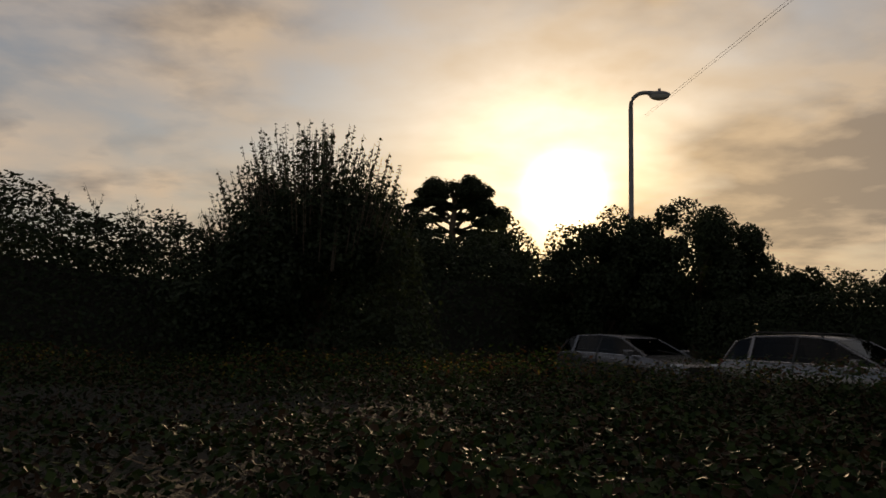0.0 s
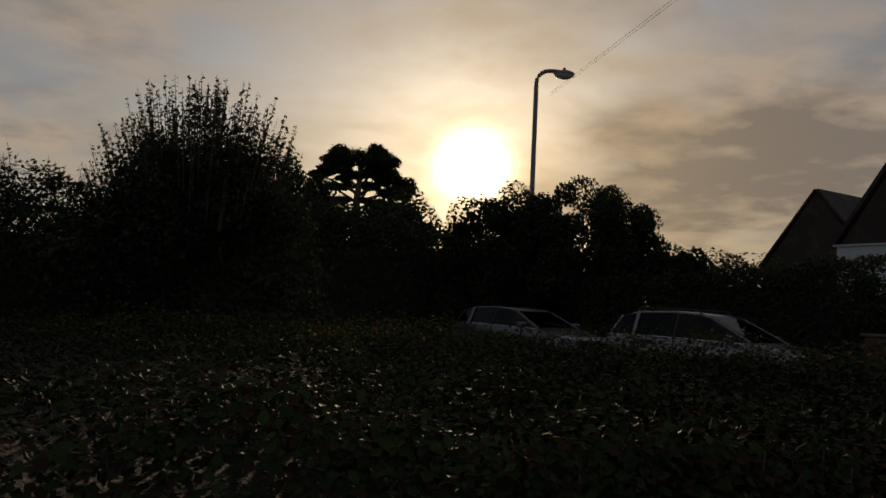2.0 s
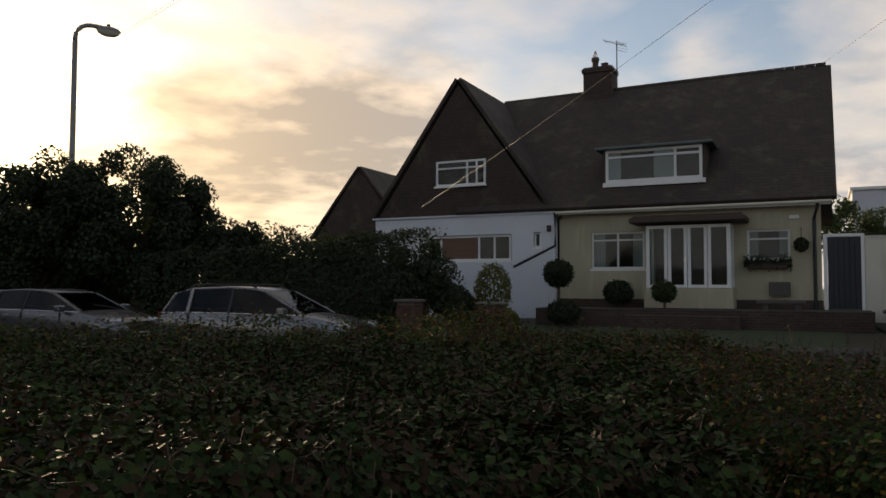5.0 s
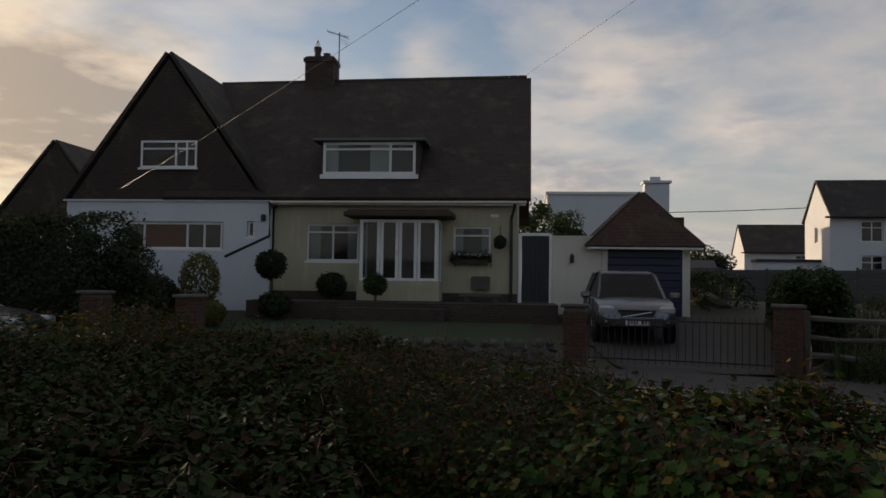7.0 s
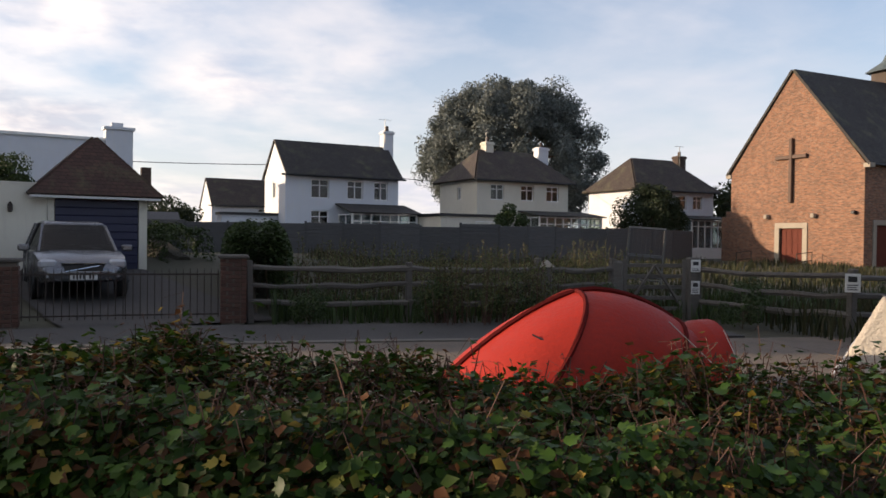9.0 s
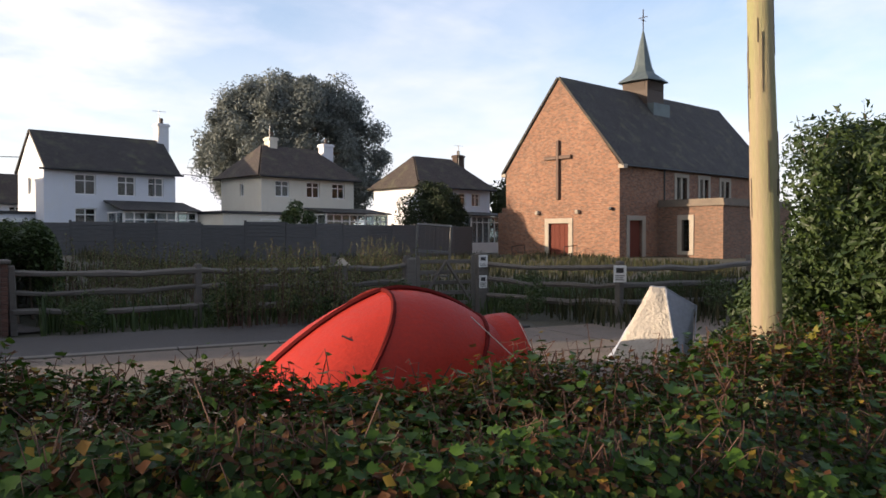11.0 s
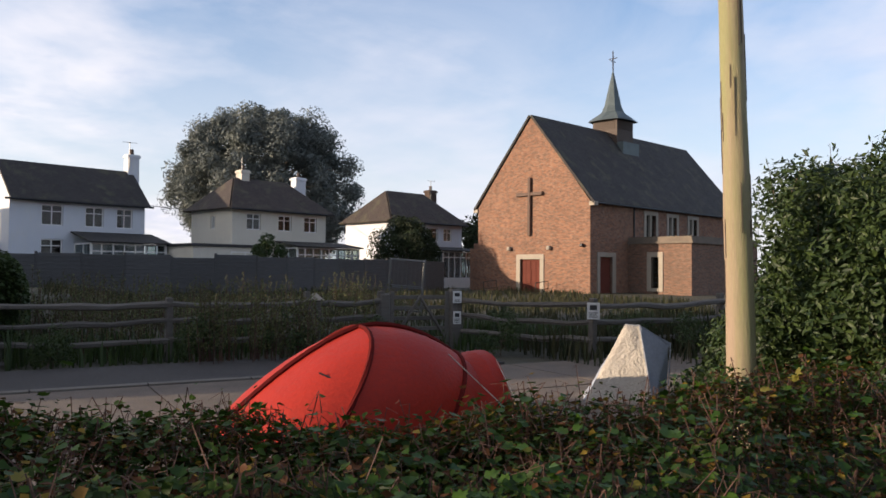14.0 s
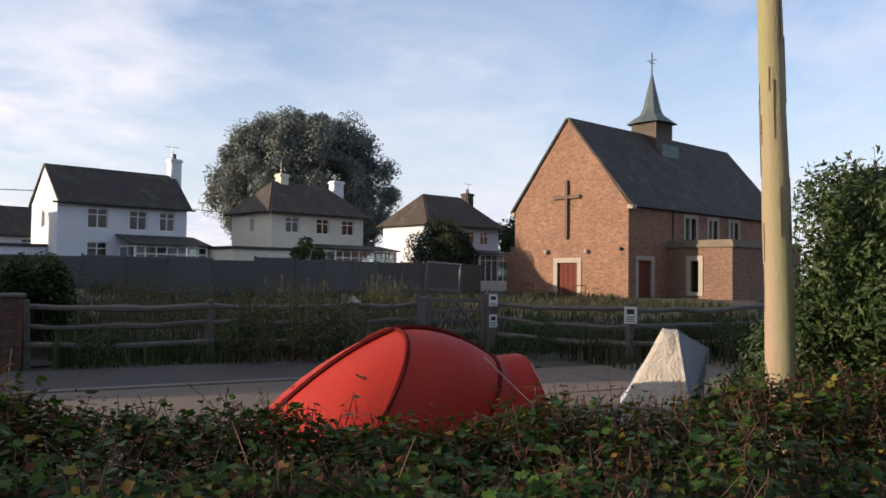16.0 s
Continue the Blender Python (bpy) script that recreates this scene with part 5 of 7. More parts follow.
def stone_wall():
    rng = np.random.default_rng(5)
    w = thing("stone_wall", pose(0, 0, 0), "low rough stone wall along the front lawn", "wall")
    a, b = np.array([10.9, 11.2]), np.array([14.55, 5.65])
    d = (b - a) / np.linalg.norm(b - a)
    turn = math.degrees(math.atan2(d[1], d[0]))
    l = float(np.linalg.norm(b - a))
    core = part("core", boxes((0, l, -0.10, 0.10, -0.2, 0.34)), MORTAR, w)
    core.matrix_local = pose(*a, 0, 0, 0, turn)
    shapes = []
    for k in range(6):
        bm = bmesh.new()
        bmesh.ops.create_icosphere(bm, subdivisions=1, radius=0.5)
        for v in bm.verts:
            v.co += Vector(rng.normal(0, 0.07, 3))
        shapes.append(mesh_of(bm, STONE))
    for row in range(4):
        x = rng.uniform(0, 0.1)
        while x < l:
            s = rng.uniform(0.15, 0.28)
            o = part("stone", shapes[rng.integers(0, 6)], None, w)
            o.matrix_local = pose(*a, 0, 0, 0, turn) @ Matrix.LocRotScale((x, -0.06, 0.06 + row * 0.115 + rng.normal(0, 0.012)), Euler((rng.uniform(0, 6), rng.uniform(-0.2, 0.2), rng.uniform(-0.2, 0.2))), (s * 1.1, 0.2, 0.15 + (0.05 if row == 3 else 0)))
            x += s * 0.95


stone_wall()


def post_and_rail():
    rng = np.random.default_rng(8)
    runs = [[(15.6, 1.25), (15.75, -1.77), (15.98, -4.38), (16.08, -5.98)], [(16.1, -7.9), (12.98, -9.2), (14.1, -13.6), (15.6, -18.0)]]
    for run in runs:
        f = thing("fence", pose(0, 0, 0), "weathered grey wooden post and rail fence, rails sagging", "fence", "field fences")
        for i, (x, y) in enumerate(run):
            z = ground_height(x, y)
            bm = box(bmesh.new(), -0.07, 0.07, -0.06, 0.06, -0.3, 1.22 + rng.normal(0, 0.03), bevel=0.015)
            p = part("post", bm, FENCEWOOD, f)
            p.matrix_local = pose(x, y, z, rng.normal(0, 1.5), rng.normal(0, 1.5), rng.uniform(0, 20))
        for (x0, y0), (x1, y1) in zip(run, run[1:]):
            for h in (0.38, 0.72, 1.04):
                pts = []
                for k in range(7):
                    u = k / 6
                    x, y = x0 + (x1 - x0) * u, y0 + (y1 - y0) * u
                    pts.append((x - 0.05, y, ground_height(x, y) + h + rng.normal(0, 0.014) - 0.05 * math.sin(u * math.pi)))
                part("rail", tube(bmesh.new(), pts, [0.056 + rng.normal(0, 0.007) for _ in pts], 6), FENCEWOOD, f)
    cap = thing("stone_post", pose(15.98, -4.58, ground_height(16, -4.6) - 0.06), "short white-capped concrete post in the weeds", "post")
    part("shaft", boxes((-0.11, 0.11, -0.11, 0.11, -0.2, 1.12), bevel=0.015), STONE, cap)
    bm = bmesh.new()
    bmesh.ops.create_cone(bm, cap_ends=True, segments=4, radius1=0.22, radius2=0.04, depth=0.14, matrix=Matrix.Translation((0, 0, 1.20)) @ Matrix.Rotation(math.pi / 4, 4, "Z"))
    part("cap", bm, DRESSED, cap)


post_and_rail()


def field_gate():
    a, b = Vector((16.1, -6.24, 0)), Vector((16.12, -7.62, 0))
    turn = math.degrees(math.atan2(b.y - a.y, b.x - a.x))
    g = thing("field_gate", pose(a.x, a.y, 0.02, 0, 0, turn), "grey wooden five-bar field gate, closed", "gate")
    l = (b - a).length
    for k in range(5):
        part("bar", boxes((0, l, -0.02, 0.02, 0.15 + k * 0.225, 0.23 + k * 0.225), bevel=0.006), FENCEWOOD, g)
    for x in (0.0, l - 0.09):
        part("stile", boxes((x, x + 0.09, -0.045, -0.021, 0.1, 1.22), bevel=0.006), FENCEWOOD, g)
    for x0, z0, x1, z1 in ((0.08, 0.2, l / 2, 1.1), (l - 0.08, 0.2, l / 2, 1.1)):
        part("brace", tube(bmesh.new(), [(x0, -0.05, z0), (x1, -0.05, z1)], 0.035, 5), FENCEWOOD, g)
    for x, y, h in ((16.1, -6.1, 1.2), (16.12, -7.78, 1.28)):
        p = thing("gate_post", pose(x, y, ground_height(x, y)), "thick square grey wooden gate post", "post", "gate posts")
        part("post", boxes((-0.12, 0.12, -0.12, 0.12, -0.3, h), bevel=0.03), FENCEWOOD, p)


field_gate()


def notice(x, y, z, bearing, w, h, rows):
    s = thing("notice", pose(x, y, z, 0, 0, 90 - bearing), "small white notice with a dark picture and unreadable lines", "sign", "fence notices")
    part("board", boxes((-w / 2, w / 2, -0.012, 0.0, 0, h), bevel=0.003), PLATE, s)
    part("picture", boxes((-w * 0.3, w * 0.28, -0.015, -0.0125, h * 0.55, h * 0.85)), INK, s, "dark blot")
    for k in range(rows):
        part("line", boxes((-w * 0.36, w * (0.34 - 0.1 * (k % 2)), -0.015, -0.0125, h * (0.12 + 0.12 * k), h * (0.17 + 0.12 * k))), INK, s)


notice(12.83, -9.12, 0.78, 205, 0.24, 0.32, 3)
notice(15.98, -7.78, 0.98, 188, 0.2, 0.26, 2)
notice(15.98, -7.78, 0.52, 188, 0.18, 0.28, 3)


def panel_fence():
    """Grey boarded panels at the back of the field."""
    rng = np.random.default_rng(11)
    f = thing("panel_fence", pose(0, 0, 0), "grey weathered wooden panel fence across the field", "fence")
    pts = [(36.5, 12.5), (37.0, 5.0), (38.0, -2.0), (38.6, -8.0), (41.5, -14.5), (46.0, -21.5)]
    for (x0, y0), (x1, y1) in zip(pts, pts[1:]):
        l = math.hypot(x1 - x0, y1 - y0)
        n = round(l / 1.85)
        turn = math.degrees(math.atan2(y1 - y0, x1 - x0))
        for k in range(n):
            u = k / n
            top = 2.32 + rng.normal(0, 0.05)
            laps = []
            for j in range(11):
                z, dz = 0.45 + j * (top - 0.45) / 11, (top - 0.45) / 11
                laps += [(-0.05, z), (-0.03, z + dz * 0.97)]
            at = pose(x0 + (x1 - x0) * u, y0 + (y1 - y0) * u, 0, 0, 0, turn)
            p = part("panel", prism(bmesh.new(), laps + [(0.0, top), (0.0, 0.45)], "x", 0.05, l / n - 0.05), PANELWOOD, f)
            p.matrix_local = at
            q = part("post", boxes((-0.05, 0.05, -0.06, 0.04, 0.2, top + 0.06)), PANELWOOD, f)
            q.matrix_local = at


panel_fence()


def cage():
    c = thing("wire_cage_trolley", pose(24.05, -9.2, 0.3, 3, 4, -112), "tall galvanised wire cage standing in the weeds", "cage")
    w, d, h = 1.1, 0.8, 1.75
    for x in (0, w):
        for y in (0, d):
            part("upright", tube(bmesh.new(), [(x, y, 0), (x, y, h)], 0.035, 6), STEEL, c)
    for z in (0.15, h / 2, h):
        for p in (((0, 0, z), (w, 0, z)), ((0, d, z), (w, d, z)), ((0, 0, z), (0, d, z)), ((w, 0, z), (w, d, z))):
            part("bar", tube(bmesh.new(), p, 0.028, 5), STEEL, c)
    bm = bmesh.new()
    for k in range(1, 8):
        tube(bm, [(w * k / 8, 0, 0.15), (w * k / 8, 0, h)], 0.004, 4)
        tube(bm, [(0, d * k / 8, 0.15), (0, d * k / 8, h)], 0.004, 4)
    part("mesh", bm, STEEL, c)


cage()


# ---- street lamp, telegraph pole, wires ----
def street_lamp():
    x, y = 6.1, 26.5
    s = thing("street_lamp", pose(x, y, 0), "grey street lamp with a curved bracket and clear bowl", "lamp post")
    b = radians(96)
    ux, uy = math.sin(b), math.cos(b)
    part("column", tube(bmesh.new(), [(0, 0, -0.2), (0, 0, 1.6), (0, 0, 1.7), (0, 0, 9.56)], [0.13, 0.13, 0.10, 0.085], 12), LAMPGREY, s, smooth=True)
    r = 0.48
    pts = [(0, 0, 9.54)] + [(ux * r * (1 - math.cos(a)), uy * r * (1 - math.cos(a)), 9.68 + r * math.sin(a)) for a in (0, 0.3, 0.6, 0.9, 1.2, 1.57)] + [(ux * 0.80, uy * 0.80, 10.15)]
    part("bracket", tube(bmesh.new(), pts, 0.075, 10), LAMPGREY, s, smooth=True)
    head = pose(ux * 1.0, uy * 1.0, 10.06, 0, 0, 90 - 96)
    bm = bmesh.new()
    bmesh.ops.create_uvsphere(bm, u_segments=16, v_segments=10, radius=1.0)
    bmesh.ops.delete(bm, geom=[v for v in bm.verts if v.co.z < -0.15], context="VERTS")
    bmesh.ops.transform(bm, matrix=head @ Matrix.Diagonal((0.40, 0.21, 0.16, 1)), verts=bm.verts)
    hd = part("head", bm, LAMPGREY, s, smooth=True)
    bm = bmesh.new()
    bmesh.ops.create_uvsphere(bm, u_segments=16, v_segments=10, radius=1.0)
    bmesh.ops.delete(bm, geom=[v for v in bm.verts if v.co.z > 0.05], context="VERTS")
    bmesh.ops.transform(bm, matrix=head @ Matrix.Diagonal((0.37, 0.19, 0.19, 1)), verts=bm.verts)
    part("bowl", bm, LAMPGLASS, hd, "clear plastic bowl", smooth=True)
    part("photocell", boxes((-0.05, 0.05, -0.05, 0.05, 0.14, 0.24), bevel=0.015), CARBLACK, hd).matrix_local = head


street_lamp()
POLE = (6.37, -6.22)


def pole():
    p = thing("telegraph_pole", pose(*POLE, 0, -1.1, 1.1, 0), "stout pale wooden telegraph pole, greenish on one side", "pole")
    rng = np.random.default_rng(2)
    bm = bmesh.new()
    tube(bm, [(rng.normal(0, 0.004), rng.normal(0, 0.004), z) for z in np.linspace(-0.3, 8.3, 18)], [0.148 - 0.0035 * k for k in range(18)], 18)
    part("shaft", bm, POLEWOOD, p, smooth=True)
    bm = bmesh.new()
    for k in range(46):
        a, z = rng.uniform(0, 6.28), rng.uniform(0.2, 6.5)
        l = rng.uniform(0.1, 0.7)
        r = 0.1465 - 0.0072 * z
        tube(bm, [(r * math.cos(a), r * math.sin(a), z), (r * math.cos(a + 0.03), r * math.sin(a + 0.03), z + l)], 0.0055, 4)
    part("crack", bm, DARKWOOD, p, "long drying cracks")
    part("crossarm", boxes((-0.5, 0.5, -0.05, 0.05, 7.8, 7.9), bevel=0.01), DARKWOOD, p)
    part("step_iron", tube(bmesh.new(), [(-0.14, 0, 5.9), (-0.28, 0, 5.9)], 0.012, 6), IRON, p)


pole()


def wire(a, b, sag, r, label):
    bm = bmesh.new()
    a, b = Vector(a), Vector(b)
    pts = [a.lerp(b, k / 24) - Vector((0, 0, 4 * sag * (k / 24) * (1 - k / 24))) for k in range(25)]
    return solo("overhead_wire", tube(bm, pts, r, 5), CARBLACK, label, "cable", "overhead wires")


TOP = (POLE[0] - 0.1, POLE[1], 8.05)
wire(TOP, (25.2, 11.5, 8.85), 0.12, 0.006, "thin telephone wire from the pole over the roof end")
wire(TOP, (14.3, 18.7, 4.05), 0.15, 0.004, "thin telephone wire from the pole to the white wall")
wire((6.25, -6.3, 6.65), (8.18, 32.46, 11.0), 0.0, 0.005, "thin overhead cable passing the street lamp")
wire((6.25, -6.3, 6.72), (8.14, 32.46, 11.08), 0.0, 0.005, "thin overhead cable passing the street lamp")
wire((44.0, 34.0, 6.9), (53.0, 3.0, 6.5), 0.5, 0.025, "distant cable between the houses")
wire((53.0, 3.0, 6.5), (60.0, -30.0, 6.0), 0.8, 0.025, "distant cable between the houses")


# ---- tents ----
def dome_tent():
    """A red dome tent: three hoops with nylon stretched between, and a low porch."""
    ax, ay, bearing = 8.74, -3.42, 175
    t = thing("tent", pose(ax, ay, 0.0, 0, 0, 90 - bearing) @ Matrix.Diagonal((1.15, 1, 0.96, 1)), "orange-red nylon dome tent with dark pole sleeves", "tent")
    # hoops: place along the tent, half width, height
    hoops = []
    for k in range(15):
        x = -1.62 + k * 2.28 / 14
        if x < -0.22:
            u = (x + 0.22) / 1.42
            r = max(1 - abs(u) ** 1.45, 0.0) ** 0.92
        else:
            u = (x + 0.22) / 1.37
            r = max(1 - abs(u) ** 2.1, 0.0) ** 0.75
        hoops.append((x, -0.66 * r, 0.20 + 0.85 * r ** 0.8, 0.05 + 1.07 * r))
    hoops += [(0.78, -0.1, 0.66, 0.70), (0.92, -0.05, 0.64, 0.77), (1.06, 0.0, 0.58, 0.77), (1.30, 0.0, 0.40, 0.05)]
    APEX, DOOR, LAST = 8, 14, 17
    n = 20
    rings = []
    for k, (x, lean, w, h) in enumerate(hoops):
        taut = 1.0 if k in (0, APEX, DOOR, LAST) else 0.988
        rings.append([Vector((x + lean * (1 - math.sin(math.pi * j / n)), -w * math.cos(math.pi * j / n) * taut, h * math.sin(math.pi * j / n) ** 0.85 * taut)) for j in range(n + 1)])
    bm = bmesh.new()
    rows = [[bm.verts.new(p) for p in r] for r in rings]
    for ra, rb in zip(rows, rows[1:]):
        for j in range(n):
            bm.faces.new((ra[j], ra[j + 1], rb[j + 1], rb[j]))
    bmesh.ops.recalc_face_normals(bm, faces=bm.faces)
    bmesh.ops.solidify(bm, geom=bm.faces[:], thickness=0.004)
    sheet = part("flysheet", bm, TENTRED, t, "taut orange-red nylon", smooth=True)
    sheet.data.set_sharp_from_angle(angle=radians(16))
    for k in (APEX, DOOR):
        part("pole_sleeve", tube(bmesh.new(), [p * 1.004 for p in rings[k]], 0.026, 6), TENTDARK, t, "dark red pole sleeve")
    ridge = [Vector((x, 0.02, h + 0.005)) for x, _, w, h in hoops[:15]]
    part("pole_sleeve", tube(bmesh.new(), ridge, 0.036, 6), TENTDARK, t, "dark red ridge seam")
    part("zip", tube(bmesh.new(), [Vector((-0.92, -0.60, 0.70)), Vector((-0.80, -0.72, 0.62)), Vector((-0.86, -0.80, 0.50))], 0.01, 5), CARBLACK, t, "dark vent cord")
    part("guy_line", tube(bmesh.new(), [Vector((0.42, -0.45, 0.80)), Vector((0.75, -0.85, 0.3)), Vector((0.9, -1.15, 0.02))], 0.005, 4), CANVAS, t, "pale guy line")
    part("guy_line", tube(bmesh.new(), [Vector((1.05, -0.30, 0.68)), Vector((0.95, -1.1, 0.02))], 0.005, 4), CANVAS, t, "pale guy line")
    part("guy_line", tube(bmesh.new(), [Vector((-1.62, 0, 0.1)), Vector((-2.0, 0, 0.0))], 0.006, 4), PLATE, t)


dome_tent()


def covered_heap():
    """A cover drawn tight over a low frame: flat cream front, grey side, small creases."""
    t = thing("tent", pose(8.85, -6.85, 0.0, 0, 0, 90 - 203), "small crumpled canvas tent, cream front and grey side", "tent")
    top_a, top_b, corner = (-0.10, 0.0, 1.0), (0.08, -0.03, 0.985), (0.52, 0.06, 0.74)
    low = {"left": (-0.70, -0.22, 0.0), "left_back": (-0.55, 0.5, 0.0), "mid": (0.13, -0.48, 0.0), "right": (0.42, -0.12, 0.0), "right_back": (0.47, 0.5, 0.0)}
    panels = [("front_panel", [[low["left"], low["mid"], top_b, top_a]], CANVAS), ("side_panel", [[low["mid"], low["right"], corner, top_b], [low["right"], low["right_back"], corner]], CANVASGREY),
              ("back_panel", [[low["left_back"], low["left"], top_a], [top_a, top_b, corner], [top_a, corner, low["right_back"], low["left_back"]]], CANVASGREY)]
    for name, faces, mat in panels:
        bm = bmesh.new()
        for f in faces:
            bm.faces.new([bm.verts.new(p) for p in f])
        bmesh.ops.remove_doubles(bm, verts=bm.verts, dist=1e-4)
        bmesh.ops.triangulate(bm, faces=bm.faces[:])
        bmesh.ops.subdivide_edges(bm, edges=bm.edges[:], cuts=9, use_grid_fill=True)
        edge = {v: v.is_boundary for v in bm.verts}
        bm.normal_update()
        for v in bm.verts:
            crease = noise.noise((v.co.x * 4, v.co.y * 4, v.co.z * 2.2)) * 0.022 + noise.noise((v.co.x * 11, v.co.y * 11, v.co.z * 5 + 4)) * 0.010
            v.co += v.normal * (crease - 0.018) * (0.0 if edge[v] else 1.0) * min(v.co.z * 4 + 0.3, 1.0)
        bmesh.ops.solidify(bm, geom=bm.faces[:], thickness=0.005)
        part(name, bm, mat, t, smooth=True)
    for p, q in ((low["mid"], top_b), (top_b, corner), (low["right"], corner), (top_a, top_b)):
        part("seam", tube(bmesh.new(), [Vector(p), Vector(p).lerp(Vector(q), 0.5) + Vector((0, 0, -0.008)), Vector(q)], 0.007, 5), CANVASGREY, t)


covered_heap()


# ---- garden of the cream house ----
def topiary(name, lx, ly, z, r, squash, stem, mat, label, seed):
    m = HOUSE @ Matrix.Translation((lx, ly, z))
    t = thing(name, m, label, "bush", "garden bushes")
    rng = np.random.default_rng(seed)
    part("stem", tube(bmesh.new(), [(0, 0, -0.4), (0.02, 0, stem)], [0.05, 0.035], 6), BARK, t)
    p, d = blob_points(rng, 2600, [(0, 0, stem + r * squash)], [r], 0.75, squash)
    p += rng.normal(0, 0.03, p.shape)
    part("foliage", leaf_mesh(p, d, 0.055, mat, rng), None, t)
    return t


topiary("ball_bush", -7.0, -1.6, 1.05, 0.42, 0.95, 0.55, LEAFDARK, "dark clipped ball bush on a stem", 21)
topiary("golden_bush", -8.6, -2.8, 0.62, 0.52, 1.55, 0.05, LEAFGOLD, "tall golden-green clipped bush", 22)
topiary("round_bush", -10.2, -2.2, 0.62, 0.62, 0.8, 0.05, LEAFDARK, "dark rounded bush by the white wall", 23)
topiary("golden_bush", -8.0, -3.9, 0.35, 0.55, 0.6, 0.02, LEAFGOLD, "low golden bush beside the lawn", 24)
topiary("rose_bush", -3.9, -1.8, 0.85, 0.30, 0.9, 0.35, LEAFMID, "straggling rose bush before the porch", 25)
topiary("shrub", -5.4, -0.8, 0.95, 0.42, 0.8, 0.15, LEAFDARK, "dark shrub under the window", 26)
for k, lx in enumerate((-6.6, -9.6, -11.4, -12.6)):
    topiary("low_shrub", lx, -2.4 - 0.4 * (k % 2), 0.55, 0.45 + 0.1 * (k % 2), 0.7, 0.02, LEAFDARK, "low dark shrub in the flower bed", 30 + k)


def garden():
    b = thing("window_box", HOUSE, "window box full of dark trailing plants", "planter")
    part("trough", boxes((-1.85, -0.8, -0.24, -0.02, 2.12, 2.28), bevel=0.01), DARKWOOD, b)
    rng = np.random.default_rng(40)
    p = np.column_stack([rng.uniform(-1.95, -0.7, 900), rng.normal(-0.16, 0.08, 900), rng.normal(2.30, 0.09, 900)])
    part("plants", leaf_mesh(p, np.tile([0, -0.5, 1.0], (900, 1)), 0.05, LEAFDARK, rng), None, b)
    h = thing("hanging_basket", HOUSE, "hanging basket on a bracket by the window", "planter")
    part("bracket", tube(bmesh.new(), [(-0.45, 0.0, 3.25), (-0.45, -0.28, 3.25), (-0.45, -0.28, 2.95)], 0.012, 5), IRON, h)
    p, d = blob_points(rng, 700, [(-0.45, -0.28, 2.78)], [0.2], 0.4)
    part("plants", leaf_mesh(p, d, 0.045, LEAFDARK, rng), None, h)
    part("bowl", tube(bmesh.new(), [(-0.45, -0.28, 2.58), (-0.45, -0.28, 2.68), (-0.45, -0.28, 2.78)], [0.07, 0.15, 0.18], 10), IRON, h)
    s = thing("garden_bench", HOUSE, "low stone bench in front of the house wall", "bench")
    part("seat", boxes((-1.55, -0.35, -1.55, -1.15, 1.16, 1.24), bevel=0.01), STONE, s)
    for x in (-1.4, -0.6):
        part("leg", boxes((x, x + 0.14, -1.48, -1.22, 0.7, 1.157)), STONE, s)
    m = thing("meter_box", HOUSE, "small white meter box on the house wall", "box")
    part("case", boxes((-1.3, -0.75, -0.18, -0.032, 1.35, 1.75), bevel=0.015), STONE, m)
    lawn = bmesh.new()
    g = [[None] * 9 for _ in range(13)]
    for i in range(13):
        for j in range(9):
            p = HOUSE @ Vector((-8.5 + i * 0.75, -8.2 + j * 0.75, 0))
            g[i][j] = lawn.verts.new((p.x, p.y, ground_height(p.x, p.y) + 0.02))
    for i in range(12):
        for j in range(8):
            lawn.faces.new((g[i][j], g[i + 1][j], g[i + 1][j + 1], g[i][j + 1]))
    solo("lawn", lawn, LAWN, "mown front lawn of the cream house", "lawn", kind="structure")
    drive = bmesh.new()
    g = [[None] * 9 for _ in range(5)]
    for i in range(5):
        for j in range(9):
            p = HOUSE @ Vector((1.2 + i * 0.95 + (j - 8) * -0.12, -8.9 + j * 1.1, 0))
            g[i][j] = drive.verts.new((p.x, p.y, ground_height(p.x, p.y) + 0.015))
    for i in range(4):
        for j in range(8):
            drive.faces.new((g[i][j], g[i + 1][j], g[i + 1][j + 1], g[i][j + 1]))
    solo("driveway", drive, ASPHALT, "dark asphalt driveway up to the garage", "driveway", kind="structure")
    t = solo("terrace", boxes((-7.6, 1.2, -1.9, -0.04, 0.3, 0.98), (-4.9, -1.9, -2.3, -1.9, 0.3, 0.82)), CHIMBRICK, "brick terrace and step along the house", "terrace", kind="structure", m=HOUSE)


garden()


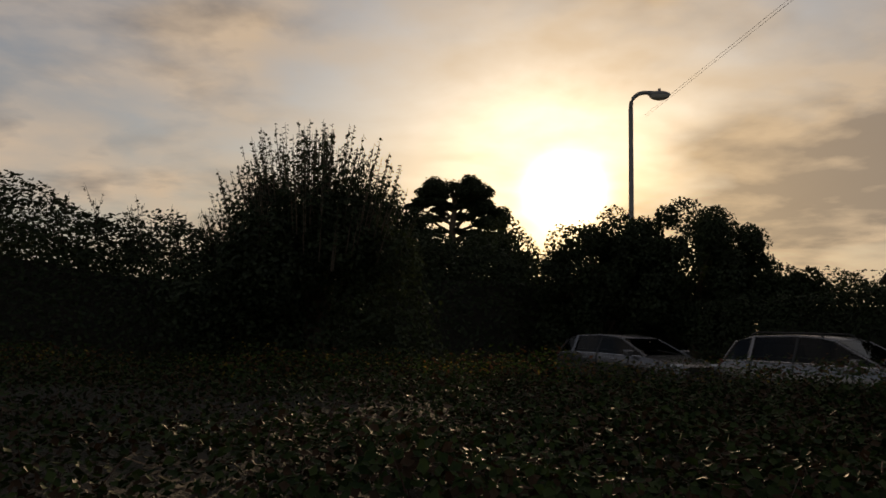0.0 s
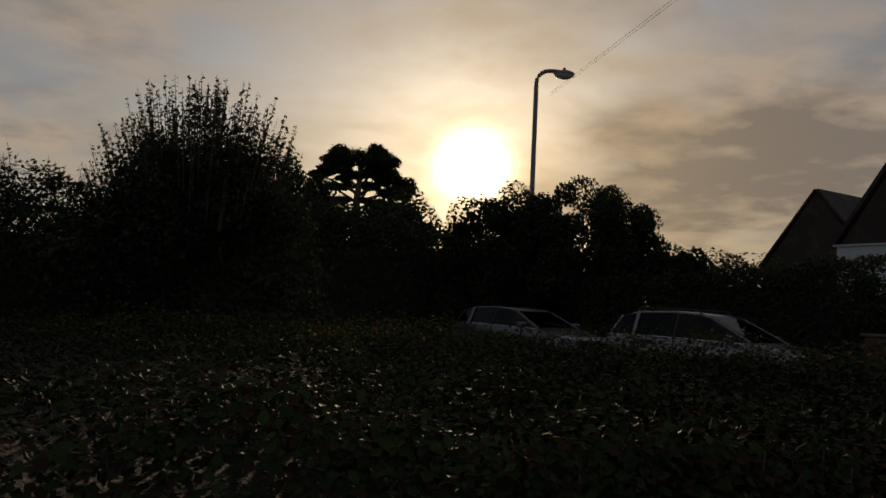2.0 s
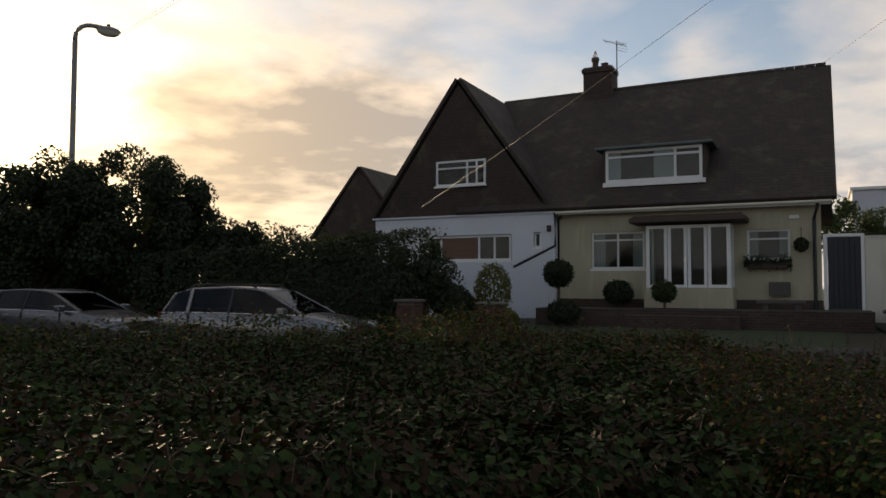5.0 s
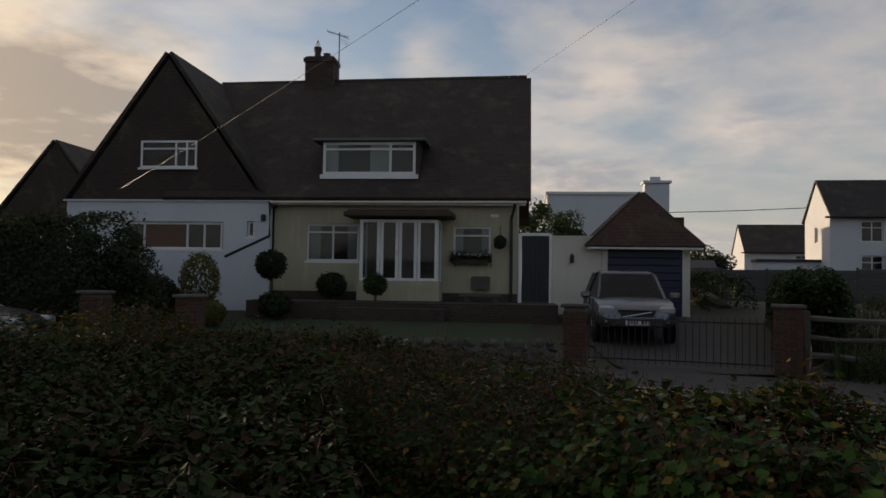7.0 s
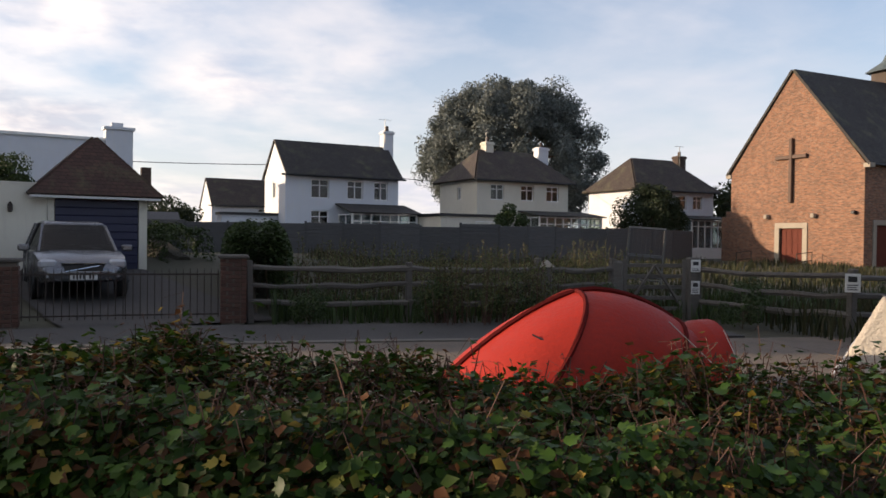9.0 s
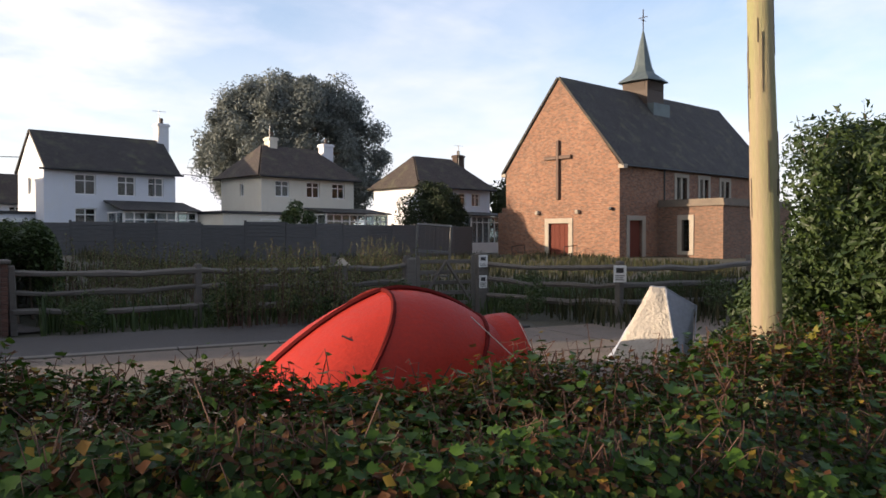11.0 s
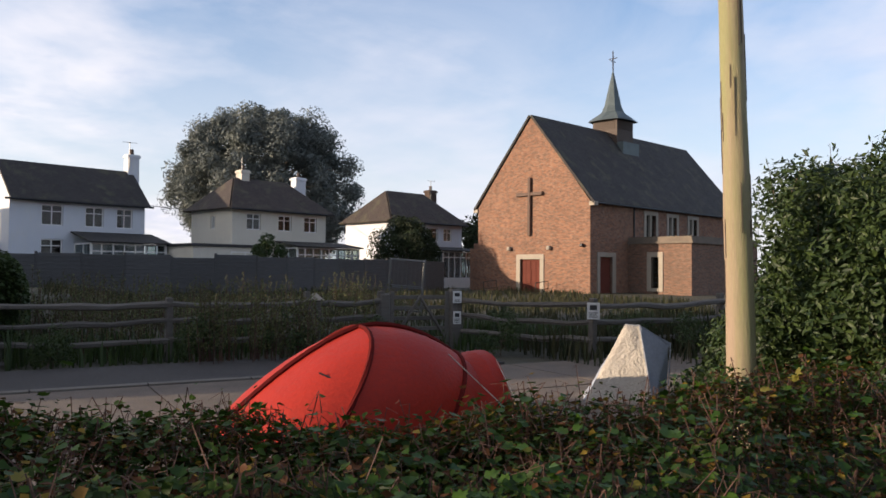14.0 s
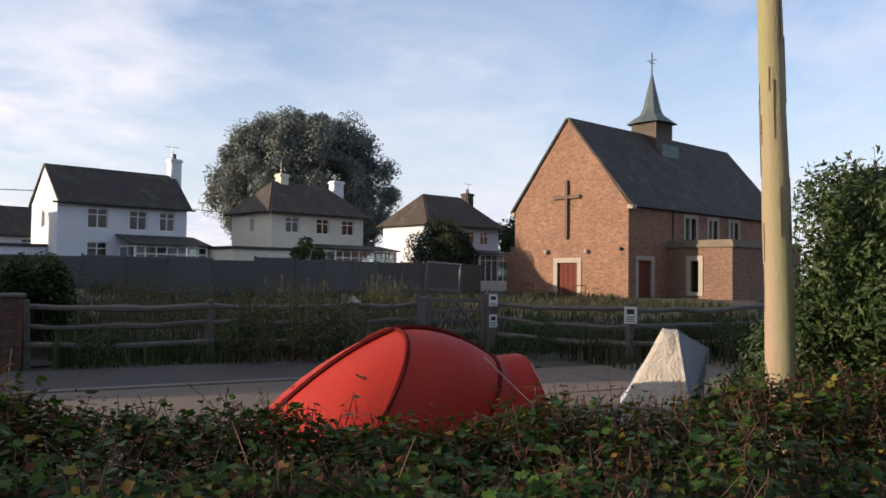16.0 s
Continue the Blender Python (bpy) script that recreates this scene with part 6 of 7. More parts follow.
# ---- trees, hedges and weeds ----
def hedge_mass(name, pts, height, width, leaves, leaf, mat, label, seed, lump=0.35, top_noise=0.25, base=0.0, core=True):
    """A dense hedge along a line of (x, y, height factor)."""
    rng = np.random.default_rng(seed)
    h = thing(name, pose(0, 0, 0), label, "hedge")
    pts = np.asarray(pts, float)
    seg = np.linalg.norm(np.diff(pts[:, :2], axis=0), axis=1)
    cum = np.concatenate([[0], np.cumsum(seg)])
    u = rng.uniform(0, cum[-1], leaves)
    x, y, f = (np.interp(u, cum, pts[:, k]) for k in range(3))
    dx, dy = np.interp(u, cum, np.gradient(pts[:, 0], cum)), np.interp(u, cum, np.gradient(pts[:, 1], cum))
    l = np.hypot(dx, dy)
    a = rng.uniform(0, math.pi, leaves)
    c, s = np.cos(a), np.sin(a)
    off = np.sign(c) * np.abs(c) ** 0.55 * width / 2
    up = np.abs(s) ** 0.5
    wob = np.array([noise.noise((p * 0.9, q * 0.9, 3.1 * seed)) for p, q in zip(x + off, y)])
    wob2 = np.array([noise.noise((p * 2.7, q * 2.7, 1.7 * seed + r)) for p, q, r in zip(x + off, y, up)])
    hz = height * f + top_noise * wob + 0.4 * top_noise * wob2
    depth = 1 - np.abs(rng.normal(0, 0.05 if core else 0.22, leaves))
    # round off both ends
    end = np.where(u < 0.6, -1.0, np.where(u > cum[-1] - 0.6, 1.0, 0.0)) * np.abs(rng.normal(0, 0.3, leaves)) * width * 0.5
    x, y = x + dx / l * end, y + dy / l * end
    off *= (1 + lump * wob * 0.5) * depth
    p = np.column_stack([x - dy / l * off, y + dx / l * off, base + up * hz * depth])
    nrm = np.column_stack([-dy / l * c, dx / l * c, s + 0.25])
    part("foliage", leaf_mesh(p, nrm, leaf, mat, rng, jitter=0.5), None, h)
    if not core:
        for k in range(14):
            a_ = pts[0, :2] + (pts[-1, :2] - pts[0, :2]) * (k + 0.5) / 14 + rng.normal(0, 0.1, 2)
            b_ = a_ + rng.normal(0, 0.2, 2)
            part("stem", tube(bmesh.new(), [(a_[0], a_[1], 0.0), (b_[0], b_[1], base + height * 0.75)], [0.03, 0.012], 6), BARK, h)
        return h
    rings = []
    for k in range(len(pts)):
        a_, b_ = pts[max(k - 1, 0)], pts[min(k + 1, len(pts) - 1)]
        d = (b_ - a_)[:2]
        d /= np.linalg.norm(d)
        last = k in (0, len(pts) - 1)
        hh = (height * pts[k, 2] - top_noise * 0.6) * (0.5 if last else 1.0)
        slim = 0.45 if last else 1.0
        mx, my = (pts[k, :2] + d * (0.55 if k == 0 else -0.55)) if last else pts[k, :2]
        rings.append([(mx - d[1] * o * width * 0.36 * slim, my + d[0] * o * width * 0.36 * slim, base + z * hh * 0.9) for o, z in ((-1, -0.1), (-1.1, 0.6), (-0.6, 0.95), (0.6, 0.95), (1.1, 0.6), (1, -0.1))])
    # added dark hull under the leaves, coloured as the shade inside the hedge
    part("shade_core", loft(rings), LEAFCORE, h)
    return h


# near-black fill: the shade deep between leaves, put into the colour
LEAFCORE = material("inner_shade_fill", (0.02, 0.022, 0.012), (0.035, 0.028, 0.016), 0.95, 6, 30, 0.8, size=0.08)

# far edge of the front hedge, which bends to the tall shrubs
HEDGE = [(3.3, -8.5), (3.4, -6.0), (3.65, -3.4), (3.85, -1.6), (4.4, 0.0), (4.95, 1.9), (5.35, 4.0), (4.7, 6.0), (2.8, 7.6), (0.0, 8.5), (-4.0, 8.2), (-10.0, 6.5)]


def front_hedge():
    rng = np.random.default_rng(77)
    far = np.array(along_line(rounded(HEDGE, 2), 0.15))
    centre = np.array(offset_line([tuple(p) for p in far], -0.95)) if HEDGE[0][1] > HEDGE[-1][1] else np.array(offset_line([tuple(p) for p in far], 0.82))
    h = thing("hedge", pose(0, 0, 0), "thick overgrown hedge of glossy green leaves and brown brambles", "hedge")
    seg = np.linalg.norm(np.diff(centre, axis=0), axis=1)
    cum = np.concatenate([[0], np.cumsum(seg)])
    n = 210000
    u = rng.uniform(0, cum[-1], n)
    # thicken the stretch that lies before the eye
    u = np.where(rng.uniform(0, 1, n) < 0.6, np.interp(rng.uniform(0, 1, n), [0, 1], [cum[-1] * 0.11, cum[-1] * 0.48]), u)
    x, y = np.interp(u, cum, centre[:, 0]), np.interp(u, cum, centre[:, 1])
    d = np.column_stack([np.interp(u, cum, np.gradient(centre[:, k], cum)) for k in (0, 1)])
    d /= np.linalg.norm(d, axis=1)[:, None]
    a = rng.uniform(0.0, math.pi, n)
    c, s = np.cos(a), np.sin(a)
    off = np.sign(c) * np.abs(c) ** 0.6 * 0.95
    up = np.abs(s) ** 0.45
    px, py = x - d[:, 1] * off, y + d[:, 0] * off
    wob = np.array([noise.noise((p * 1.1, q * 1.1, 5.0)) + 0.55 * noise.noise((p * 3.1, q * 3.1, 9.0)) for p, q in zip(px, py)])
    depth = 1 - np.abs(rng.normal(0, 0.12, n))
    top = 1.09 + 0.19 * wob + 0.16 * np.clip((py - 2.0) / 2.5, 0.0, 1.0)
    grow = rng.exponential(0.025, n)
    p = np.column_stack([x - d[:, 1] * off * depth, y + d[:, 0] * off * depth, up * top * depth + grow * (s > 0.6)])
    nrm = np.column_stack([-d[:, 1] * c, d[:, 0] * c, s + 0.35])
    size = np.where(noise_field(px, py, 0.8, 20) > 0.1, 0.031, 0.023)
    foliage = part("foliage", leaf_mesh(p, nrm, size, IVY, rng, length=1.35, jitter=0.45), None, h)
    tagged(foliage, kind="stuff")
    # brown bramble stems, arching over the top
    bm = bmesh.new()
    crest = np.where((p[:, 2] > 0.98) & (s > 0.8) & (p[:, 1] > -6) & (p[:, 1] < 4.5))[0]
    for k in range(4600):
        i = rng.choice(crest)
        b = Vector(p[i])
        if b.z < 0.95:
            continue
        ang, l = rng.uniform(0, 6.28), rng.uniform(0.03, 0.11)
        tip = b + Vector((math.cos(ang) * l, math.sin(ang) * l, rng.uniform(-0.05, 0.07)))
        tube(bm, [b - Vector((0, 0, 0.06)), b.lerp(tip, 0.5) + Vector((rng.normal(0, 0.025), rng.normal(0, 0.025), 0.04)), tip], [0.0026, 0.002, 0.001], 3, cap=False)
    stems = part("bramble", bm, STEM, h, "reddish-brown bramble stems")
    tagged(stems, kind="stuff")
    # shoots that stand over the hedge
    sh = bmesh.new()
    lp, ln = [], []
    for k in range(70):
        i = rng.integers(0, n)
        b = Vector(p[i])
        if b.z < 0.9 or b.y > 3:
            continue
        lean, l = rng.uniform(0, 6.28), rng.uniform(0.08, 0.24)
        tip = b + Vector((math.cos(lean) * l * 0.5, math.sin(lean) * l * 0.5, l))
        tube(sh, [b, b.lerp(tip, 0.5) + Vector((0, 0, 0.02)), tip], [0.003, 0.0025, 0.001], 4, cap=False)
        for j in range(7):
            q = b.lerp(tip, 0.3 + 0.1 * j)
            lp.append(tuple(q + Vector(rng.normal(0, 0.012, 3))))
            ln.append((rng.normal(), rng.normal(), 0.8))
    tagged(part("new_growth", sh, STEM, h), kind="stuff")
    tagged(part("shoot_leaves", leaf_mesh(lp, ln, 0.022, IVY, rng), None, h), kind="stuff")
    bm_rings = []
    for k in range(0, len(centre), 3):
        dd = d_at(centre, k)
        bm_rings.append([(centre[k, 0] - dd[1] * o * 0.76, centre[k, 1] + dd[0] * o * 0.76, z * 0.86) for o, z in ((-1, -0.1), (-1.08, 0.6), (-0.7, 0.95), (0.7, 0.95), (1.08, 0.6), (1, -0.1))])
    # dark hull along the hedge, painted as shade behind the leaves
    part("shade_core", loft(bm_rings), LEAFCORE, h)
    # the large lobed ivy leaves nearest the eye, one by one
    shapes = []
    for k in range(4):
        outline = [(0, -0.5), (0.30, -0.42), (0.52, -0.12), (0.30, 0.02), (0.36, 0.28), (0.13, 0.22), (0, 0.62), (-0.13, 0.22), (-0.36, 0.28), (-0.30, 0.02), (-0.52, -0.12), (-0.30, -0.42)]
        bm = bmesh.new()
        mid_v = bm.verts.new((0, -0.05, 0.0))
        ring = [bm.verts.new((q * rng.uniform(0.85, 1.15), w * rng.uniform(0.9, 1.1), 0.16 * abs(q) - 0.18 * max(w, 0) ** 2 + rng.normal(0, 0.02))) for q, w in outline]
        for j in range(12):
            bm.faces.new((mid_v, ring[j], ring[(j + 1) % 12]))
        shapes.append(mesh_of(bm, IVYBIG, smooth=True))
    # the same lobed leaves past counting, all along the near stretch
    lobes = np.array([(0, -0.05, 0.0)] + [(q, w, 0.16 * abs(q) - 0.18 * max(w, 0) ** 2) for q, w in outline])
    some = np.where((p[:, 1] > -6.5) & (p[:, 1] < 1.2) & (s > 0.3) & (c < 0.8) & (depth > 0.9))[0]
    some = rng.choice(some, min(9000, len(some)), replace=False)
    some = some[noise_field(px[some], py[some], 1.6, 31) > -0.25]
    zx = nrm[some] + rng.normal(0, 0.45, (len(some), 3))
    zx /= np.linalg.norm(zx, axis=1)[:, None]
    xx = np.cross(zx, rng.normal(0, 1, (len(some), 3)))
    xx /= np.linalg.norm(xx, axis=1)[:, None]
    yx = np.cross(zx, xx)
    sz = rng.uniform(0.026, 0.055, len(some))[:, None, None]
    at = p[some] + zx * 0.012
    v = at[:, None] + sz * (lobes[None, :, 0:1] * xx[:, None] + lobes[None, :, 1:2] * yx[:, None] + lobes[None, :, 2:3] * zx[:, None])
    k = np.arange(len(some))[:, None, None] * 13
    f = (k + np.array([(0, 1 + j, 1 + (j + 1) % 12) for j in range(12)])[None]).reshape(-1, 3)
    me = bpy.data.meshes.new("lobed_leaves")
    me.from_pydata(v.reshape(-1, 3).tolist(), [], f.tolist())
    me.materials.append(IVYBIG)
    me.shade_smooth()
    tagged(part("lobed_leaves", me, None, h), kind="stuff")
    near = np.where((p[:, 1] > -3.2) & (p[:, 1] < 1.4) & (s > 0.35) & (c * 1.0 < 0.75) & (depth > 0.94))[0]
    for i in rng.choice(near, 300, replace=False):
        o = part("leaf", shapes[int(rng.integers(0, 4))], None, h)
        z = Vector(nrm[i]) + Vector(rng.normal(0, 0.35, 3))
        q = z.to_track_quat("Z", "Y") @ Euler((0, 0, rng.uniform(0, 6.28))).to_quaternion()
        sz = rng.uniform(0.035, 0.062)
        o.matrix_local = Matrix.LocRotScale(Vector(p[i]) + z.normalized() * 0.02, q, (sz, sz, sz))


def noise_field(x, y, k, seed):
    return np.array([noise.noise((a * k, b * k, seed)) for a, b in zip(x, y)])


def d_at(line, k):
    v = line[min(k + 1, len(line) - 1)] - line[max(k - 1, 0)]
    return v / np.linalg.norm(v)


def ivy_big():
    m = leaf_material("large_ivy_leaf", (0.016, 0.044, 0.006), (0.050, 0.100, 0.012), (0.17, 0.15, 0.025), 0.45, 0.25, None, 0.14)
    return m


IVYBIG = ivy_big()
front_hedge()


def bramble_patch():
    """Bramble and ivy that fill the bend of the hedge, right up to where one stands."""
    rng = np.random.default_rng(91)
    near = np.array([(-9.0, 1.8), (-4.0, 1.3), (-1.2, 1.15), (0.3, 1.3), (1.2, 1.15), (1.75, 0.7)])
    far = np.array([(-9.0, 6.0), (-4.0, 7.4), (0.0, 7.6), (2.4, 6.9), (4.0, 5.5), (4.4, 3.0)])
    h = thing("bramble_patch", pose(0, 0, 0), "dense dark bramble and ivy in the bend of the hedge", "brambles", kind="stuff")

    def at(u, v):
        k = np.arange(6) / 5
        a = np.column_stack([np.interp(u, k, near[:, i]) for i in (0, 1)])
        b = np.column_stack([np.interp(u, k, far[:, i]) for i in (0, 1)])
        return a + (b - a) * v[:, None]

    def rise(q, v):
        lump = noise_field(q[:, 0], q[:, 1], 0.9, 44) + 0.5 * noise_field(q[:, 0], q[:, 1], 2.8, 45)
        return (1.02 + 0.15 * lump + 0.10 * v) * np.clip(0.35 + v * 7.0, 0.0, 1.0)
    n = 105000
    u, v = rng.uniform(0, 1, n) ** 0.6, rng.uniform(0, 1, n) ** 1.25
    q = at(u, v)
    z = rise(q, v) * (1 - np.abs(rng.normal(0, 0.07, n))) + rng.exponential(0.02, n)
    nrm = np.column_stack([0 * z, -0.8 * (v < 0.12), 0 * z + 1.0])
    part("foliage", leaf_mesh(np.column_stack([q, z]), nrm, 0.03, BRAMBLE, rng, length=1.4, jitter=0.5), None, h)
    bm = bmesh.new()
    for k in range(1500):
        i = int(rng.integers(0, n))
        b, ang, l = Vector((*q[i], z[i])), rng.uniform(0, 6.28), rng.uniform(0.06, 0.2)
        tip = b + Vector((math.cos(ang) * l, math.sin(ang) * l, rng.uniform(-0.04, 0.08)))
        tube(bm, [b - Vector((0, 0, 0.06)), b.lerp(tip, 0.5) + Vector((0, 0, 0.04)), tip], [0.0028, 0.002, 0.001], 3, cap=False)
    part("stems", bm, STEM, h)
    core = bmesh.new()
    gu, gv = np.repeat(np.linspace(0, 1, 25), 13), np.tile(np.linspace(0.01, 1, 13), 25)
    gq = at(gu, gv)
    gz = np.where((gv < 0.02), 0.0, rise(gq, gv) - 0.2)
    verts = [core.verts.new((*p, w)) for p, w in zip(gq, gz)]
    for i in range(24):
        for j in range(12):
            core.faces.new((verts[i * 13 + j], verts[(i + 1) * 13 + j], verts[(i + 1) * 13 + j + 1], verts[i * 13 + j + 1]))
    # dark sheet below the foliage stands for the shade between stems
    part("shade_core", core, LEAFCORE, h)


bramble_patch()


def upright_shrub():
    """A tall shrub whose straight shoots stand up all over its top."""
    rng = np.random.default_rng(3)
    t = thing("shrub", pose(-2.17, 9.6, 0.13), "tall dark shrub with many upright leafy shoots", "shrub")
    balls, radii = [], []
    for k in range(60):
        a, e = rng.uniform(0, 6.28), rng.uniform(0.05, 1.35)
        r = rng.uniform(0.4, 1.0)
        balls.append((math.cos(a) * math.cos(e) * 1.45 * r, math.sin(a) * math.cos(e) * 1.2 * r, 1.9 + math.sin(e) * 1.55 * r))
        radii.append(rng.uniform(0.28, 0.5))
    for k in range(30):
        balls.append((rng.uniform(-1.5, 1.5), rng.uniform(-1.0, 1.0), rng.uniform(0.4, 2.0)))
        radii.append(rng.uniform(0.4, 0.6))
    p, d = blob_points(rng, 40000, balls, radii, 0.3)
    p, d = p[p[:, 2] > 0.05], d[p[:, 2] > 0.05]
    bm = bmesh.new()
    lp, ln = [], []
    for k in range(230):
        a, e = rng.uniform(0, 6.28), rng.uniform(0.25, 1.5)
        b = Vector((math.cos(a) * math.cos(e) * 1.35, math.sin(a) * math.cos(e) * 1.15, 1.9 + math.sin(e) * 1.55))
        way = Vector((b.x * 0.28, b.y * 0.28, 1.0)).normalized()
        l = rng.uniform(0.3, 0.75) * (0.6 + 0.4 * math.sin(e))
        tube(bm, [b - way * 0.3, b, b + way * l], [0.008, 0.006, 0.002], 4, cap=False)
        for j in range(int(l / 0.028)):
            q = b + way * (j * 0.028)
            sd = Vector(rng.normal(0, 1, 3)).normalized()
            lp.append(tuple(q + sd * 0.03))
            ln.append(tuple(sd + Vector((0, 0, 0.7))))
    part("new_growth", bm, BARK, t)
    part("shoot_leaves", leaf_mesh(lp, ln, 0.034, LEAFDARK, rng), None, t)
    part("foliage", leaf_mesh(p, d, 0.042, LEAFDARK, rng), None, t)
    part("trunk", limbs(rng, (0, 0, -0.2), (0, 0, 2.4), 0.12, [b for b in balls[:12]]), BARK, t)


upright_shrub()
hedge_mass("hedge", [(-12.5, 7.2, 1.06), (-9.0, 8.6, 1.0), (-6.5, 9.4, 0.98), (-4.6, 9.9, 0.88), (-3.0, 10.2, 0.84), (-1.5, 10.0, 0.9)], 3.15, 2.0, 40000, 0.045, LEAFDARK, "tall dark mixed hedge with ragged twiggy top", 6, top_noise=0.5)
hedge_mass("hedge", [(-12.0, -2.0, 1.0), (-12.5, 7.2, 1.0)], 3.0, 2.0, 6000, 0.10, LEAFDARK, "tall dark hedge behind the garden", 7, top_noise=0.4)


def shoots_on(name, line, low, high, count, seed, label):
    """Thin leafy twigs that stand over a hedge top."""
    rng = np.random.default_rng(seed)
    t = thing(name, pose(0, 0, 0), label, "twigs")
    bm, lp, ln = bmesh.new(), [], []
    line = np.asarray(line, float)
    for k in range(count):
        u = rng.uniform(0, len(line) - 1.001)
        i = int(u)
        q = line[i] + (line[i + 1] - line[i]) * (u - i)
        b = Vector((q[0] + rng.normal(0, 0.3), q[1] + rng.normal(0, 0.3), q[2] - 0.3))
        way = Vector((rng.normal(0, 0.25), rng.normal(0, 0.25), 1)).normalized()
        l = rng.uniform(low, high) + 0.3
        tube(bm, [b, b + way * l], [0.007, 0.002], 4, cap=False)
        for j in range(int(l / 0.035)):
            sd = Vector(rng.normal(0, 1, 3)).normalized()
            lp.append(tuple(b + way * (j * 0.035) + sd * 0.03))
            ln.append(tuple(sd + Vector((0, 0, 0.6))))
    part("stems", bm, BARK, t)
    part("leaves", leaf_mesh(lp, ln, 0.032, LEAFDARK, rng), None, t)
    return tagged(t, kind="stuff")


shoots_on("hedge_shoots", [(-9.0, 8.6, 3.1), (-6.5, 9.4, 3.05), (-4.6, 9.9, 2.7), (-3.0, 10.2, 2.6)], 0.15, 0.5, 110, 12, "loose twigs standing over the tall hedge")


def pine():
    """A flat-topped pine with clouds of needles in tiers on bare limbs."""
    rng = np.random.default_rng(15)
    t = thing("pine_tree", pose(0.0, 50, 0.55) @ Matrix.Diagonal((0.9, 0.9, 0.95, 1)), "dark flat-topped pine with tiers of needles on bare limbs", "tree")
    tiers = [(0.0, 0, 10.9, 2.2, 0.75), (-1.5, 0.4, 10.5, 1.5, 0.5), (1.5, -0.3, 10.5, 1.6, 0.7), (0.6, 0.5, 11.2, 1.6, 0.6), (-1.3, 0, 9.9, 1.4, 0.35), (2.1, 0.3, 9.5, 1.5, 0.6), (2.7, 0, 8.5, 1.5, 0.6), (0.3, 0, 9.7, 1.2, 0.3), (-1.8, 0.2, 8.9, 1.2, 0.3), (3.0, 0, 7.4, 1.5, 0.7), (1.2, 0.5, 8.0, 1.0, 0.3), (-2.2, 0, 7.8, 1.5, 0.5), (-3.0, 0, 6.8, 1.6, 0.6), (2.4, 0.4, 6.6, 1.6, 0.6), (1.2, 0, 10.0, 1.5, 0.6), (1.0, 0.3, 9.0, 1.1, 0.4), (3.3, 0, 9.0, 0.9, 0.5), (-0.8, 0.2, 9.3, 0.9, 0.3), (2.4, 0.2, 7.6, 1.2, 0.5), (-2.6, 0.3, 9.6, 0.8, 0.3)]
    bm = bmesh.new()
    tube(bm, [(0.2, 0, -0.3), (0.1, 0, 4), (0.0, 0, 8), (0.3, 0, 11)], [0.45, 0.36, 0.26, 0.1], 9)
    pts, nrm = [], []
    for x, y, z, r, f in tiers:
        tube(bm, [(0.1, 0, z - 1.2), (x * 0.6, y * 0.6, z - 0.5), (x, y, z - 0.1)], [0.14, 0.09, 0.03], 5)
        p, d = blob_points(rng, int(2200 * r), [(x + rng.normal(0, r * 0.45), y + rng.normal(0, r * 0.4), z + rng.normal(0, 0.1)) for _ in range(10)], [r * 0.42] * 10, 0.2, f)
        pts.append(p)
        nrm.append(d)
    part("trunk", bm, BARK, t, smooth=True)
    part("crown", leaf_mesh(np.concatenate(pts), np.concatenate(nrm), 0.11, NEEDLE, rng, length=2.2), None, t)


pine()
tree("tree", (7.7, 24.2, 0), 2.8, 0.26, (-0.3, 0, 3.2), (2.3, 1.9, 2.45), 90, 0.62, 44000, 0.08, LEAFDARK, "dense dark round tree near the low sun", seed=31)
tree("tree", (4.8, 25.2, 0), 2.6, 0.24, (0, 0, 2.9), (2.3, 1.5, 2.35), 60, 0.65, 26000, 0.085, LEAFDARK, "dense dark round tree beside the lane", seed=32)
tree("tree", (1.0, 33.0, 0), 3.0, 0.25, (0, 0, 3.1), (3.2, 2.5, 2.9), 60, 0.85, 20000, 0.11, LEAFDARK, "dark leafy tree below the pine", seed=33)
tree("tree", (-3.5, 36.0, 0), 4.0, 0.3, (0, 0, 4.2), (3.0, 2.5, 3.4), 60, 0.9, 20000, 0.12, LEAFDARK, "dark leafy tree behind the tall shrub", seed=34)
tree("tree", (9.9, 22.4, 0), 1.8, 0.2, (0, 0, 2.05), (1.4, 1.3, 1.5), 40, 0.45, 12000, 0.075, LEAFDARK, "lower dark tree at the lane's edge", seed=35)
hedge_mass("hedge", [(7.6, 22.0, 0.95), (9.0, 19.6, 0.95), (10.0, 17.8, 1.0), (10.8, 16.2, 1.08), (11.3, 15.0, 1.1)], 2.75, 1.8, 22000, 0.06, LEAFDARK, "tall clipped dark hedge in front of the white house", 9, top_noise=0.22)
hedge_mass("hedge", [(11.5, 30.0, 1.05), (16.0, 31.5, 1.0), (20.0, 32.0, 1.0), (24.0, 30.0, 0.9)], 3.9, 2.5, 9000, 0.11, LEAFDARK, "distant dark hedge with a bare treetop", 10, top_noise=0.9)
tree("tree", (75.4, -16.2, 0.3), 9.0, 0.7, (0, 0, 9.2), (8.8, 8.8, 7.6), 280, 1.4, 190000, 0.16, LEAFHAZE, "great spreading tree behind the white houses, leaves coloured pale for haze", seed=41, low=-0.9, shell=0.15, limbcount=22)
tree("tree", (33.5, 14.5, 0.6), 2.2, 0.15, (0, 0, 3.2), (2.7, 1.8, 1.5), 40, 0.6, 10000, 0.09, LEAFMID, "dark leafy tree behind the garage wall", seed=42)
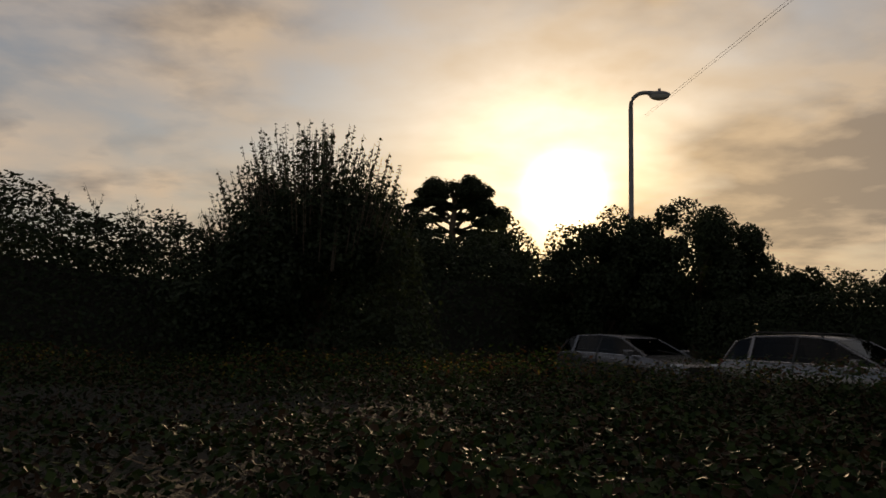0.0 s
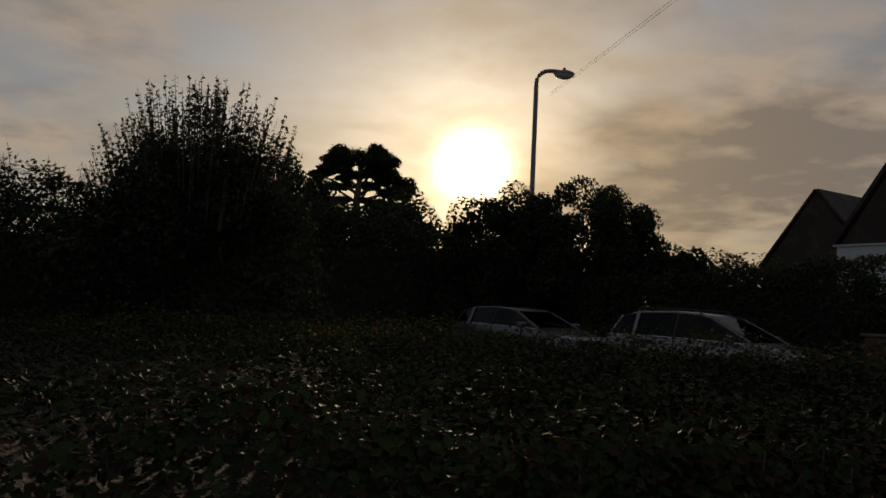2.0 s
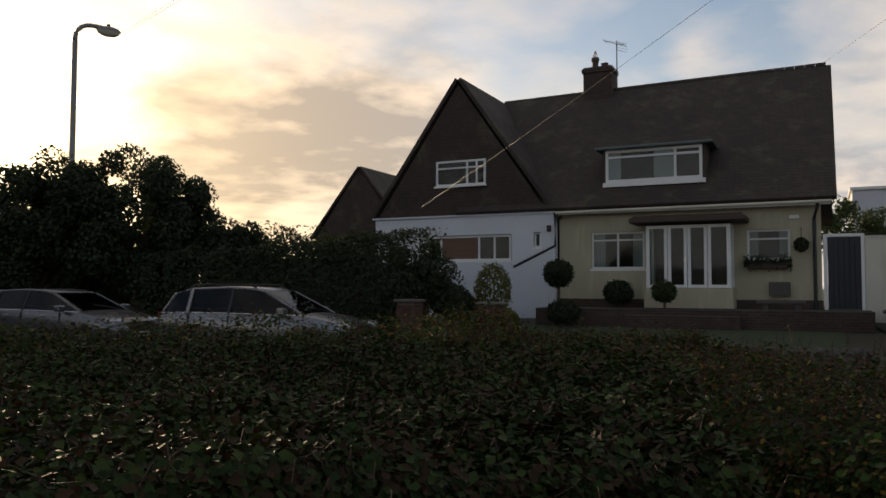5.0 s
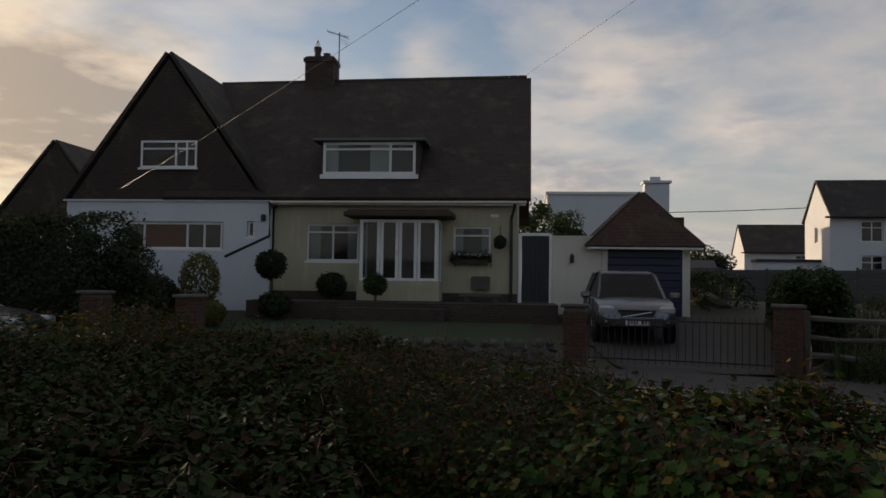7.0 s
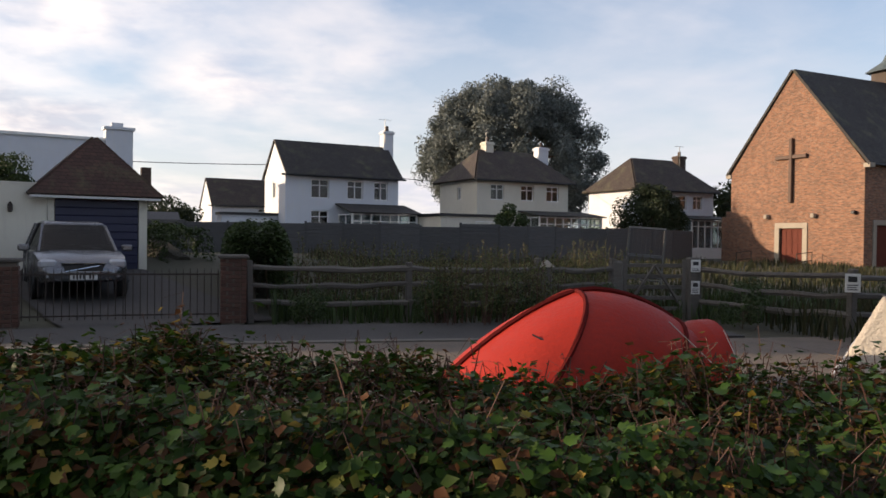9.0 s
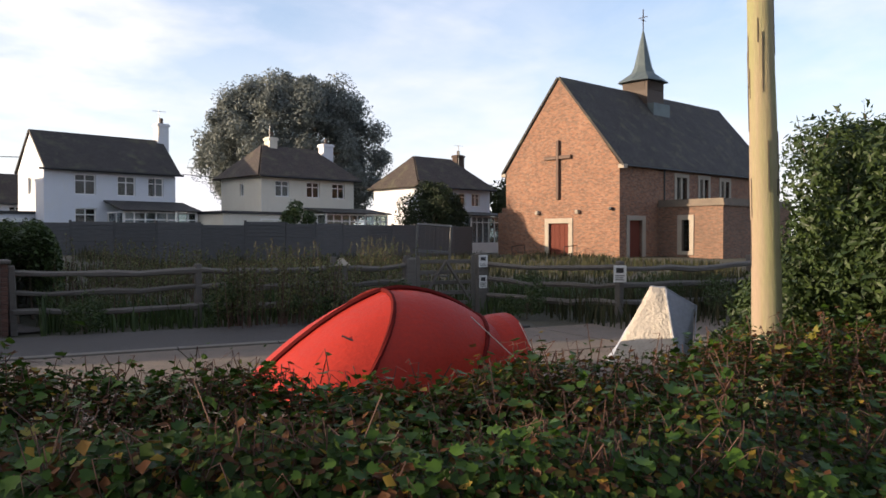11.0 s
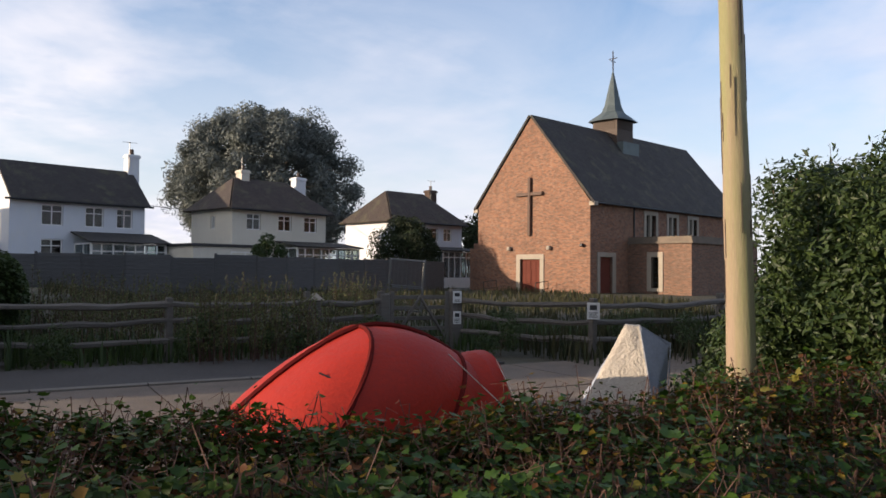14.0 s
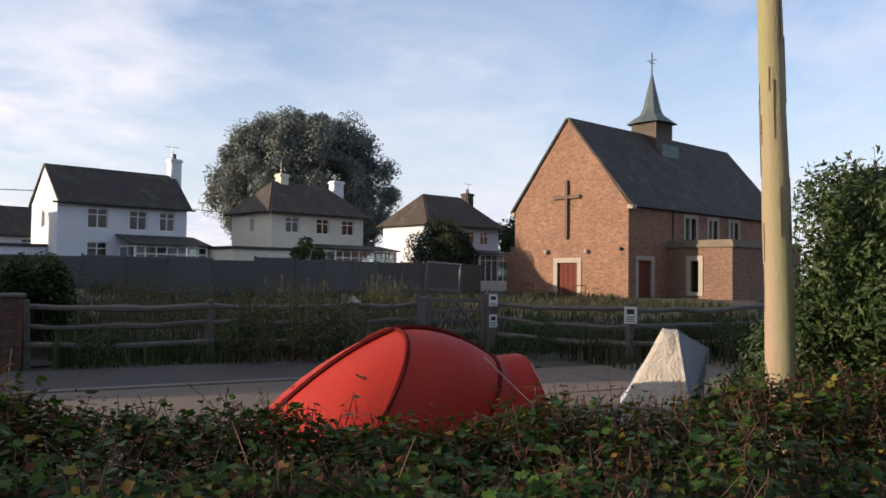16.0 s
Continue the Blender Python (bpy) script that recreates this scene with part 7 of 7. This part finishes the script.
tree("shrub", (48.6, -19.6, 0.5), 1.6, 0.2, (0, 0, 2.3), (2.7, 2.2, 2.3), 60, 0.7, 22000, 0.09, LEAFDARK, "big rounded dark evergreen bush by the blue house", "shrub", seed=43)
tree("shrub", (40.6, -8.9, 0.5), 1.4, 0.08, (0, 0, 1.9), (1.0, 0.8, 0.9), 16, 0.4, 1800, 0.10, LEAFMID, "small loose bush over the panel fence", "shrub", seed=44)
tree("shrub", (58.0, 12.5, 0.4), 1.5, 0.1, (0, 0, 2.4), (2.6, 2.0, 1.7), 25, 0.7, 5000, 0.14, LEAFDARK, "rounded dark garden bush far off", "shrub", seed=45)
tree("tree", (72.0, -40.0, 0.3), 4.0, 0.3, (0, 0, 4.5), (4.5, 4.0, 3.6), 40, 1.1, 9000, 0.22, LEAFDARK, "distant dark tree beside the church", seed=46)
hedge_mass("hedge", [(17.0, 1.3, 1.0), (20.0, 1.6, 1.1), (23.5, 2.4, 1.15)], 1.5, 1.4, 42000, 0.055, LEAFMID, "loose green hedge along the driveway", 13, top_noise=0.35, base=0.2, core=False)
hedge_mass("hedge", [(26.0, 4.5, 1.0), (30.0, 6.5, 1.0), (35.0, 9.5, 1.0)], 1.5, 1.6, 6000, 0.08, LEAFMID, "rough hedge behind the garage", 14, top_noise=0.4, base=0.4)


def buddleia():
    rng = np.random.default_rng(52)
    t = thing("shrub", pose(6.2, -8.7, 0), "tall green flowering shrub with a few pink flower heads", "shrub")
    # a broad mound: high at the back, falling to the hedge and to the pole
    def mound(bx, by):
        return 1.55 - 1.1 * (bx + by - 2.15) if bx + by > 2.15 else min(max(3.45 - 0.30 * max(by + 1.2, 0.0) - 0.12 * max(bx - 0.9, 0.0), 0.5), 3.45)
    c = []
    for k in range(380):
        bx, by = rng.uniform(-1.5, 2.4), rng.uniform(-3.2, 1.9)
        if mound(bx, by) > 0:
            c.append((bx, by, 0.15 + (mound(bx, by) - 0.3) * rng.uniform(0, 1) ** 0.6))
    r = rng.uniform(0.25, 0.45, len(c))
    p, d = blob_points(rng, 150000, c, r, 0.45)
    keep = p[:, 2] > 0.03
    part("foliage", leaf_mesh(p[keep], d[keep], 0.036, LEAFBUSH, rng, length=2.5), None, t)
    # added dark mound inside the shrub; its colour stands for inner shade
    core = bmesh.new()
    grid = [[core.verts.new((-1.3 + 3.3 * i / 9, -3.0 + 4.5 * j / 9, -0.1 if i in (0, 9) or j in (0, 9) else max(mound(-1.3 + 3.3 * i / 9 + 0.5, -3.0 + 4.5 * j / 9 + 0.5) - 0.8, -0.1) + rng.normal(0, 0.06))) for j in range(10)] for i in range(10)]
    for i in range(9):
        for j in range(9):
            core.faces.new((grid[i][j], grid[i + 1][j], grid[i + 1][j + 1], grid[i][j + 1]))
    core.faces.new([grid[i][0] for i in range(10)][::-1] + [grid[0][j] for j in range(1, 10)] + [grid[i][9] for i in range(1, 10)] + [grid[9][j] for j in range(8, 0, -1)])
    part("shade_core", core, LEAFCORE, t)
    bm, lp, ln = bmesh.new(), [], []
    for k in range(90):
        q = Vector(c[k])
        if q.z < 1.6:
            continue
        tip = q + Vector((rng.normal(0, 0.2), rng.normal(0, 0.2), rng.uniform(0.45, 0.8)))
        tube(bm, [q, tip], [0.01, 0.003], 4, cap=False)
        for j in range(26):
            lp.append(tuple(q.lerp(tip, 0.2 + 0.032 * j) + Vector(rng.normal(0, 0.05, 3))))
            ln.append(tuple(rng.normal(0, 1, 3)))
    tagged(part("new_growth", bm, BARK, t), kind="stuff")
    part("shoot_leaves", leaf_mesh(lp, ln, 0.036, LEAFBUSH, rng, length=2.6), None, t)
    for x, y, z in ((0.9, -0.3, 2.3), (0.3, 0.9, 1.75), (1.2, 0.2, 2.0)):
        bm = bmesh.new()
        for k in range(40):
            bmesh.ops.create_icosphere(bm, subdivisions=1, radius=0.012, matrix=Matrix.Translation((x + rng.normal(0, 0.02), y + rng.normal(0, 0.02), z + k * 0.004)))
        part("flower_head", bm, FLOWER, t, "pink flower head")
    part("trunk", limbs(rng, (0, 0, -0.2), (0, 0, 1.6), 0.06, c[:14]), BARK, t)


buddleia()
hedge_mass("hedge", [(5.6, -8.8, 1.0), (6.0, -7.6, 1.0), (6.3, -6.7, 0.8), (6.5, -6.2, 0.5)], 0.95, 0.9, 6000, 0.035, IVY, "low bramble scrub round the foot of the pole", 16, top_noise=0.3)


def weeds(name, count, xs, ys, low, high, seed, label, mat):
    """Tall grass and weed stalks: bent blades."""
    rng = np.random.default_rng(seed)
    x, y = rng.uniform(*xs, count), rng.uniform(*ys, count)
    clump = np.array([noise.noise((a * 0.45, b * 0.45, seed)) for a, b in zip(x, y)])
    keep = clump > rng.uniform(-0.6, 0.35, count)
    x, y, clump = x[keep], y[keep], clump[keep]
    n = len(x)
    z = np.array([ground_height(a, b) for a, b in zip(x, y)]) - 0.03
    h = rng.uniform(low, high, n) * (0.75 + 0.7 * np.clip(clump, -0.3, 0.6))
    ang = rng.uniform(0, 6.28, n)
    lean = rng.uniform(0.05, 0.35, n) * h
    w = rng.uniform(0.008, 0.02, n)
    dx, dy = np.cos(ang), np.sin(ang)
    base = np.column_stack([x, y, z])
    mid_p = base + np.column_stack([dx * lean * 0.3, dy * lean * 0.3, h * 0.6])
    tip = base + np.column_stack([dx * lean, dy * lean, h])
    side = np.column_stack([-dy * w, dx * w, 0 * w])
    v = np.stack([base - side, base + side, mid_p - side * 1.3, mid_p + side * 1.3, tip], 1).reshape(-1, 3)
    k = np.arange(n)[:, None] * 5
    f = np.concatenate([k + [0, 1, 3], k + [0, 3, 2], k + [2, 3, 4]], 1).reshape(-1, 3)
    ob = new(name, tri_mesh(v, f, mat))
    return tagged(ob, label, "grass", kind="stuff")


weeds("tall_grass", 24000, (16.2, 40), (-26, 1.0), 0.18, 0.5, 61, "tall dry grass and weeds filling the field", DRYGRASS)
weeds("tall_grass", 6000, (15.2, 18.5), (-16, 0.8), 0.2, 0.75, 62, "green weeds along the rail fence", LEAFMID)
weeds("tall_grass", 5000, (11.5, 16), (-20, -8.5), 0.4, 1.0, 63, "dry grass round the fence posts", DRYGRASS)
weeds("verge_grass", 9000, (3.2, 7.4), (-9, 8), 0.08, 0.25, 64, "short verge grass between hedge and lane", LEAFMID)


def goldenrod():
    rng = np.random.default_rng(66)
    t = thing("weed_clump", pose(0, 0, 0), "tall feathery yellow-green weeds behind the fence", "weeds", kind="stuff")
    pts, nrm = [], []
    bm = bmesh.new()
    for k in range(520):
        cx, cy = [(14.9, -3.4), (15.0, -2.5), (14.9, -4.3), (17.2, -4.9), (19.0, -1.0), (17.6, -2.6), (21.0, -4.0), (20.0, 0.2), (23, -2.5), (16.8, -0.6), (22.0, -0.5), (26.0, -6.0), (30.0, -10.0), (18.5, -6.5)][int(rng.integers(0, 14))]
        wide = 0.28 if cx < 16 else 0.8
        x, y = cx + rng.normal(0, wide), cy + rng.normal(0, wide * 0.9)
        z, h = ground_height(x, y), rng.uniform(0.8, 1.45)
        lean = rng.normal(0, 0.1, 2)
        tube(bm, [(x, y, z - 0.05), (x + lean[0], y + lean[1], z + h)], [0.008, 0.003], 4, cap=False)
        for j in range(34):
            u = 0.25 + 0.75 * j / 34
            pts.append((x + lean[0] * u + rng.normal(0, 0.075 * (1.25 - u)), y + lean[1] * u + rng.normal(0, 0.075 * (1.25 - u)), z + h * u))
            nrm.append(tuple(rng.normal(0, 1, 3)))
    part("stems", bm, STEM, t)
    part("leaves", leaf_mesh(pts, nrm, 0.028, LEAFGOLDISH, rng, length=2.6), None, t)


LEAFGOLDISH = leaf_material("yellow_green_weeds", (0.05, 0.07, 0.025), (0.15, 0.155, 0.06), None, 0.6, 0.3)
goldenrod()

hedge_mass("hedge", [(-14.0, 21.0, 1.0), (-6.0, 24.5, 1.0), (0.0, 26.0, 1.05), (4.5, 28.0, 1.1), (8.5, 28.5, 0.95), (11.0, 27.0, 0.85)], 4.1, 2.6, 28000, 0.10, LEAFDARK, "tall dark hedge and scrub across the lane end", 17, top_noise=0.9)
tree("shrub", (10.75, 14.1, 0), 1.2, 0.1, (0, 0, 1.55), (0.85, 0.8, 1.15), 40, 0.35, 14000, 0.05, LEAFDARK, "dark domed bush at the end of the tall hedge", "shrub", seed=71)
for k, (x, y, r) in enumerate(((15.1, -2.3, 0.45), (14.9, -3.7, 0.5), (15.2, -5.6, 0.4), (15.0, 0.1, 0.35), (14.4, -8.0, 0.45), (13.6, -10.6, 0.5), (16.4, -9.2, 0.5), (12.6, -11.4, 0.5))):
    tree("weed_bush", (x, y, 0), 0.3, 0.015, (0, 0, r * 0.85), (r * 0.9, r * 0.9, r * 0.95), 18, 0.2, 1500, 0.032, LEAFMID, "leafy green weed clump at the foot of the fence", "weeds", seed=80 + k)
